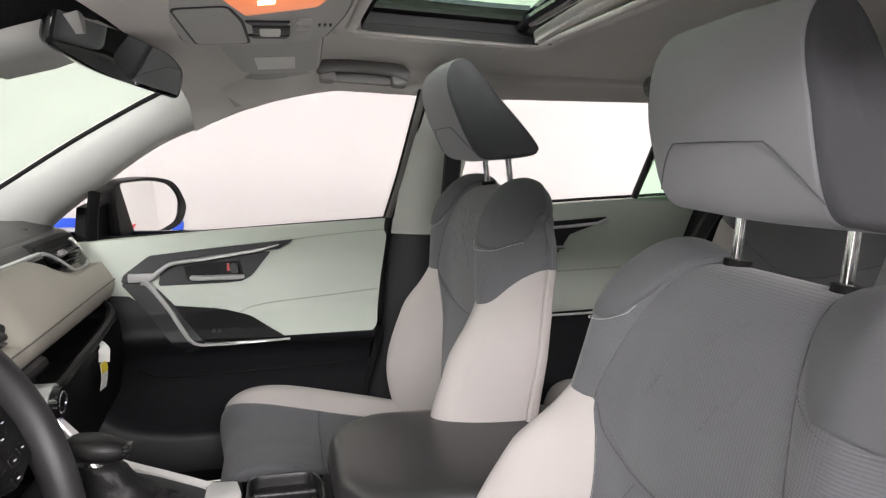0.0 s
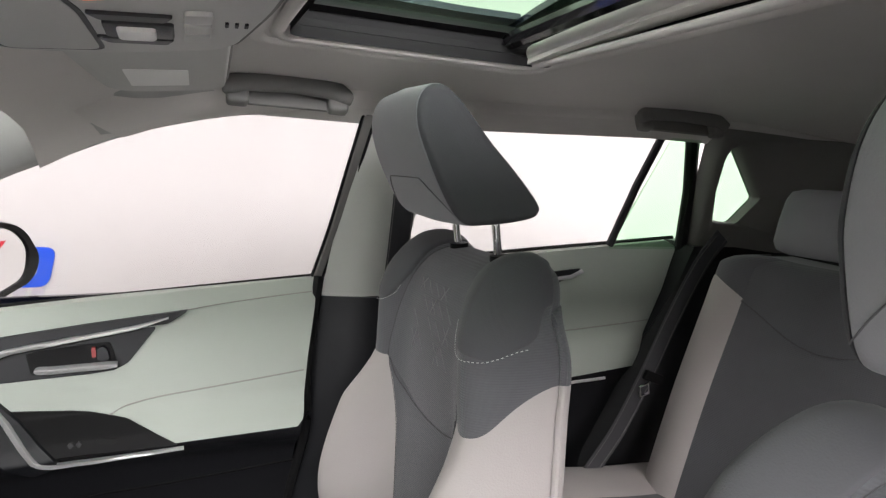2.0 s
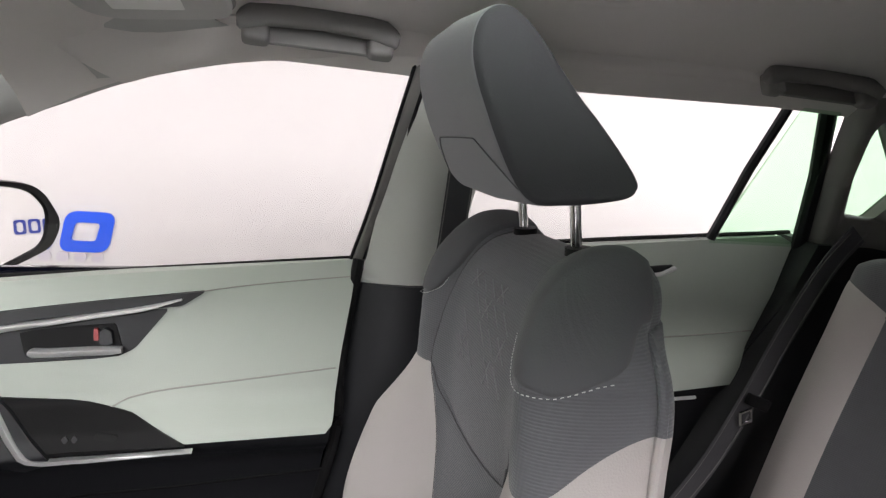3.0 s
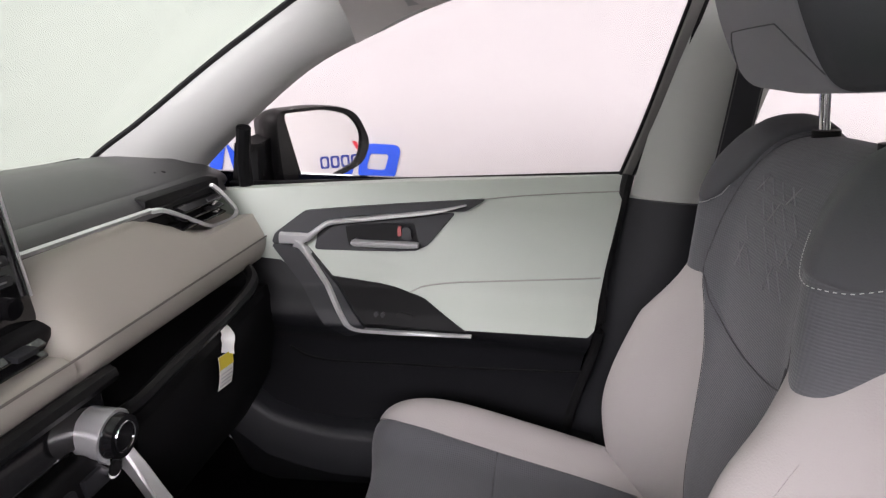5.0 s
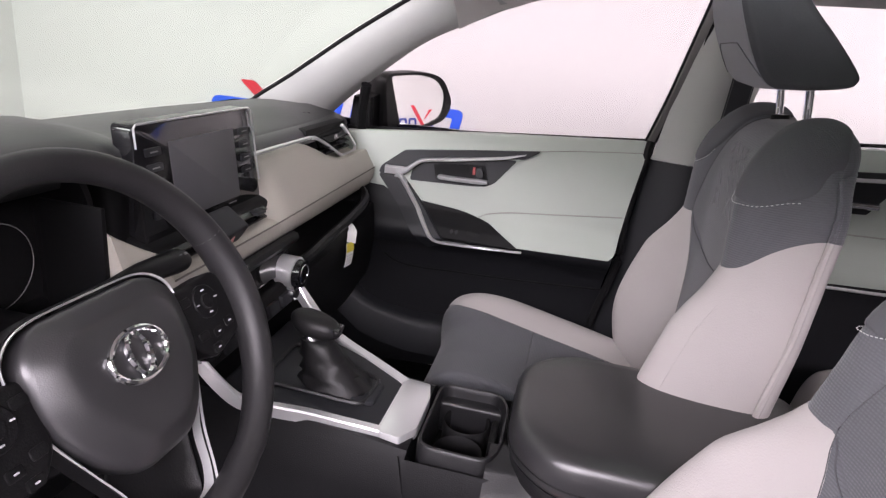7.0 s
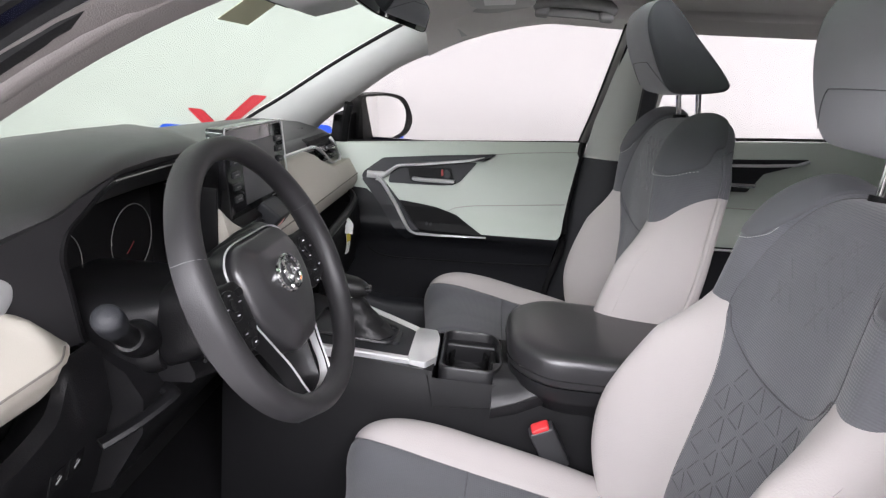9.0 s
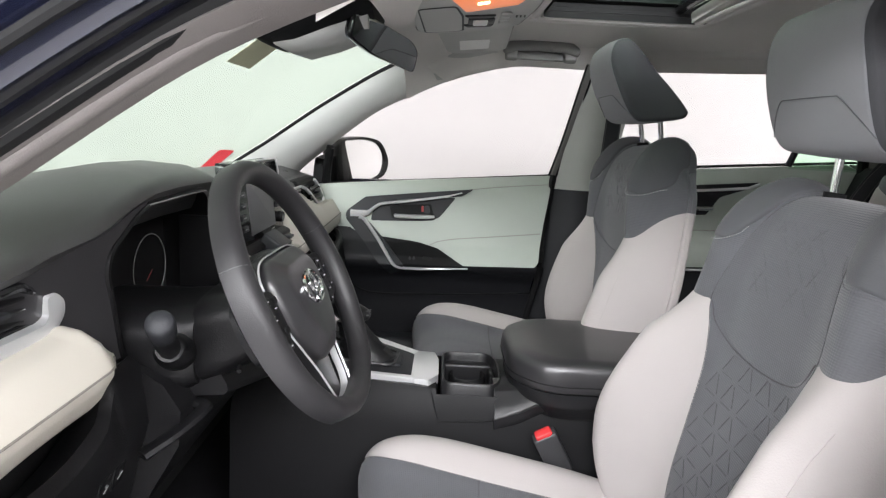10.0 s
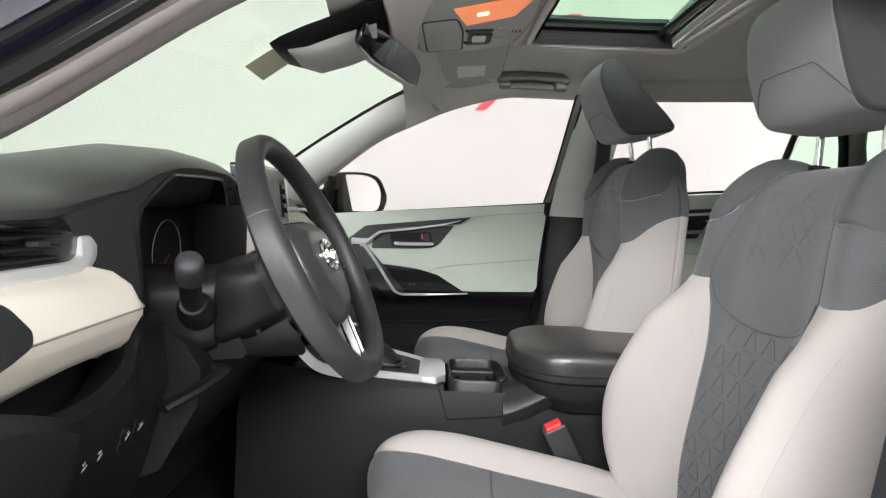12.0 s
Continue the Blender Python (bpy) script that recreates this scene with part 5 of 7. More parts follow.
for y in (0.205, -0.095):
    kb = part("heater_knob", tube([V(-0.445, y, 0.830), V(-0.424, y, 0.829), V(-0.412, y, 0.828)], lambda t: 0.030 + 0.002 * t, 28), SILVER, dash, "satin silver heater knob", m=D)
    part("knob_cap", tube([V(-0.412, y, 0.828), V(-0.398, y, 0.828)], lambda t: 0.028 - 0.002 * t, 28), GLOSS_BLACK, kb, "gloss black knob face")
    part("cap_ring", tube([V(-0.3975, y + 0.018 * math.cos(a), 0.828 + 0.018 * math.sin(a)) for a in spread(0, 2 * math.pi, 20)[:-1]], 0.0012, 5, closed=True, up=(1, 0, 0)), CHROME, kb)

# tray shelf and glove box on the passenger side
part("shelf_cavity", section_sweep(lambda y: [(-0.66, 0.90), (-0.58, 0.90), (-0.57, 0.80), (-0.66, 0.80)], spread(0.17, 0.78, 6)), RUBBER, dash, "black tray recess", m=D)
part("shelf_lip", tube([V(*p) for p in curve([(-0.45, 0.24, 0.815), (-0.425, 0.27, 0.832), (-0.42, 0.36, 0.846), (-0.42, 0.52, 0.858), (-0.425, 0.62, 0.872), (-0.45, 0.66, 0.888), (-0.50, 0.68, 0.89)], 40)], 0.011, 8), BLACK_SOFT, dash, "black tray lip", m=D)
part("shelf", sheet(lambda u, v: V(-0.62 + 0.2 * u, 0.24 + 0.42 * v, 0.815 + 0.005 * u + 0.035 * v), 4, 8, 0.02), BLACK, dash, m=D)
part("glove_box", section_sweep(lambda y: [(-0.62, 0.80), (-0.43, 0.825 + 0.05 * (y - 0.25)), (-0.415, 0.79), (-0.43, 0.66), (-0.48, 0.56), (-0.62, 0.55)], spread(0.25, 0.70, 10)), BLACK, dash, "black glove box lid", m=D)
part("end_panel", section_sweep(lambda y: [(-0.9, 1.02), (-0.60, 1.0), (-0.475, 0.90), (-0.46, 0.80), (-0.50, 0.5), (-0.9, 0.4)], [0.745, 0.80]), BLACK, dash, "black dash end panel", m=D)
part("core", section_sweep(lambda y: [(-0.95, 1.0), (-0.62, 1.0), (-0.60, 0.88), (-0.62, 0.5), (-0.95, 0.4)], spread(-0.78, 0.78, 4)), RUBBER, dash, "black inner body", m=D)
tag = tagged(part("paper_tag", sheet(lambda u, v: V(-0.405 + 0.003 * math.sin(3 * v), 0.447 + 0.045 * u - 0.008 * v, 0.812 - 0.006 * u - 0.055 * v), 4, 8, 0.0008), PAPER, None, "white paper tag with a yellow band hanging from the tray"), "", "tag")
part("yellow_band", sheet(lambda u, v: V(-0.4038 + 0.003 * math.sin(1.1 * v), 0.447 + 0.045 * u - 0.003 * v, 0.812 - 0.006 * u - 0.021 * v), 3, 3, 0.0005), YELLOW, tag)
part("hanger", tube([V(*p) for p in curve([(-0.418, 0.486, 0.850), (-0.406, 0.484, 0.838), (-0.405, 0.480, 0.805)], 12)], 1.0, profile=[(-0.011, -0.0005), (0.011, -0.0005), (0.011, 0.0005), (-0.011, 0.0005)]), PAPER, tag)
for k in range(4):
    part("print_line", sheet(lambda u, v: V(-0.4030 + 0.003 * math.sin(1.5 + 0.4 * k), 0.449 + 0.038 * u - 0.0012 * k - 0.0035, 0.784 - 0.005 * u - 0.0065 * k - 0.0018 * v), 2, 1, 0.0003), WALL_GREY, tag)

# driver's side of the dash
PAD_TOP = table_curve([(-0.90, 0.966), (-0.63, 0.967), (-0.60, 0.971), (-0.580, 0.972), (-0.562, 0.961), (-0.549, 0.945), (-0.540, 0.930), (-0.538, 0.925)])
PAD_LOW = table_curve([(-0.90, 0.874), (-0.79, 0.880), (-0.70, 0.884), (-0.63, 0.883), (-0.580, 0.880), (-0.562, 0.871), (-0.550, 0.857), (-0.538, 0.853)])


def left_section(y):
    e = smooth((y + 0.60) / 0.066)
    xs = -0.473 - 0.028 * e
    zt, zl = PAD_TOP(y), PAD_LOW(y)
    zs = min(0.930, zt - 0.004)
    d = zt - zs
    return [(-0.62, zt), (-0.556, zt + 0.001), (-0.535 - 0.004 * e, zt + 0.001), (xs - 0.036, zt - 0.08 * d), (xs - 0.014, zt - 0.42 * d), (xs - 0.003, zs + 0.08 * d), (xs, zs), (xs - 0.001, zs - 0.010), (xs - 0.006, zs - 0.25 * (zs - zl) - 0.006), (xs - 0.016, zl + 0.012), (xs - 0.026, zl + 0.001), (-0.62, zl)]


part("padded_panel", section_sweep(left_section, spread(-0.88, -0.538, 44)), VINYL_DASH, dash, "pale grey stitched vinyl pad", 50, D)
part("pad_seam", tube([V(left_section(y)[6][0] + 0.0004, y, left_section(y)[6][1]) for y in spread(-0.88, -0.556, 30)], 0.0013, 5), seam_mat, dash, m=D)
part("side_plate", yz_plate([(-0.90, 0.990), (-0.832, 0.973), (-0.800, 0.945), (-0.800, 0.932), (-0.832, 0.921), (-0.90, 0.912)], -0.462, 0.02, 0.005, 0.0, 0.012), TRIM_DARK, dash, "dark side plate", m=D)
vent_o = [(-0.84, 1.027), (-0.607, 1.024), (-0.577, 1.003), (-0.592, 0.978), (-0.84, 0.981)]
lv = part("air_vent", yz_plate(vent_o, -0.590, 0.03, 0.002), RUBBER, dash, "black air vent", m=D)
part("vent_surround", tube([V(-0.560, a, b) for a, b in rounded(vent_o, 0.008, 4)], 0.0055, 8, closed=True, up=(1, 0, 0)), GLOSS_BLACK, lv, "gloss black vent surround")
for k in range(3):
    part("slat", bm_data(rbox(0.032, 0.222, 0.0035, 0.001, 1, Euler((0, radians(16), 0)).to_matrix().to_4x4(), (-0.573, -0.716, 0.990 + 0.0125 * k))), BLACK_SOFT, lv)
part("slider", bm_data(rbox(0.014, 0.022, 0.006, 0.002, 2, None, (-0.556, -0.650, 1.003))), TRIM_DARK, lv)
part("vent_frame", slab(rounded([(-0.88, 0.9815), (-0.600, 0.980, 0.006), (-0.590, 0.986), (-0.585, 1.008, 0.003), (-0.571, 1.009, 0.003), (-0.557, 0.998, 0.006), (-0.563, 0.982, 0.008), (-0.580, 0.970, 0.01), (-0.606, 0.965, 0.01), (-0.88, 0.966)], 0.004), lambda a, b, d: V(-0.541 + d + 0.15 * (0.985 - b), a, b), 0.02, 0.004), SILVER, dash, "satin silver vent frame", m=D)


def facia_x(y):
    return lerp_table([(-0.70, -0.575), (-0.60, -0.562), (-0.56, -0.546), (-0.52, -0.526), (-0.49, -0.521), (-0.1, -0.521)], y)


facia = [(-0.68, 0.90), (-0.68, 1.034), (-0.63, 1.036), (-0.585, 1.042), (-0.53, 1.060), (-0.443, 1.086), (-0.40, 1.096), (-0.404, 1.0885), (-0.43, 1.077), (-0.468, 1.058), (-0.496, 1.043), (-0.507, 1.030), (-0.509, 1.015), (-0.506, 0.995), (-0.499, 0.965), (-0.488, 0.93), (-0.478, 0.90)]
part("dial_side", slab(rounded(facia, 0.004, 2), lambda a, b, d: V(facia_x(a) + d, a, b), 0.02), PANEL_SATIN, dash, "satin charcoal panel beside the dials", m=D)
binn = part("dial_hood", ring_plate([(-0.484, 0.88), (-0.512, 1.020), (-0.50, 1.046), (-0.408, 1.093), (-0.19, 1.096), (-0.165, 1.05), (-0.16, 0.88)], [(-0.477, 0.89), (-0.505, 1.018), (-0.493, 1.042), (-0.404, 1.087), (-0.198, 1.089), (-0.175, 1.045), (-0.17, 0.89)], -0.520, 0.10), BLACK_SOFT, dash, "black hood round the dials", m=D)
part("hood_edge", tube([V(-0.518, -0.405, 1.0895), V(-0.516, -0.30, 1.0915), V(-0.518, -0.20, 1.0905)], 0.0013, 6), TRIM_MID, binn, "thin bright edge of the hood")
part("dial_face", yz_plate([(-0.52, 0.88), (-0.52, 1.04), (-0.43, 1.088), (-0.19, 1.088), (-0.165, 1.05), (-0.165, 0.88)], -0.605, 0.01, 0), RUBBER, binn, "dark dial panel")
for y, r in ((-0.425, 0.056), (-0.245, 0.056)):
    part("dial_ring", tube([V(-0.596, y + r * math.cos(a), 0.962 + r * math.sin(a)) for a in spread(0, 2 * math.pi, 36)[:-1]], 0.0007, 6, closed=True, up=(1, 0, 0)), TRIM_MID, binn, "thin grey dial ring")
    part("needle", tube([V(-0.590, y - 0.006, 0.960), V(-0.590, y - 0.026, 0.945)], 0.0007, 5), material("dark_red_needle", (0.16, 0.008, 0.012), 0.5) if y < -0.3 else bpy.data.materials["dark_red_needle"], binn, "red needle")


def box_loft(rows):
    """A rounded-square tunnel: rows of (x, y, z, half width, half height)."""
    return loft([[V(x, y + math.copysign(abs(math.cos(a)) ** 0.55, math.cos(a)) * w, z + math.copysign(abs(math.sin(a)) ** 0.55, math.sin(a)) * h) for a in spread(0, 2 * math.pi, 32)[:-1]] for x, y, z, w, h in rows])


part("column_base", box_loft(((-0.62, -0.375, 0.890, 0.100, 0.062), (-0.50, -0.375, 0.893, 0.098, 0.062), (-0.455, -0.372, 0.898, 0.094, 0.062), (-0.440, -0.370, 0.902, 0.090, 0.060))), BLACK_SOFT, dash, "black cover at the foot of the steering column", 50, D)
part("column_shroud", box_loft(((-0.445, -0.366, 0.908, 0.088, 0.060), (-0.435, -0.366, 0.909, 0.092, 0.064), (-0.40, -0.367, 0.918, 0.088, 0.060), (-0.36, -0.368, 0.932, 0.080, 0.050), (-0.345, -0.369, 0.938, 0.068, 0.042))), BLACK_SOFT, dash, "black steering column cover", 50, D)
part("lower_cover", section_sweep(lambda y: [(-0.62, 0.90), (-0.50, 0.885), (-0.468, 0.865), (-0.446, 0.83), (-0.45, 0.78), (-0.50, 0.69), (-0.62, 0.64)], spread(-0.488, -0.13, 10)), BLACK_SOFT, dash, "black panel under the steering column", m=D)


def under_section(y):
    t = (y + 0.44) / 0.24
    xe, ze = -0.402 + 0.036 * t, 0.838 - 0.053 * t
    return [(-0.62, 0.89), (-0.47, 0.885), (-0.42, 0.868), (xe - 0.012, ze + 0.034), (xe, ze + 0.012), (xe + 0.001, ze + 0.003), (xe - 0.004, ze - 0.003), (-0.50, ze - 0.012), (-0.62, ze - 0.03)]


part("knee_cover", section_sweep(under_section, spread(-0.44, -0.20, 16)), BLACK_SOFT, dash, "black knee cover below the steering column", 50, D)
part("pocket", section_sweep(lambda y: [(-0.66, 0.91), (-0.58, 0.91), (-0.57, 0.78), (-0.66, 0.78)], spread(-0.88, -0.5, 4)), RUBBER, dash, "dark open pocket", m=D)
KNEE = table_curve([(-0.95, 0.90), (-0.90, 0.895), (-0.84, 0.888), (-0.79, 0.872), (-0.745, 0.854), (-0.71, 0.847), (-0.66, 0.846), (-0.625, 0.852), (-0.60, 0.860), (-0.575, 0.870), (-0.56, 0.884), (-0.545, 0.90), (-0.49, 0.905)])
kn = part("knee_panel", section_sweep(lambda y: [(-0.60, 0.76), (-0.535, KNEE(y) - 0.02), (-0.498 - 0.012 * smooth((y + 0.60) / 0.05), KNEE(y)), (-0.484 - 0.012 * smooth((y + 0.60) / 0.05), KNEE(y) - 0.010), (-0.487, 0.815), (-0.499, 0.772), (-0.515, 0.71), (-0.54, 0.64), (-0.60, 0.62)], spread(-0.90, -0.49, 40)), BLACK_SOFT, dash, "black lower panel with switch row", 50, D)
part("knee_side", section_sweep(lambda y: [(-0.62, KNEE(y)), (-0.47, KNEE(y)), (-0.455, KNEE(y) - 0.014), (-0.462, 0.80), (-0.49, 0.70), (-0.62, 0.62)], spread(-0.94, -0.752, 10)), BLACK_SOFT, dash, "black outer end of the lower panel", 50, D)
for k, (y, w) in enumerate(((-0.712, 0.003), (-0.700, 0.008), (-0.672, 0.009), (-0.642, 0.009), (-0.582, 0.010), (-0.550, 0.011))):
    if k > 3:
        part("switch", bm_data(rbox(0.004, 0.027, 0.030, 0.002, 2, Euler((0, radians(14), 0)).to_matrix().to_4x4(), (-0.4985, y, 0.774))), BLACK, kn)
    part("switch_icon", bm_data(rbox(0.001, w, 0.0025, 0, 1, Euler((0.6, radians(14), 0)).to_matrix().to_4x4(), (-0.4955, y, 0.7735))), bpy.data.materials["dim_legend"], kn)
    if k:
        part("switch_icon", bm_data(rbox(0.001, w * 0.5, 0.002, 0, 1, Euler((0.6, radians(14), 0)).to_matrix().to_4x4(), (-0.4955, y, 0.7785))), bpy.data.materials["dim_legend"], kn)
part("release_lever", tube([V(*p) for p in curve([(-0.475, -0.535, 0.792), (-0.450, -0.50, 0.804), (-0.432, -0.462, 0.816), (-0.432, -0.445, 0.820), (-0.455, -0.435, 0.820)], 18)], 0.011, 8, flat=0.6), BLACK_SOFT, dash, "black release lever", m=D)
part("key_slot", tube([V(-0.384, -0.440, 0.878), V(-0.380, -0.4555, 0.877)], 0.003, 12), RUBBER, dash, "small round black cap", m=D)

stalk = thing("indicator_stalk", "black indicator and light stalk on the steering column", "stalk", (-0.46, -0.47, 0.91))
K = at(stalk)
part("collar", tube([V(-0.464, -0.445, 0.897), V(-0.459, -0.470, 0.906), V(-0.455, -0.490, 0.915), V(-0.452, -0.502, 0.922)], lambda t: 0.026 - 0.009 * t * t, 24), BLACK_SOFT, stalk, "round black collar", 70, K)
part("arm", tube([V(-0.454, -0.495, 0.918), V(-0.446, -0.525, 0.938), V(-0.437, -0.552, 0.958)], 0.0138, 14), BLACK_SOFT, stalk, m=K)
KNOB = table_curve([(0, 0.010), (0.05, 0.0140), (0.18, 0.0160), (0.5, 0.0166), (0.78, 0.0164), (0.93, 0.0140), (1.0, 0.006)])
part("knob", tube([V(-0.4370, -0.5505, 0.9570).lerp(V(-0.4245, -0.5855, 0.9868), k / 18) for k in range(19)], KNOB, 24), TRIM_DARK, stalk, "black rounded twist knob", 70, K)
wip = thing("wiper_stalk", "black wiper stalk with white symbols on the steering column", "stalk", (-0.43, -0.28, 0.95))
K = at(wip)
PADDLE = table_curve([(0, 0.009), (0.3, 0.011), (0.5, 0.0155), (0.8, 0.0185), (0.93, 0.0175), (1.0, 0.009)])
part("arm", tube([V(*p) for p in curve([(-0.462, -0.31, 0.945), (-0.444, -0.25, 0.964), (-0.436, -0.20, 0.968), (-0.433, -0.15, 0.965), (-0.433, -0.108, 0.961)], 24)], PADDLE, 18, flat=0.85), BLACK_SOFT, wip, "black flat paddle", 70, K)
for dy, up in ((0.0, 0.006), (0.010, 0.006), (0.024, 0.004), (0.002, -0.005), (0.016, -0.006), (0.030, -0.006), (0.052, 0.002)):
    part("symbol", bm_data(rbox(0.0015, 0.0065, 0.0028, 0, 1, Euler((0, radians(-25), 0)).to_matrix().to_4x4(), (-0.4185 - 0.4 * up - 0.05 * dy, -0.124 - dy, 0.9695 + 0.9 * up + 0.05 * dy))), bpy.data.materials["dim_legend"], wip, m=K)

# ---- steering wheel ----
WA, WB = radians(27.7), radians(-2)
WC = V(-0.326, -0.372, 0.970)
WN = V(math.cos(WA) * math.cos(WB), math.sin(WB), math.sin(WA) * math.cos(WB))
WS = V(0, 0, 1).cross(WN).normalized()
WU = WN.cross(WS)
WR = 0.184
wheel = thing("steering_wheel", "black leather steering wheel with silver lower spokes", "steering wheel", tuple(WC))
W = at(wheel)


def wp(a, b, c=0.0):
    """A place on the wheel: a to the right, b up, c towards the driver."""
    return WC + WS * a + WU * b + WN * (c + (0.012 if c else 0.0))


RIMC = 0.0
loops = []
for k in range(72):
    a = 2 * math.pi * k / 72
    flat = 0.985 if math.sin(a) < -0.9 else 1.0
    r = WR * flat
    rr = 0.0165 + 0.0025 * (abs(math.cos(a)) ** 6) - 0.0005
    loops.append([wp((r + rr * math.cos(b)) * math.cos(a), (r + rr * math.cos(b)) * math.sin(a), RIMC + rr * 1.15 * math.sin(b)) for b in spread(0, 2 * math.pi, 14)[:-1]])
part("rim", loft(loops, ring=True), RIM_LEATHER, wheel, "black leather-wrapped rim", 80, W)
for ang in (22, 158):
    a = radians(ang)
    part("rim_seam", tube([wp((WR + 0.0172 * math.cos(b)) * math.cos(a), (WR + 0.0172 * math.cos(b)) * math.sin(a), RIMC + 0.0197 * math.sin(b)) for b in spread(0, 2 * math.pi, 16)[:-1]], 0.0006, 4, closed=True), material("grey_rim_seam", (0.12, 0.12, 0.12), 0.6) if ang == 22 else bpy.data.materials["grey_rim_seam"], wheel, m=W)


def wheel_plate(poly, c, depth, edge, r=0.02, n=6, dome=0.0):
    o = rounded(poly, r, n)
    cen = sum(o, Vector((0, 0))) / len(o)
    loops = [[wp(p[0], p[1], c - depth) for p in o], [wp(p[0], p[1], c - edge) for p in o]]
    for t, s in ((0.985, 0.35), (0.95, 0.6), (0.88, 0.78), (0.7, 0.92), (0.4, 1.0), (0.1, 1.02)):
        loops.append([wp(cen.x + (p[0] - cen.x) * t, cen.y + (p[1] - cen.y) * t, c - edge + edge * s + dome * (1 - t * t)) for p in o])
    return loft(loops)


HUB = [(-0.066, 0.060, 0.02), (0.066, 0.060, 0.02), (0.092, 0.036, 0.02), (0.092, -0.028, 0.03), (0.060, -0.082, 0.03), (0.034, -0.104, 0.016), (-0.034, -0.104, 0.016), (-0.060, -0.082, 0.03), (-0.092, -0.028, 0.03), (-0.092, 0.036, 0.02)]
hub_line = rounded(HUB, 0.02, 5)
hub = part("hub", loft([[wp(p[0] * k, -0.01 + (p[1] + 0.01) * k, c) for p in hub_line] for k, c in ((0.97, -0.045), (1.0, -0.010), (0.992, -0.005), (0.97, -0.0015), (0.92, 0.002), (0.80, 0.0085), (0.74, 0.0118), (0.70, 0.0132), (0.62, 0.0142), (0.3, 0.0155), (0.08, 0.0158))]), LEATHER, wheel, "black padded hub", 60, W)
# the silver frame runs round the hub and meets the rim below as a narrow U
HALF = curve([(0.0, 0.0655, 0.002), (0.06, 0.064, 0.002), (0.089, 0.051, 0.002), (0.0995, 0.028, 0.002), (0.0945, -0.022, 0.002), (0.074, -0.072, 0.0025), (0.057, -0.111, 0.004), (0.047, -0.150, 0.004), (0.038, -0.172, 0.0045), (0.020, -0.182, 0.005), (0.0, -0.183, 0.005)], 60)
backing = []
outline = [V(*p) for p in HALF] + [V(-p[0], p[1], p[2]) for p in reversed(list(HALF)[1:-1])]
loops = []
for k, p in enumerate(outline):
    q, r = outline[k - 1], outline[(k + 1) % len(outline)]
    n = Vector((q.y - r.y, r.x - q.x)).normalized()
    if n.x * p.x + n.y * (p.y + 0.04) > 0:
        n = -n
    w, drop = p.z, max(0.001, 6.5 * (p.z - 0.002))
    backing.append([wp(p.x - n.x * 0.001, p.y - n.y * 0.001, -0.034), wp(p.x - n.x * 0.001, p.y - n.y * 0.001, -0.0122), wp(p.x + n.x * w * 0.5, p.y + n.y * w * 0.5, -0.0125), wp(p.x + n.x * w * 0.5, p.y + n.y * w * 0.5, -0.034)])
    loops.append([wp(p.x, p.y, -0.013), wp(p.x, p.y, -0.0105), wp(p.x + n.x * w * 0.2, p.y + n.y * w * 0.2, -0.0095), wp(p.x + n.x * w, p.y + n.y * w, -0.010 - drop), wp(p.x + n.x * w * 0.8, p.y + n.y * w * 0.8, -0.012 - drop)])
part("frame_backing", loft(backing, ring=True), BLACK_SOFT, wheel, "black backing of the silver frame", 40, W)
part("hub_frame", loft(loops, ring=True), SILVER, wheel, "thin satin silver frame round the hub", 40, W)
part("lower_spoke", wheel_plate([(-0.056, -0.085), (-0.034, -0.174), (0.034, -0.174), (0.056, -0.085)], -0.026, 0.010, 0.003, 0.012, 4), BLACK_SOFT, wheel, "black lower spoke inside the silver frame", 60, W)
em = part("emblem", tube([wp(0.033 * math.cos(a), -0.003 + 0.0235 * math.sin(a), 0.0175) for a in spread(0, 2 * math.pi, 32)[:-1]], 0.0032, 8, closed=True), CHROME, hub, "plain chrome oval emblem")
part("emblem_bar", tube([wp(0.011 * math.cos(a), -0.003 + 0.0205 * math.sin(a), 0.0178) for a in spread(0, 2 * math.pi, 24)[:-1]], 0.0034, 6, closed=True), CHROME, hub)
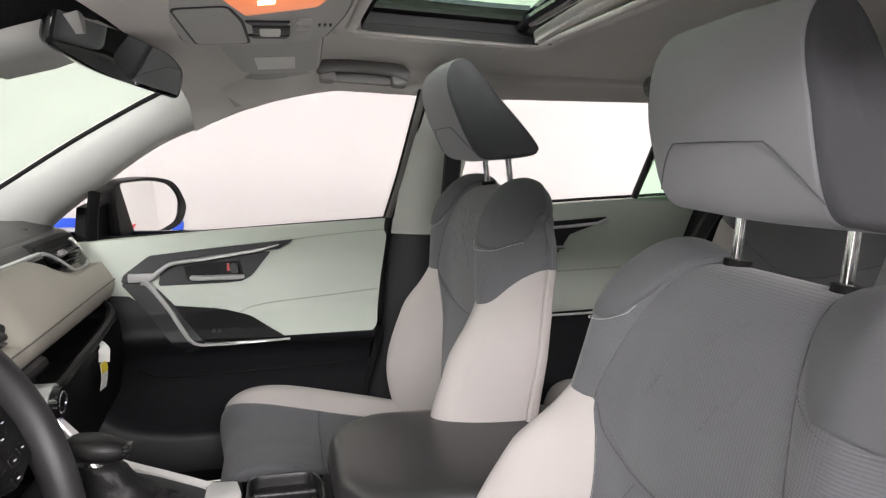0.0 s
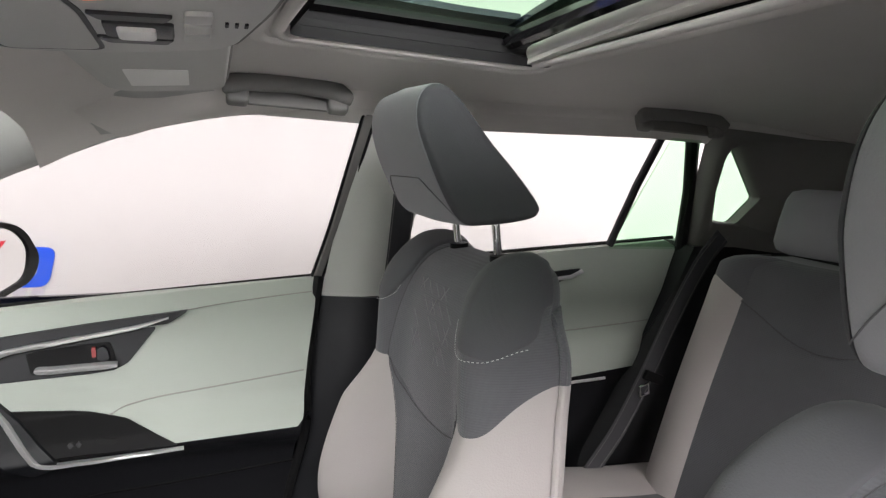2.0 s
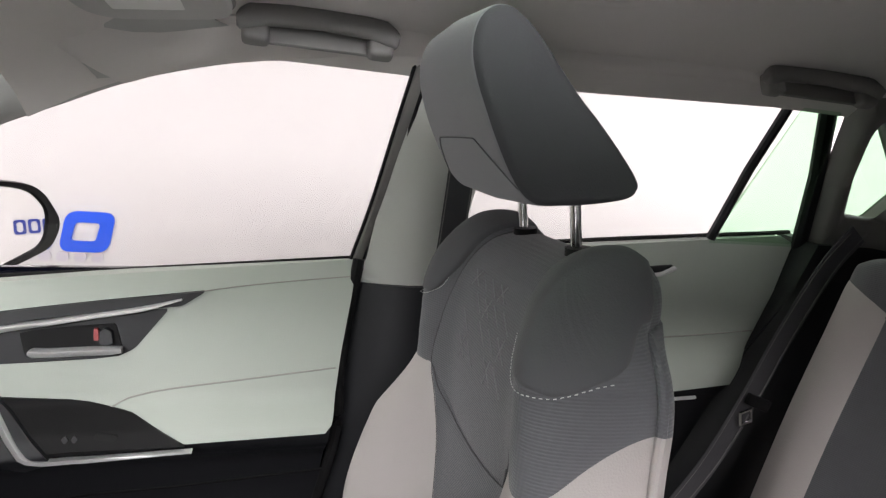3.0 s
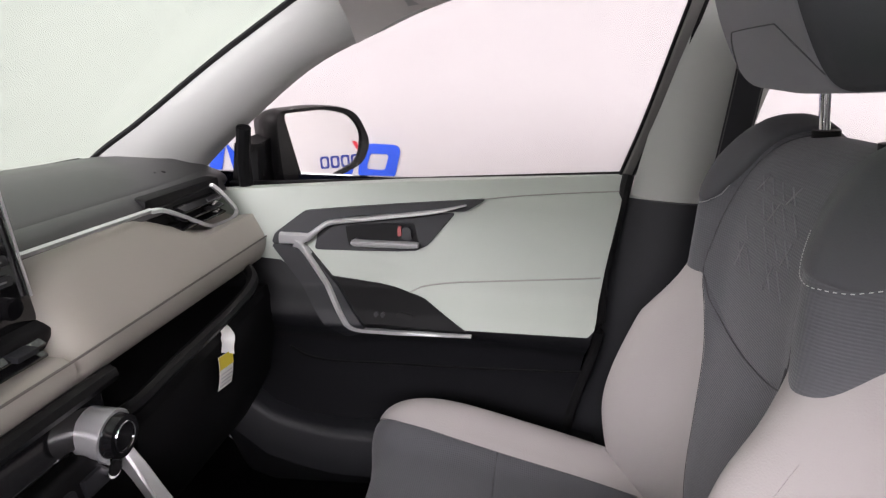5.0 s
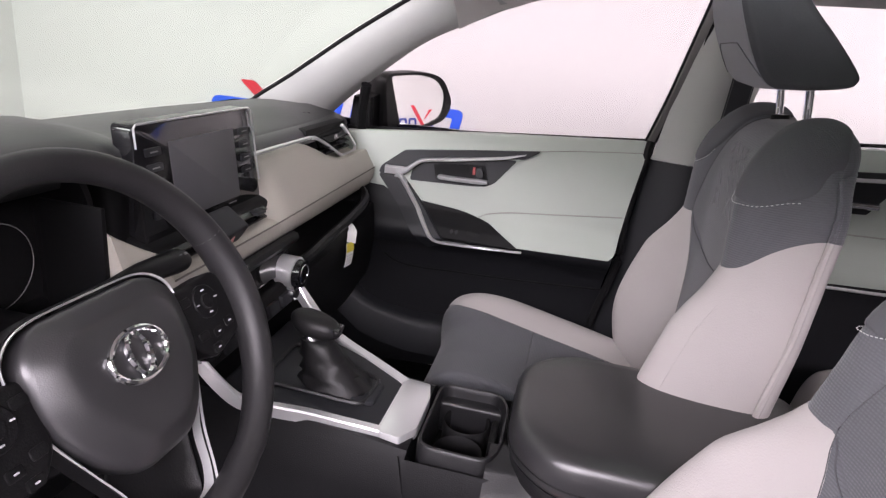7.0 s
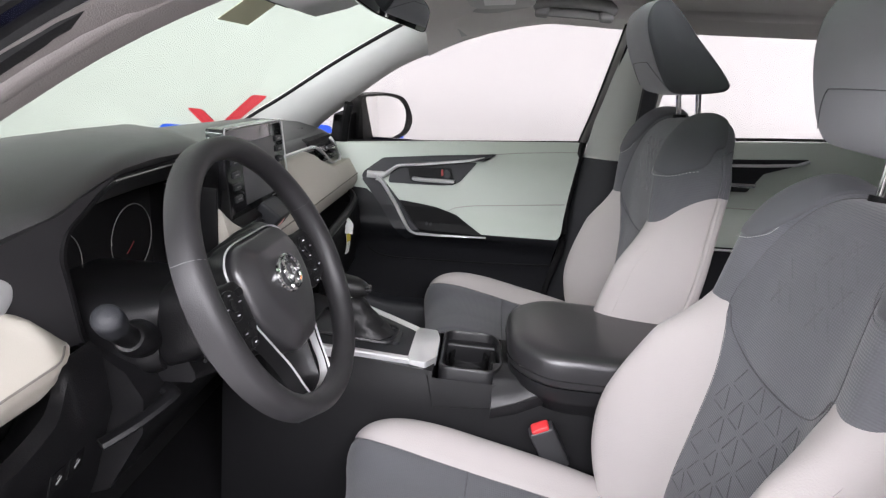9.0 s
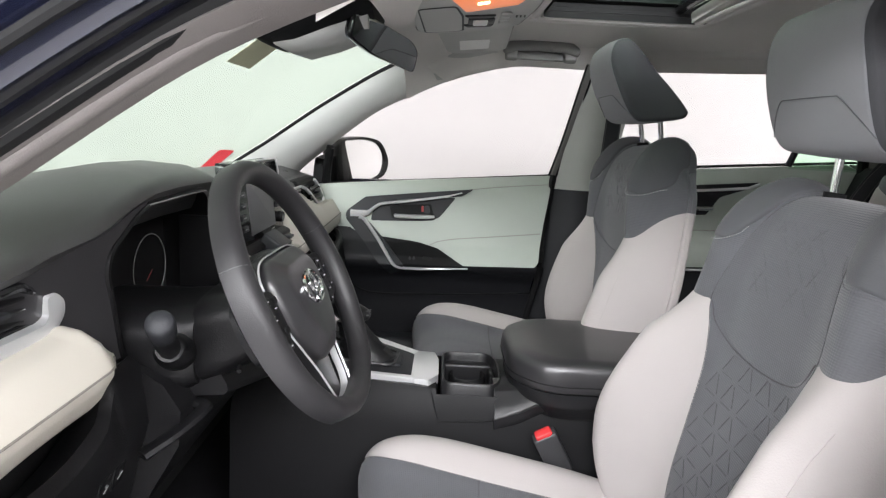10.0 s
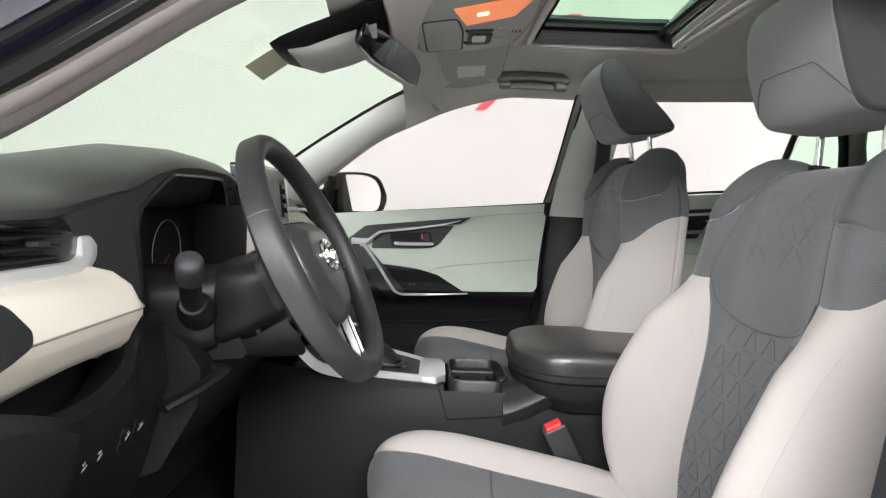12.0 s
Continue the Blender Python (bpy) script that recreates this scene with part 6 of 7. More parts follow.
for s in (-1, 1):
    arm = [(0.085, 0.027), (0.168, 0.030), (0.178, 0.0), (0.170, -0.046), (0.112, -0.060), (0.088, -0.035)]
    sp = part("spoke", wheel_plate([(s * a, b) for a, b in (arm if s > 0 else arm[::-1])], -0.004, 0.03, 0.008, 0.012, 4), BLACK_SOFT, wheel, "black spoke with buttons", 60, W)
    disc = lambda r0, c0, c1: loft([[wp(s * 0.128 + r * math.cos(a), 0.003 + r * math.sin(a), c) for a in spread(0, 2 * math.pi, 28)[:-1]] for r, c in ((r0, c0), (r0, c1 - 0.0012), (r0 * 0.93, c1), (r0 * 0.4, c1 - 0.0006), (r0 * 0.05, c1 - 0.0006))])
    part("thumb_ring", disc(0.0195, -0.008, -0.0015), BLACK_SOFT, sp, "round thumb pad")
    part("thumb_centre", disc(0.0085, -0.006, 0.0008), BLACK_SOFT, sp)
    for a, b in ((0.105, -0.030), (0.128, -0.034), (0.150, -0.030), (0.118, -0.049), (0.100, 0.012)):
        part("button", wheel_plate([(s * a - 0.008, b - 0.005), (s * a + 0.008, b - 0.005), (s * a + 0.008, b + 0.005), (s * a - 0.008, b + 0.005)], -0.003, 0.006, 0.001, 0.003, 2), BLACK_SOFT, sp)
    for a, b in ((0.128, 0.016), (0.128, -0.010), (0.1435, 0.003), (0.1125, 0.003), (0.128, -0.034), (0.150, -0.030), (0.118, -0.049)):
        part("button_mark", wheel_plate([(s * a - 0.002, b - 0.0007), (s * a + 0.002, b - 0.0007), (s * a + 0.002, b + 0.0007), (s * a - 0.002, b + 0.0007)], 0.0002 if a < 0.145 and b > -0.02 else -0.0015, 0.002, 0.0002, 0.0003, 1), WALL_GREY, sp)

# ---- centre console ----
con = thing("centre_console", "black centre console with silver gear surround and cup holders", "centre console", (0.0, 0.04, 0.35))
C = at(con)


def plan(poly, z, depth, edge=0.004, slope=0.0, r=0.01):
    return slab(rounded(poly, r), lambda a, b, d: V(a, b, z + d + slope * (-0.12 - a)), depth, edge)


SLP = 0.10
part("body", loft([[V(x, y, z) for y, z in ((-0.105 - e, 0.33), (-0.09, 0.63), (-0.068, 0.685), (-0.055, 0.692 + h), (0.135, 0.692 + h), (0.15, 0.685), (0.17, 0.63), (0.185 + e, 0.33))] for x, h, e in ((-0.52, 0.04, 0.0), (-0.34, 0.02, 0.0), (-0.108, 0.0, 0.0), (-0.100, -0.085, 0.0), (0.022, -0.085, 0.0), (0.03, -0.01, 0.0), (0.10, 0.0, 0.0), (0.5, -0.02, 0.0))]), CONSOLE_SHADED, con, "black console body", m=C)
def leg(points, widths, m=30):
    """A satin strip whose width follows (t, half width) rows."""
    pts = curve(points, m)
    loops = []
    for k, p in enumerate(pts):
        d = (pts[min(k + 1, len(pts) - 1)] - pts[max(k - 1, 0)]).normalized()
        side = d.cross(V(0, 0, 1)).normalized()
        up = side.cross(d)
        w = lerp_table(widths, k / (len(pts) - 1))
        loops.append([p - side * w - up * 0.016, p + side * w - up * 0.016, p + side * w + up * 0.001, p + side * (w - 0.0025) + up * 0.004, p - side * (w - 0.0025) + up * 0.004, p - side * w + up * 0.001])
    return loft(loops)


part("silver_surround", leg([(-0.43, 0.232, 0.805), (-0.40, 0.228, 0.77), (-0.36, 0.212, 0.738), (-0.31, 0.185, 0.721), (-0.22, 0.140, 0.711), (-0.158, 0.108, 0.704)], [(0, 0.0085), (0.5, 0.0095), (1, 0.011)]), SILVER, con, "satin silver gear surround", 30, C)
part("silver_surround", leg([(-0.442, -0.106, 0.838), (-0.425, -0.102, 0.814), (-0.395, -0.096, 0.775), (-0.362, -0.082, 0.738), (-0.32, -0.060, 0.721), (-0.27, -0.047, 0.714), (-0.22, -0.042, 0.709), (-0.158, -0.036, 0.703)], [(0, 0.004), (0.35, 0.005), (0.6, 0.008), (1, 0.0085)]), SILVER, con, "satin silver gear surround", 30, C)
part("silver_surround", plan([(-0.162, -0.0445), (-0.124, -0.048, 0.004), (-0.104, -0.014, 0.006), (-0.104, 0.074, 0.006), (-0.114, 0.116, 0.005), (-0.160, 0.120)], 0.7065, 0.02, 0.0015), SILVER, con, "broad satin silver end of the gear surround", 30, C)
part("gear_plate", plan([(-0.42, -0.055), (-0.165, -0.034), (-0.150, -0.012), (-0.150, 0.09), (-0.20, 0.13), (-0.42, 0.20)], 0.702, 0.02, 0.003, SLP), TRIM_DARK, con, "black gear plate", m=C)
part("gear_frame", tube([V(x, y, 0.706 + SLP * (-0.12 - x)) for x, y in rounded([(-0.37, -0.015), (-0.20, 0.0), (-0.195, 0.085), (-0.37, 0.12)], 0.02, 4)], 0.004, 6, closed=True), CONSOLE, con, m=C)
part("mode_switch", plan([(-0.225, 0.005), (-0.185, 0.01), (-0.185, 0.075), (-0.225, 0.08)], 0.708, 0.008, 0.003, SLP), TRIM_DARK, con, "dark mode switch plate", m=C)
cup = rounded([(-0.098, -0.055), (0.012, -0.058), (0.03, -0.02), (0.03, 0.10), (0.012, 0.138), (-0.098, 0.135)], 0.025, 4)
cc = Vector((-0.035, 0.04))
part("cup_tray", loft([[V(p[0], p[1], 0.60) for p in cup], [V(p[0], p[1], 0.700) for p in cup], [V(*(cc + (p - cc) * 0.97), 0.7045) for p in cup], [V(*(cc + (p - cc) * 0.92), 0.7045) for p in cup], [V(*(cc + (p - cc) * 0.89), 0.698) for p in cup], [V(*(cc + (p - cc) * 0.86), 0.61) for p in cup]], ring=True), CONSOLE, con, "black cup holder tray", 50, C)
part("tray_floor", slab(cup, lambda a, b, d: V(a, b, 0.622 + d), 0.01), RUBBER, con, "rubber tray floor", m=C)
part("tray_step", bm_data(rbox(0.115, 0.03, 0.06, 0.008, 3, None, (-0.035, 0.118, 0.655))), CONSOLE, con, m=C)
for y in (-0.003, 0.083):
    part("cup_well", loft([[V(-0.038 + r * math.cos(a), y + r * math.sin(a), z) for a in spread(0, 2 * math.pi, 24)[:-1]] for r, z in ((0.041, 0.626), (0.041, 0.668), (0.039, 0.672), (0.037, 0.668), (0.036, 0.629))], cap=False), RUBBER, con, "round cup well", m=C)
part("tray_divider", bm_data(rbox(0.012, 0.06, 0.05, 0.005, 2, None, (0.012, 0.035, 0.672))), BLACK, con, m=C)
arm_o = rounded([(0.035, -0.055, 0.06), (0.10, -0.125, 0.05), (0.48, -0.125, 0.03), (0.48, 0.19, 0.03), (0.10, 0.19, 0.05), (0.035, 0.125, 0.06)], 0.05, 7)
ac = Vector((0.26, 0.035))
rest = part("armrest_lid", loft([[V(*(ac + (p - ac) * s), z) for p in arm_o] for s, z in ((0.975, 0.722), (0.99, 0.726), (0.995, 0.735), (1.0, 0.752), (0.995, 0.766), (0.97, 0.777), (0.92, 0.783), (0.8, 0.786), (0.4, 0.788), (0.05, 0.788))]), LEATHER, con, "black padded armrest lid", 70, C)
part("armrest_seam", tube([V(*(ac + (p - ac) * 0.998), 0.7385) for p in arm_o], 0.0014, 5, closed=True), RUBBER, rest, "sewn seam round the lid")
part("armrest_base", loft([[V(*(ac + (p - ac) * s), z) for p in arm_o] for s, z in ((0.84, 0.66), (0.88, 0.675), (0.93, 0.685), (0.965, 0.697), (0.975, 0.72))]), CONSOLE, con, "black armrest box", 60, C)
FLANK = ((0.012, 0.648, 0.698, -0.064), (0.03, 0.655, 0.701, -0.066), (0.06, 0.668, 0.707, -0.073), (0.09, 0.685, 0.714, -0.084), (0.12, 0.701, 0.720, -0.094), (0.148, 0.716, 0.723, -0.098), (0.17, 0.722, 0.725, -0.100))
part("armrest_flank", loft([[V(x, 0.0, zb - 0.03), V(x, -0.088, zb - 0.03), V(x, -0.0985, zb - 0.001), V(x, -0.0975, zb + 0.004), V(x, -0.095 * 0.55 + yt * 0.45 + 0.004, zb + 0.45 * (zt - zb)), V(x, yt + 0.003, zb + 0.85 * (zt - zb)), V(x, yt + 0.010, zt), V(x, 0.0, zt)] for x, zb, zt, yt in FLANK]), CONSOLE, con, "smooth dark flank below the armrest", 50, C)
part("body_crease", tube([V(-0.118, -0.0705, 0.69), V(-0.10, -0.0925, 0.636), V(0.0, -0.0945, 0.645), V(0.06, -0.0985, 0.666), V(0.148, -0.0995, 0.715)], 0.0015, 5), RUBBER, con, "panel gap", m=C)

gear = thing("gear_lever", "black leather gear lever with gaiter in the console", "gear lever", (-0.29, 0.045, 0.70))
G = at(gear)
part("gaiter", loft([[V(-0.262 + dx + r * 1.25 * math.cos(a) * (1 + 0.13 * math.sin(5 * a + 3 * k)), 0.045 + r * math.sin(a) * (1 + 0.12 * math.cos(4 * a + 2 * k)), z) for a in spread(0, 2 * math.pi, 32)[:-1]] for k, (r, z, dx) in enumerate(((0.050, 0.712, 0.0), (0.048, 0.722, -0.002), (0.040, 0.735, -0.010), (0.038, 0.742, -0.012), (0.031, 0.758, -0.022), (0.029, 0.766, -0.026), (0.024, 0.785, -0.036), (0.022, 0.795, -0.042)))]), GAITER, gear, "creased black leather gaiter", 70, G)
part("collar", tube([V(-0.304, 0.045, 0.790), V(-0.309, 0.045, 0.800)], 0.021, 16), CHROME, gear, "thin chrome ring", m=G)
part("knob", loft([[V(-0.304 + dx + 0.043 * s * math.cos(a) * (1 + 0.12 * math.cos(a)), 0.045 + 0.027 * s * math.sin(a), 0.80 + (z - 0.80) * 0.72 - 0.10 * 0.043 * s * math.cos(a)) for a in spread(0, 2 * math.pi, 28)[:-1]] for s, z, dx in ((0.40, 0.792, 0.008), (0.62, 0.797, 0.004), (0.88, 0.806, 0.0), (1.0, 0.818, -0.002), (0.99, 0.828, -0.004), (0.90, 0.838, -0.006), (0.7, 0.846, -0.008), (0.4, 0.850, -0.010), (0.1, 0.851, -0.010))]), GAITER, gear, "black leather knob", 80, G)
part("knob_button", rbox(0.014, 0.028, 0.014, 0.004, 2, None, (-0.264 + 0.29, 0.0, 0.813 - 0.70)), GLOSS_BLACK, gear, "gloss black lock button")

for m in (pose(0.122, -0.122, 0.612, 14, -28, 0),):
    bk = thing("belt_buckle", "black seat belt buckle with red release button", "seat belt", (0.125, -0.115, 0.60))
    bk.matrix_basis = m
    part("housing", rbox(0.048, 0.027, 0.105, 0.007, 3, None, (0, 0, -0.017)), BUCKLE, bk)
    part("release_button", rbox(0.034, 0.0225, 0.017, 0.005, 3, None, (0, 0, 0.0335)), RED, bk, "red release button")
    part("stalk", rbox(0.03, 0.012, 0.14, 0.004, 2, None, (0, 0, -0.12)), BLACK, bk)

# ---- roof fittings ----
oh = thing("overhead_console", "pale grey overhead console with lit map lamps", "overhead console", (-0.09, -0.03, 1.45))
O = at(oh)
oo = rounded([(-0.215, -0.20, 0.04), (0.045, -0.22, 0.04), (0.050, 0.0, 0.05), (0.022, 0.150, 0.03), (-0.10, 0.190, 0.06), (-0.19, 0.185, 0.03)], 0.03, 5)
oc = Vector((-0.08, 0.0))


def oz(x, y=0.0):
    return 1.447 + 0.08 * (x + 0.04) - 0.08 * y


part("body", loft([[V(*(oc + (p - oc) * s), oz(*(oc + (p - oc) * s)) + dz) for p in oo] for s, dz in ((1.05, 0.06), (1.03, 0.03), (1.012, 0.016), (1.0, 0.007), (0.985, 0.002), (0.96, 0.0), (0.4, 0.0), (0.02, 0.0))]), TRIM_GREY, oh, "pale grey console body", 50, O)


def under(poly, dz, depth=0.004, edge=0.001, r=0.005):
    return slab(rounded(poly, r), lambda a, b, d: V(a, b, oz(a, b) - dz - d), depth, edge)


# Dark tube painted in as the shadow where console meets lining.
part("edge_shadow", tube([V(p[0], p[1], oz(p[0], p[1]) + 0.006) for p in [oc + (q - oc) * 1.004 for q in oo]], 0.003, 6, closed=True), TRIM_SHADE, oh, "dark line drawn as the shadow round the console", m=O)
part("map_lamp", under([(-0.120, -0.074), (0.030, -0.130), (0.030, -0.112), (0.004, -0.034), (-0.090, 0.010)], 0.003, 0.004, 0.001), ORANGE_LENS, oh, "warm lit map lamp lens", m=O)
part("map_lamp_bulb", under([(-0.072, -0.055), (-0.050, -0.062), (-0.050, -0.050), (-0.072, -0.043)], 0.005, 0.002, 0.0005, 0.003), LAMP_CORE, oh, m=O)
part("glasses_lid", under([(-0.182, -0.005), (-0.112, -0.02), (-0.098, 0.045), (-0.094, 0.160), (-0.172, 0.168)], 0.002, 0.004, 0.002, 0.012), TRIM_GREY, oh, "pale grey spectacle holder lid", m=O)
part("lid_gap", under([(-0.185, -0.009), (-0.110, -0.025), (-0.094, 0.043), (-0.090, 0.164), (-0.175, 0.172)], 0.001, 0.002, 0.0, 0.014), TRIM_DARK, oh, "dark gap round the lid", m=O)
for y in (0.047, 0.118):
    part("switch_bar", under([(-0.093, y - 0.008), (-0.030, y - 0.008), (-0.036, y + 0.008), (-0.085, y + 0.008)], 0.003, 0.004, 0.001, 0.003), TRIM_DARK, oh, "dark lamp switch bar", m=O)
part("white_switch", under([(-0.074, 0.070), (-0.044, 0.070), (-0.044, 0.100), (-0.074, 0.100)], 0.007, 0.006, 0.002), PAPER, oh, "pale roof switch", m=O)
part("switch_surround", under([(-0.084, 0.062), (-0.030, 0.062), (-0.030, 0.106), (-0.084, 0.106)], 0.003, 0.003, 0.001), TRIM_DARK, oh, m=O)
for k in range(3):
    part("switch", under([(-0.022, 0.022 + 0.030 * k), (0.000, 0.020 + 0.030 * k), (0.000, 0.044 + 0.030 * k), (-0.022, 0.046 + 0.030 * k)], 0.005, 0.004, 0.001), TRIM_GREY, oh, m=O)
    part("microphone_hole", under([(0.010 + 0.008 * k, 0.05), (0.013 + 0.008 * k, 0.05), (0.013 + 0.008 * k, 0.060), (0.010 + 0.008 * k, 0.060)], 0.002, 0.003, 0, 0.001), TRIM_DARK, oh, m=O)

vis = thing("sun_visor", "pale grey folded sun visor with white label", "sun visor", (-0.08, 0.35, 1.44))
S2 = at(vis)
vo = rounded([(-0.165, 0.19, 0.02), (0.026, 0.18, 0.02), (0.034, 0.490, 0.03), (-0.120, 0.51, 0.05)], 0.02, 5)
vc = Vector((-0.06, 0.33))


def vz(x, y):
    return 1.446 + 0.10 * (x + 0.055) - 0.12 * (y - 0.413)


def vis_at(p, s, dz):
    q = vc + (p - vc) * s
    return V(q.x, q.y, vz(q.x, q.y) + dz)


part("panel", loft([[vis_at(p, s, dz) for p in vo] for s, dz in ((0.95, 0.016), (0.985, 0.012), (1.0, 0.004), (1.0, -0.004), (0.985, -0.009), (0.95, -0.0105), (0.3, -0.0105))]), TRIM_GREY, vis, "pale grey visor", 50, S2)
# Dark outline that stands for shade at the visor's edge.
part("edge_shadow", tube([vis_at(p, 1.003, 0.002) for p in vo], 0.0035, 6, closed=True), TRIM_SHADE, vis, "dark line drawn as the shadow round the visor", m=S2)
part("label", slab(rounded([(-0.095, 0.368), (-0.018, 0.368), (-0.016, 0.452), (-0.090, 0.458)], 0.003), lambda a, b, d: V(a, b, vz(a, b) - 0.0112 - d), 0.001), PAPER, vis, "white warning label", m=S2)
part("hinge", tube([V(-0.165, 0.17, 1.445), V(-0.14, 0.158, 1.443), V(-0.11, 0.16, 1.444)], 0.007, 8), TRIM_GREY, vis, m=S2)


def grab_handle(x0, x1, y, z, label, mat=None):
    mat = mat or TRIM_MID
    h = thing("grab_handle", label, "grab handle", ((x0 + x1) / 2, y, z), "grab handles")
    dx = (x1 - x0) / 2
    lean = Euler((radians(-24), 0, 0)).to_matrix().to_4x4()
    part("bar", loft([[lean @ V(x, 0.012 * math.cos(a) - 0.010, z + w * math.sin(a)) for a in spread(0, 2 * math.pi, 16)[:-1]] for x, z, w in ((-dx - 0.012, -0.008, 0.006), (-dx - 0.008, -0.006, 0.014), (-dx + 0.004, 0.000, 0.019), (-dx + 0.03, 0.006, 0.0165), (0, 0.0095, 0.016), (dx - 0.03, 0.006, 0.0165), (dx - 0.004, 0.000, 0.019), (dx + 0.008, -0.006, 0.014), (dx + 0.012, -0.008, 0.006))]), mat, h, "grey curved bar", 60)
    part("base_plate", moved(bm_data(rbox(2 * dx + 0.004, 0.008, 0.034, 0.003, 2, None, (0, 0.010, -0.008))), lean), mat, h, "grey backing plate")
    for s in (-1, 1):
        part("mount", moved(bm_data(rbox(0.036, 0.026, 0.034, 0.009, 3, None, (s * (dx - 0.012), 0.002, -0.014))), lean), mat, h, "grey mount")
    return h


grab_handle(0.045, 0.235, 0.566, 1.452, "grey folding grab handle over the front passenger window")
grab_handle(0.89, 1.12, 0.572, 1.478, "pale grey folding grab handle over the rear window", TRIM_SHADE)

rvm = thing("rear_view_mirror", "black rear-view mirror on the windscreen", "mirror", (-0.25, 0.02, 1.36))
R2 = Matrix.Identity(4)
a0, a1 = V(-0.300, -0.090, 1.390), V(-0.190, 0.122, 1.363)
along = (a1 - a0).normalized()
rnorm = V(along.y, -along.x, -0.18).normalized()
rup = along.cross(rnorm) * -1
if rup.z < 0:
    rup = -rup
rc = (a0 + a1) / 2
half = (a1 - a0).length / 2
ro = rounded([(-half, -0.020, 0.015), (-half * 0.3, -0.034, 0.03), (half, -0.033, 0.012), (half, 0.010, 0.015), (half * 0.7, 0.026, 0.02), (-half, 0.030, 0.012)], 0.02, 5)


def rp(p, s, d):
    return rc + along * p[0] * s + rup * p[1] * s + rnorm * d - rvm.location


part("housing", loft([[rp(p, s, d) for p in ro] for s, d in ((0.45, -0.034), (0.8, -0.026), (0.96, -0.012), (1.0, 0.0), (0.985, 0.005), (0.955, 0.006), (0.945, 0.004))]), GLOSS_BLACK, rvm, "black mirror housing", 50)
part("mirror_glass", loft([[rp(p, 0.95, 0.0035) for p in ro], [rp(p, 0.95, 0.0055) for p in ro]]), MIRROR, rvm, "silvered glass")
part("stem", tube([V(-0.27, 0.01, 1.37) - rvm.location, V(-0.30, 0.0, 1.40) - rvm.location, V(-0.33, -0.01, 1.42) - rvm.location], 0.012, 10), BLACK, rvm, "black stem")
cov = thing("sensor_cover", "black camera housing behind the mirror on the windscreen", "camera housing", (-0.35, 0.0, 1.40))
part("cover", loft([[V(x, y * w, z) - cov.location for y, z in ((-0.11, z0), (-0.09, z0 - h * 0.7), (-0.04, z0 - h), (0.06, z0 - h), (0.11, z0 - h * 0.7), (0.13, z0), (0.10, z0 + 0.01), (-0.08, z0 + 0.01))] for x, z0, h, w in ((-0.475, 1.362, 0.004, 0.75), (-0.45, 1.372, 0.022, 0.9), (-0.40, 1.392, 0.034, 1.0), (-0.33, 1.42, 0.04, 1.0), (-0.26, 1.445, 0.036, 1.05))]), BLACK, cov, "black upper cover", 50)
part("lower_cover", loft([[V(x, y, z) - cov.location for y, z in ((-0.08, z0), (-0.06, z0 - h), (0.07, z0 - h), (0.09, z0))] for x, z0, h in ((-0.44, 1.352, 0.002), (-0.40, 1.36, 0.02), (-0.34, 1.385, 0.026), (-0.27, 1.41, 0.02))]), TRIM_GREY, cov, "grey lower cover", 50)
stk = part("windscreen_sticker", sheet(lambda u, v: V(-0.497 + 0.05 * (v - 0.5) + 0.006, -0.10 + 0.13 * u + 0.05 * v, 1.312 + 0.045 * u * 0.0 + 0.055 * v), 3, 3, 0.0006), STICKER, None, "square yellowish film sticker on the windscreen")
tagged(stk, "", "sticker")

# ---- rear of the cabin ----
rdoor = thing("rear_passenger_door", "closed rear car door with pale vinyl trim", "car door", (0.85, 0.8, 0.35))
RD = at(rdoor)
rup_o = rounded([(0.50, 1.117, 0.01), (1.245, 1.181, 0.03), (1.290, 1.13, 0.05), (1.20, 1.0, 0.05), (1.10, 0.835, 0.02), (0.5, 0.80, 0.02)], 0.02)


def rdoor_lay(a, b, d):
    return V(a, lerp_table([(0.3, 0.79), (0.80, 0.77), (0.83, 0.755), (0.88, 0.755), (0.93, 0.775), (1.05, 0.785), (1.12, 0.80), (1.2, 0.815)], b) - d, b)


part("upper_panel", grid_panel([tuple(p) for p in rup_o], rdoor_lay, 0.02, 0.004, 0.03), VINYL, rdoor, "pale grey-green padded vinyl", m=RD)
part("lower_panel", grid_panel([(0.47, 0.36), (0.45, 0.86), (1.16, 0.90), (1.0, 0.36)], rdoor_lay, 0.03, -0.002, 0.05), TRIM_DOOR, rdoor, "black moulded plastic", m=RD)
rpl = lambda poly, lift, depth=0.012, edge=0.003: slab(rounded(poly, 0.006), lambda a, b, d: V(a, rdoor_lay(a, b, 0).y - lift - d, b), depth, edge)
part("bezel", rpl([(0.58, 1.03), (0.60, 1.075), (0.93, 1.105), (0.90, 1.085), (0.80, 1.05), (0.76, 0.99), (0.66, 0.985)], 0.010), TRIM_DARK, rdoor, "dark spear-shaped bezel", m=RD)
part("silver_line", tube([V(x, rdoor_lay(x, z, 0).y - 0.02, z) for x, z in ((0.60, 1.05), (0.66, 1.064), (0.80, 1.076), (0.89, 1.086), (0.925, 1.10))], 0.005, 6), SILVER, rdoor, "satin silver line", m=RD)
part("inner_handle", tube([V(x, rdoor_lay(x, z, 0).y - 0.03, z) for x, z in ((0.665, 1.01), (0.70, 1.012), (0.77, 1.015))], 0.008, 8), CHROME, rdoor, "chrome pull handle", m=RD)
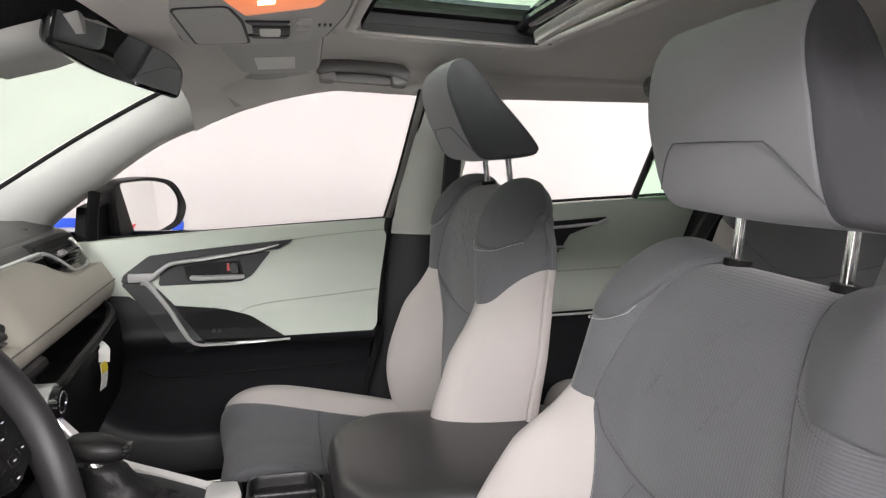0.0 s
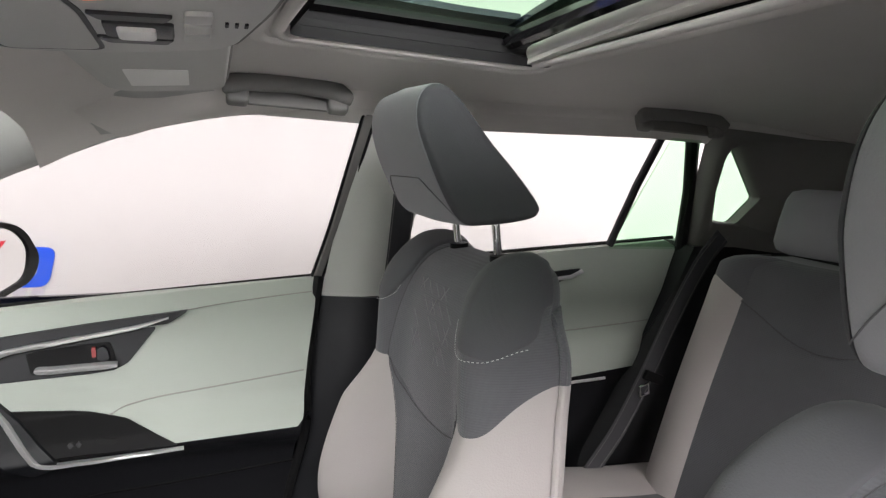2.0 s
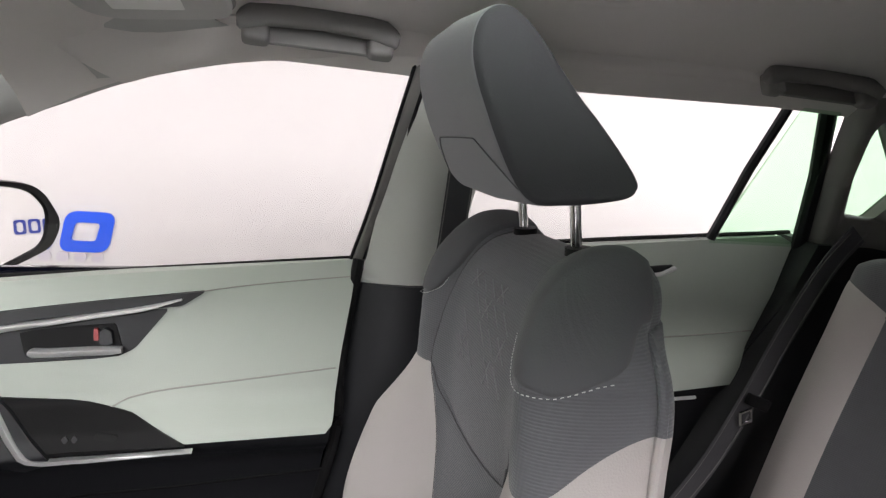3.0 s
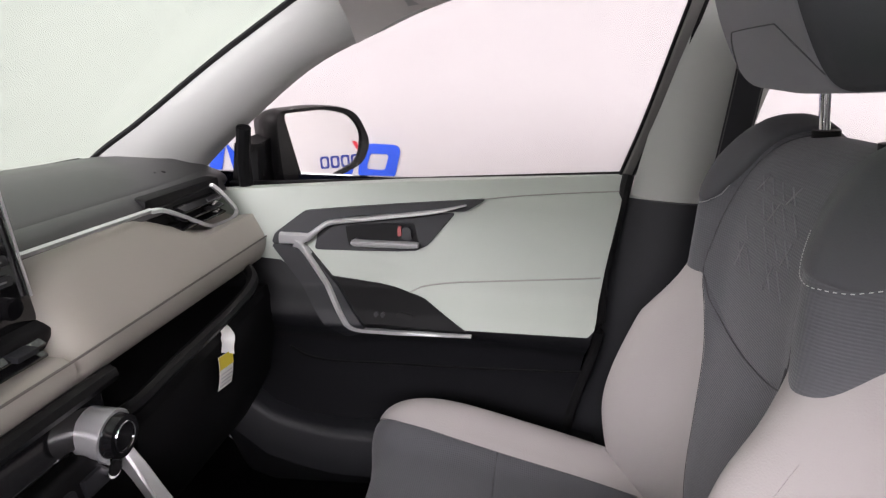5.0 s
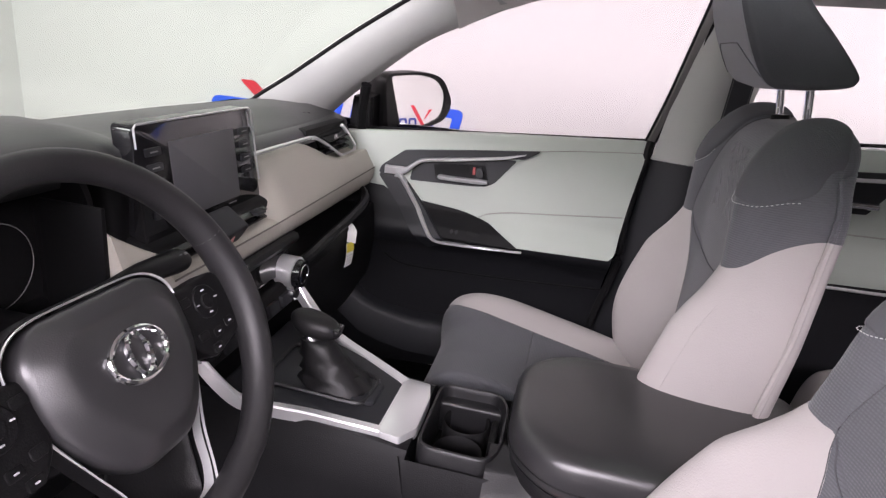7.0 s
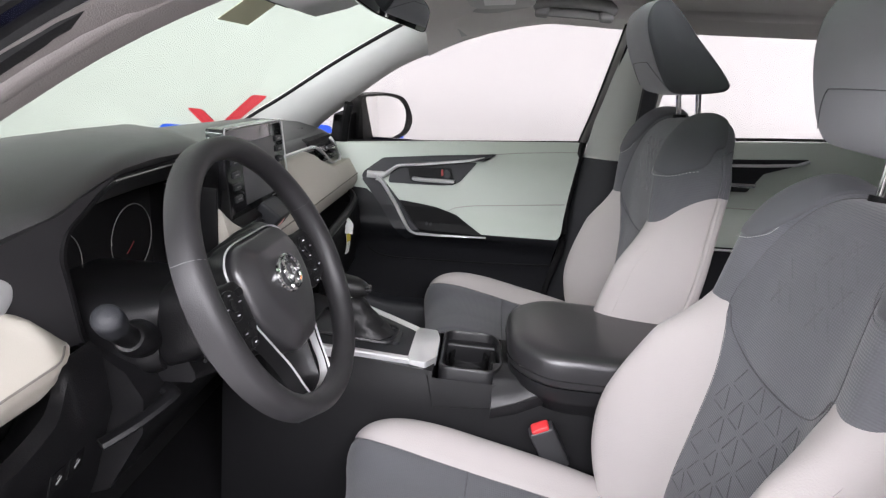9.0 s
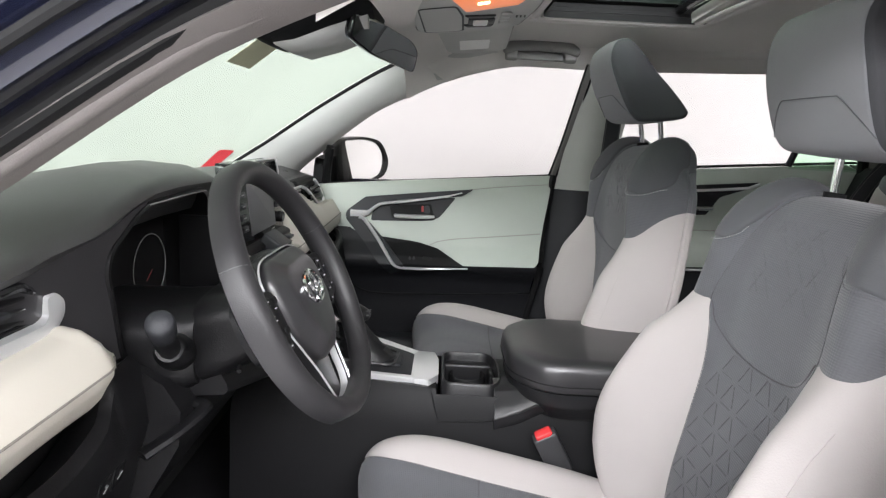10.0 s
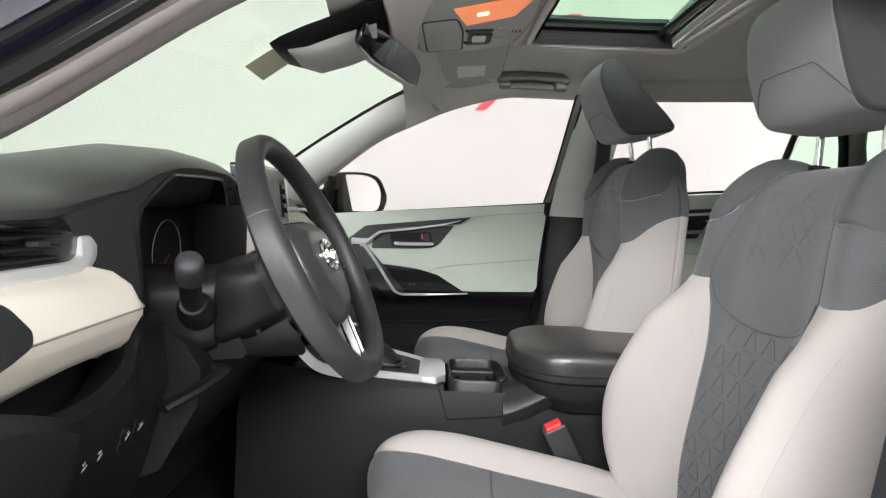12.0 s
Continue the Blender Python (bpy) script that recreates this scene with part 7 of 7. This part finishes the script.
part("crease_seam", tube([V(x, rdoor_lay(x, z, 0).y - 0.004, z) for x, z in ((0.55, 0.93), (0.8, 0.94), (1.0, 0.952), (1.19, 0.965))], 0.002, 5), bpy.data.materials["vinyl_seam"], rdoor, m=RD)
part("lower_silver_line", tube([V(x, rdoor_lay(x, z, 0).y - 0.02, z) for x, z in ((0.52, 0.80), (0.8, 0.81), (1.0, 0.82))], 0.004, 6), SILVER, rdoor, "satin silver line", m=RD)
part("belt_seal", tube([V(x, 0.825, z) for x, z in ((0.45, 1.119), (0.8, 1.150), (1.26, 1.187))], 0.005, 6), RUBBER, rdoor, m=RD)
part("division_bar", tube([V(1.022, 0.80, 1.165), V(1.046, 0.745, 1.325), V(1.074, 0.68, 1.485)], 0.011, 8), TRIM_DARK, rdoor, "dark window division bar", m=RD)
part("window_glass", sheet(lambda u, v: V(0.44 + 0.585 * u + 0.05 * v * u, glass_y(1.1 + 0.38 * v) + 0.02, 1.1 + 0.38 * v), 4, 6, 0.004), SIDE_GLASS, rdoor, "clear side window glass", m=RD).visible_shadow = False
part("quarter_glass", sheet(lambda u, v: V(1.022 + 0.05 * v + (0.24 - 0.16 * v) * u, glass_y(1.15 + 0.32 * v) + 0.015, 1.15 + 0.32 * v), 3, 4, 0.004), REAR_GLASS, rdoor, "green tinted fixed glass", m=RD).visible_shadow = False
part("rear_window_post", tube([V(1.268, 0.80, 1.15), V(1.222, 0.742, 1.32), V(1.152, 0.68, 1.482)], 0.017, 8), RUBBER, rdoor, "black rubber seal", m=RD)

for side, word in ((1, "passenger"), (-1, "driver")):
    qo = [(1.285, 1.14), (1.225, 1.32), (1.172, 1.488), (1.62, 1.47), (2.05, 1.28), (2.1, 1.10)]
    qi = [(1.300, 1.246, 0.012), (1.258, 1.317), (1.232, 1.405), (1.248, 1.458, 0.012), (1.425, 1.312, 0.012), (1.388, 1.238, 0.012)]
    o, i = rounded(qo, 0.02, 4), rounded(qi, 0.022, 4)

    def qp(p, d):
        return V(p[0], side * (glass_y(p[1]) - 0.022 - 0.10 * max(0, p[0] - 1.3) + d), p[1])
    shell("quarter_panel_" + word, loft([[qp(p, 0.05) for p in o], [qp(p, 0.0) for p in o], [qp(p * 0.5 + q * 0.5, -0.01) for p, q in zip(o, i)], [qp(p * 0.1 + q * 0.9, 0.0) for p, q in zip(o, i)], [qp(q, 0.012) for q in i], [qp(q, 0.05) for q in i]], ring=True), TRIM_SHADE, "taupe grey rear pillar trim round the quarter window, darkened as unlit", "pillar", sharp=60)
    pane("quarter_window_" + word, slab(rounded([(p[0] + (p[0] - 1.33) * 0.1, p[1] + (p[1] - 1.34) * 0.1) for p in qi], 0.02), lambda a, b, d: qp((a, b), 0.045 + d), 0.003), REAR_GLASS, "green-tinted rear quarter window")
    shell("wheel_arch_trim_" + word, loft([[V(x + 0.5 * (z - 0.85) * (1 if x < 1.3 else 0), side * y, z) for y, z in ((0.86, 0.3), (0.80 - e, 0.45), (0.70 - e, 0.62), (0.68 - e, 0.85), (0.70 - e * 0.5, 1.05), (0.74, 1.17), (0.86, 1.18))] for x, e in ((1.10, -0.07), (1.14, 0.0), (1.24, 0.02), (1.6, 0.08), (2.1, 0.1))]), TRIM_DOOR, "black side trim beside the rear seat", "trim", sharp=60)


def bench_back(u, v, lift=0.0):
    p = curve([(1.02, 0.56, 0), (1.05, 0.68, 0), (1.10, 0.86, 0), (1.16, 1.04, 0), (1.19, 1.13, 0), (1.215, 1.165, 0), (1.25, 1.175, 0)], 36)
    k = v * (len(p) - 1)
    i = min(int(k), len(p) - 2)
    q = p[i].lerp(p[i + 1], k - i)
    bol = 0.03 * math.exp(-((abs(u) - 0.86) / 0.10) ** 2) + 0.015 * math.exp(-(u / 0.08) ** 2)
    edge = -0.10 * max(0.0, (abs(u) - 0.93) / 0.07) ** 2
    w = 0.62 - 0.05 * max(0, v - 0.75) / 0.25
    return V(q.x - (bol + edge + lift) * 0.95, w * u, q.y + (bol + lift) * 0.3)


def bench_seat(u, v, lift=0.0):
    p = curve([(1.12, 0.605, 0), (0.95, 0.615, 0), (0.80, 0.632, 0), (0.74, 0.625, 0), (0.705, 0.585, 0), (0.70, 0.45, 0)], 30)
    k = v * (len(p) - 1)
    i = min(int(k), len(p) - 2)
    q = p[i].lerp(p[i + 1], k - i)
    return V(q.x, 0.70 * u, q.y + lift + 0.015 * math.exp(-((abs(u) - 0.85) / 0.12) ** 2) - 0.08 * max(0.0, (abs(u) - 0.93) / 0.07) ** 2)


bench = thing("rear_bench", "two-tone grey cloth rear bench seat", "car seat", (1.0, 0, 0.35))
B = at(bench)
for a, b, mat, nm in ((-1, -0.78, LIGHT_CLOTH, "back_bolster"), (-0.78, -0.14, DARK_CLOTH, "back_insert"), (-0.14, 0.14, DARK_SMOOTH, "back_centre"), (0.14, 0.78, DARK_CLOTH, "back_insert"), (0.78, 1, LIGHT_CLOTH, "back_bolster")):
    lo_top = 0.62
    if "bolster" in nm:
        s = 1 if a > 0 else -1
        f = lambda i, j, a=a, b=b, s=s: (a + (b - a) * i) + s * 0.0
        part(nm, puffed(bench_back, lambda i, j, a=a, b=b, s=s: (a + (b - a) * i) if s < 0 else (a + (b - a) * i), lambda i, j, s=s: j * (0.62 + 0.12 * ((i if s > 0 else 1 - i) - 0.5)), 14, 30, -0.012), mat, bench, "pale grey side bolster", 60, B)
        part("back_shoulder", puffed(bench_back, lambda i, j, a=a, b=b: a + (b - a) * i, lambda i, j, s=s: (0.62 + 0.12 * ((i if s > 0 else 1 - i) - 0.5)) + j * (1 - (0.62 + 0.12 * ((i if s > 0 else 1 - i) - 0.5))), 14, 14, -0.012), DARK_CLOTH, bench, "grey shoulder panel", 60, B)
    elif nm == "back_insert":
        part(nm, puffed(bench_back, lambda i, j, a=a, b=b: a + (b - a) * i, lambda i, j: j * (0.55 - 0.08 * math.sin(math.pi * i)), 18, 24, -0.012), mat, bench, "grey woven insert", 60, B)
        part(nm, puffed(bench_back, lambda i, j, a=a, b=b: a + (b - a) * i, lambda i, j: (0.55 - 0.08 * math.sin(math.pi * i)) + j * (0.45 + 0.08 * math.sin(math.pi * i)), 18, 20, -0.012), mat, bench, "grey woven insert", 60, B)
    else:
        part(nm, puffed(bench_back, lambda i, j, a=a, b=b: a + (b - a) * i, lambda i, j: j, 10, 30, -0.012), mat, bench, "grey centre panel", 60, B)
part("back_core", loft([[bench_back(u, v, -0.02) for u in spread(-0.98, 0.98, 16)] + [bench_back(u, v, -0.02) + V(0.1, 0, 0) for u in spread(0.98, -0.98, 6)] for v in spread(0, 1, 10)]), DARK_SMOOTH, bench, m=B)
for a, b, mat in ((-1, -0.74, LIGHT_CLOTH), (-0.74, 0.0, SEAT_CLOTH), (0.0, 0.74, SEAT_CLOTH), (0.74, 1, LIGHT_CLOTH)):
    part("cushion_bolster" if mat is LIGHT_CLOTH else "cushion_insert", puffed(bench_seat, lambda i, j, a=a, b=b: a + (b - a) * i, lambda i, j: j, 14, 24, 0.012), mat, bench, "", 60, B)
part("cushion_core", loft([[bench_seat(u, v, -0.02) for u in spread(-0.98, 0.98, 12)] + [V(bench_seat(u, v).x, bench_seat(u, v).y, 0.36) for u in spread(0.98, -0.98, 6)] for v in spread(0.02, 0.98, 10)]), DARK_SMOOTH, bench, m=B)
for y in (0.36, -0.36, 0.0):
    hr = part("headrest", loft([[V(1.25 + dx * s, y + 0.125 * math.copysign(abs(math.cos(a)) ** 0.5, math.cos(a)) * s, z + 0.0 * a) + V(0.045 * s * math.sin(a), 0, 0) for a in spread(0, 2 * math.pi, 28)[:-1]] for s, z, dx in ((0.75, 1.195, 0.0), (0.93, 1.202, 0.0), (1.0, 1.22, 0.0), (1.0, 1.27, 0.01), (0.97, 1.315, 0.02), (0.88, 1.335, 0.025), (0.6, 1.342, 0.03))]), DARK_SMOOTH, bench, "grey cloth headrest", 60, B)

for a, b in ((-0.78, -0.14), (0.14, 0.78)):
    part("seam", tube([bench_back(a + (b - a) * k / 20, 0.55 - 0.08 * math.sin(math.pi * k / 20), -0.001) for k in range(21)], 0.0016, 5), SEAM, bench, "curved dark seam", m=B)

# the closed rear door beside the driver's seat, unseen, added to hold back light
ddoor = thing("rear_driver_door", "unseen closed rear car door with pale vinyl trim behind the driver's seat", "car door", (0.85, -0.8, 0.35))
DD = at(ddoor)
flip = lambda data: ([V(v[0], -v[1], v[2]) for v in data[0]], data[1])
part("upper_panel", flip(grid_panel([tuple(p) for p in rup_o], rdoor_lay, 0.02, 0.004, 0.03)), VINYL, ddoor, "pale grey-green padded vinyl", m=DD)
part("lower_panel", flip(grid_panel([(0.47, 0.36), (0.45, 0.86), (1.16, 0.90), (1.0, 0.36)], rdoor_lay, 0.03, -0.002, 0.05)), TRIM_DOOR, ddoor, "black moulded plastic", m=DD)
part("window_glass", sheet(lambda u, v: V(0.44 + (0.825 - 0.08 * v) * u, -glass_y(1.1 + 0.38 * v) - 0.02, 1.1 + 0.38 * v), 4, 6, 0.004), SIDE_GLASS, ddoor, "clear side window glass", m=DD)
part("division_bar", tube([V(1.022, -0.80, 1.165), V(1.046, -0.745, 1.325), V(1.074, -0.68, 1.485)], 0.011, 8), TRIM_DARK, ddoor, "dark window division bar", m=DD)

# seat belts
def strap(parent, pts, width, n=30, up=(0, 1, 0)):
    part("webbing", tube([V(*p) for p in curve(pts, n)], 1.0, profile=[(-width / 2, -0.001), (width / 2, -0.001), (width / 2, 0.001), (-width / 2, 0.001)], up=up), BELT, parent, "black webbing", m=at(parent))
    for e in (-1, 1):
        part("woven_edge", tube([V(p.x + e * (width / 2 - 0.003), p.y - 0.0012, p.z + e * 0.001) for p in curve(pts, n)], 0.0009, 5), TRIM_MID, parent, m=at(parent))


rb = thing("seat_belt", "black webbing seat belt with chrome tongue beside the rear seat", "seat belt", (0.90, 0.64, 0.62))
strap(rb, [(1.27, 0.66, 1.21), (1.21, 0.665, 1.13), (1.13, 0.665, 0.98), (1.06, 0.655, 0.85), (0.98, 0.645, 0.72), (0.90, 0.64, 0.62)], 0.05)
tongue_place = at(rb) @ pose(1.07, 0.64, 0.85)
part("grip", bm_data(rbox(0.06, 0.012, 0.025, 0.004, 2, Euler((0, radians(20), 0)).to_matrix().to_4x4())), BLACK, rb, m=tongue_place)
part("tongue", tube([V(-0.02, -0.004, -0.012), V(-0.045, -0.004, -0.02), V(-0.04, -0.004, -0.045), V(-0.015, -0.004, -0.038)], 0.004, 6, closed=True, up=(0, 1, 0)), CHROME, rb, "chrome tongue", m=tongue_place)
fb = thing("seat_belt", "black webbing seat belt on the centre pillar", "seat belt", (0.40, 0.74, 0.8))
strap(fb, [(0.395, 0.675, 1.335), (0.40, 0.69, 1.28), (0.40, 0.715, 1.15), (0.395, 0.735, 1.0), (0.40, 0.74, 0.8)], 0.048)
part("belt_guide", bm_data(rbox(0.05, 0.03, 0.075, 0.012, 3, None, (0.395, 0.668, 1.32))), BLACK, fb, "black belt guide", m=at(fb))

# ---- sign on the wall behind the car ----
def rear_plate(poly):
    return slab(rounded(poly, 0.008, 2), lambda a, b, d: V(WX1 - 0.001 - d, a, b), 0.008)


for k in range(4):
    y0 = 1.84 + 0.118 * k
    o, i = (rounded([(y0 + e, 0.73 + e), (y0 + 0.10 - e, 0.73 + e), (y0 + 0.10 - e, 0.87 - e), (y0 + e, 0.87 - e)], 0.03, 3) for e in (0.0, 0.024))
    f = lambda p, d: V(WX1 - d, p[0], p[1])
    tagged(part("wall_character", loft([[f(p, 0.0) for p in o], [f(p, 0.008) for p in o], [f(p, 0.008) for p in i], [f(p, 0.0) for p in i]], ring=True), WALL_NAVY, None, "navy raised character on the wall behind the car"), "", "lettering")
for poly in ([(2.22, 1.02), (2.27, 1.02), (2.40, 0.78), (2.35, 0.78)], [(2.385, 0.84), (2.36, 0.80), (2.45, 0.97), (2.50, 0.97)]):
    tagged(part("wall_chevron", rear_plate(poly), WALL_RED, None, "red raised chevron stroke on the wall behind the car"), "", "lettering")
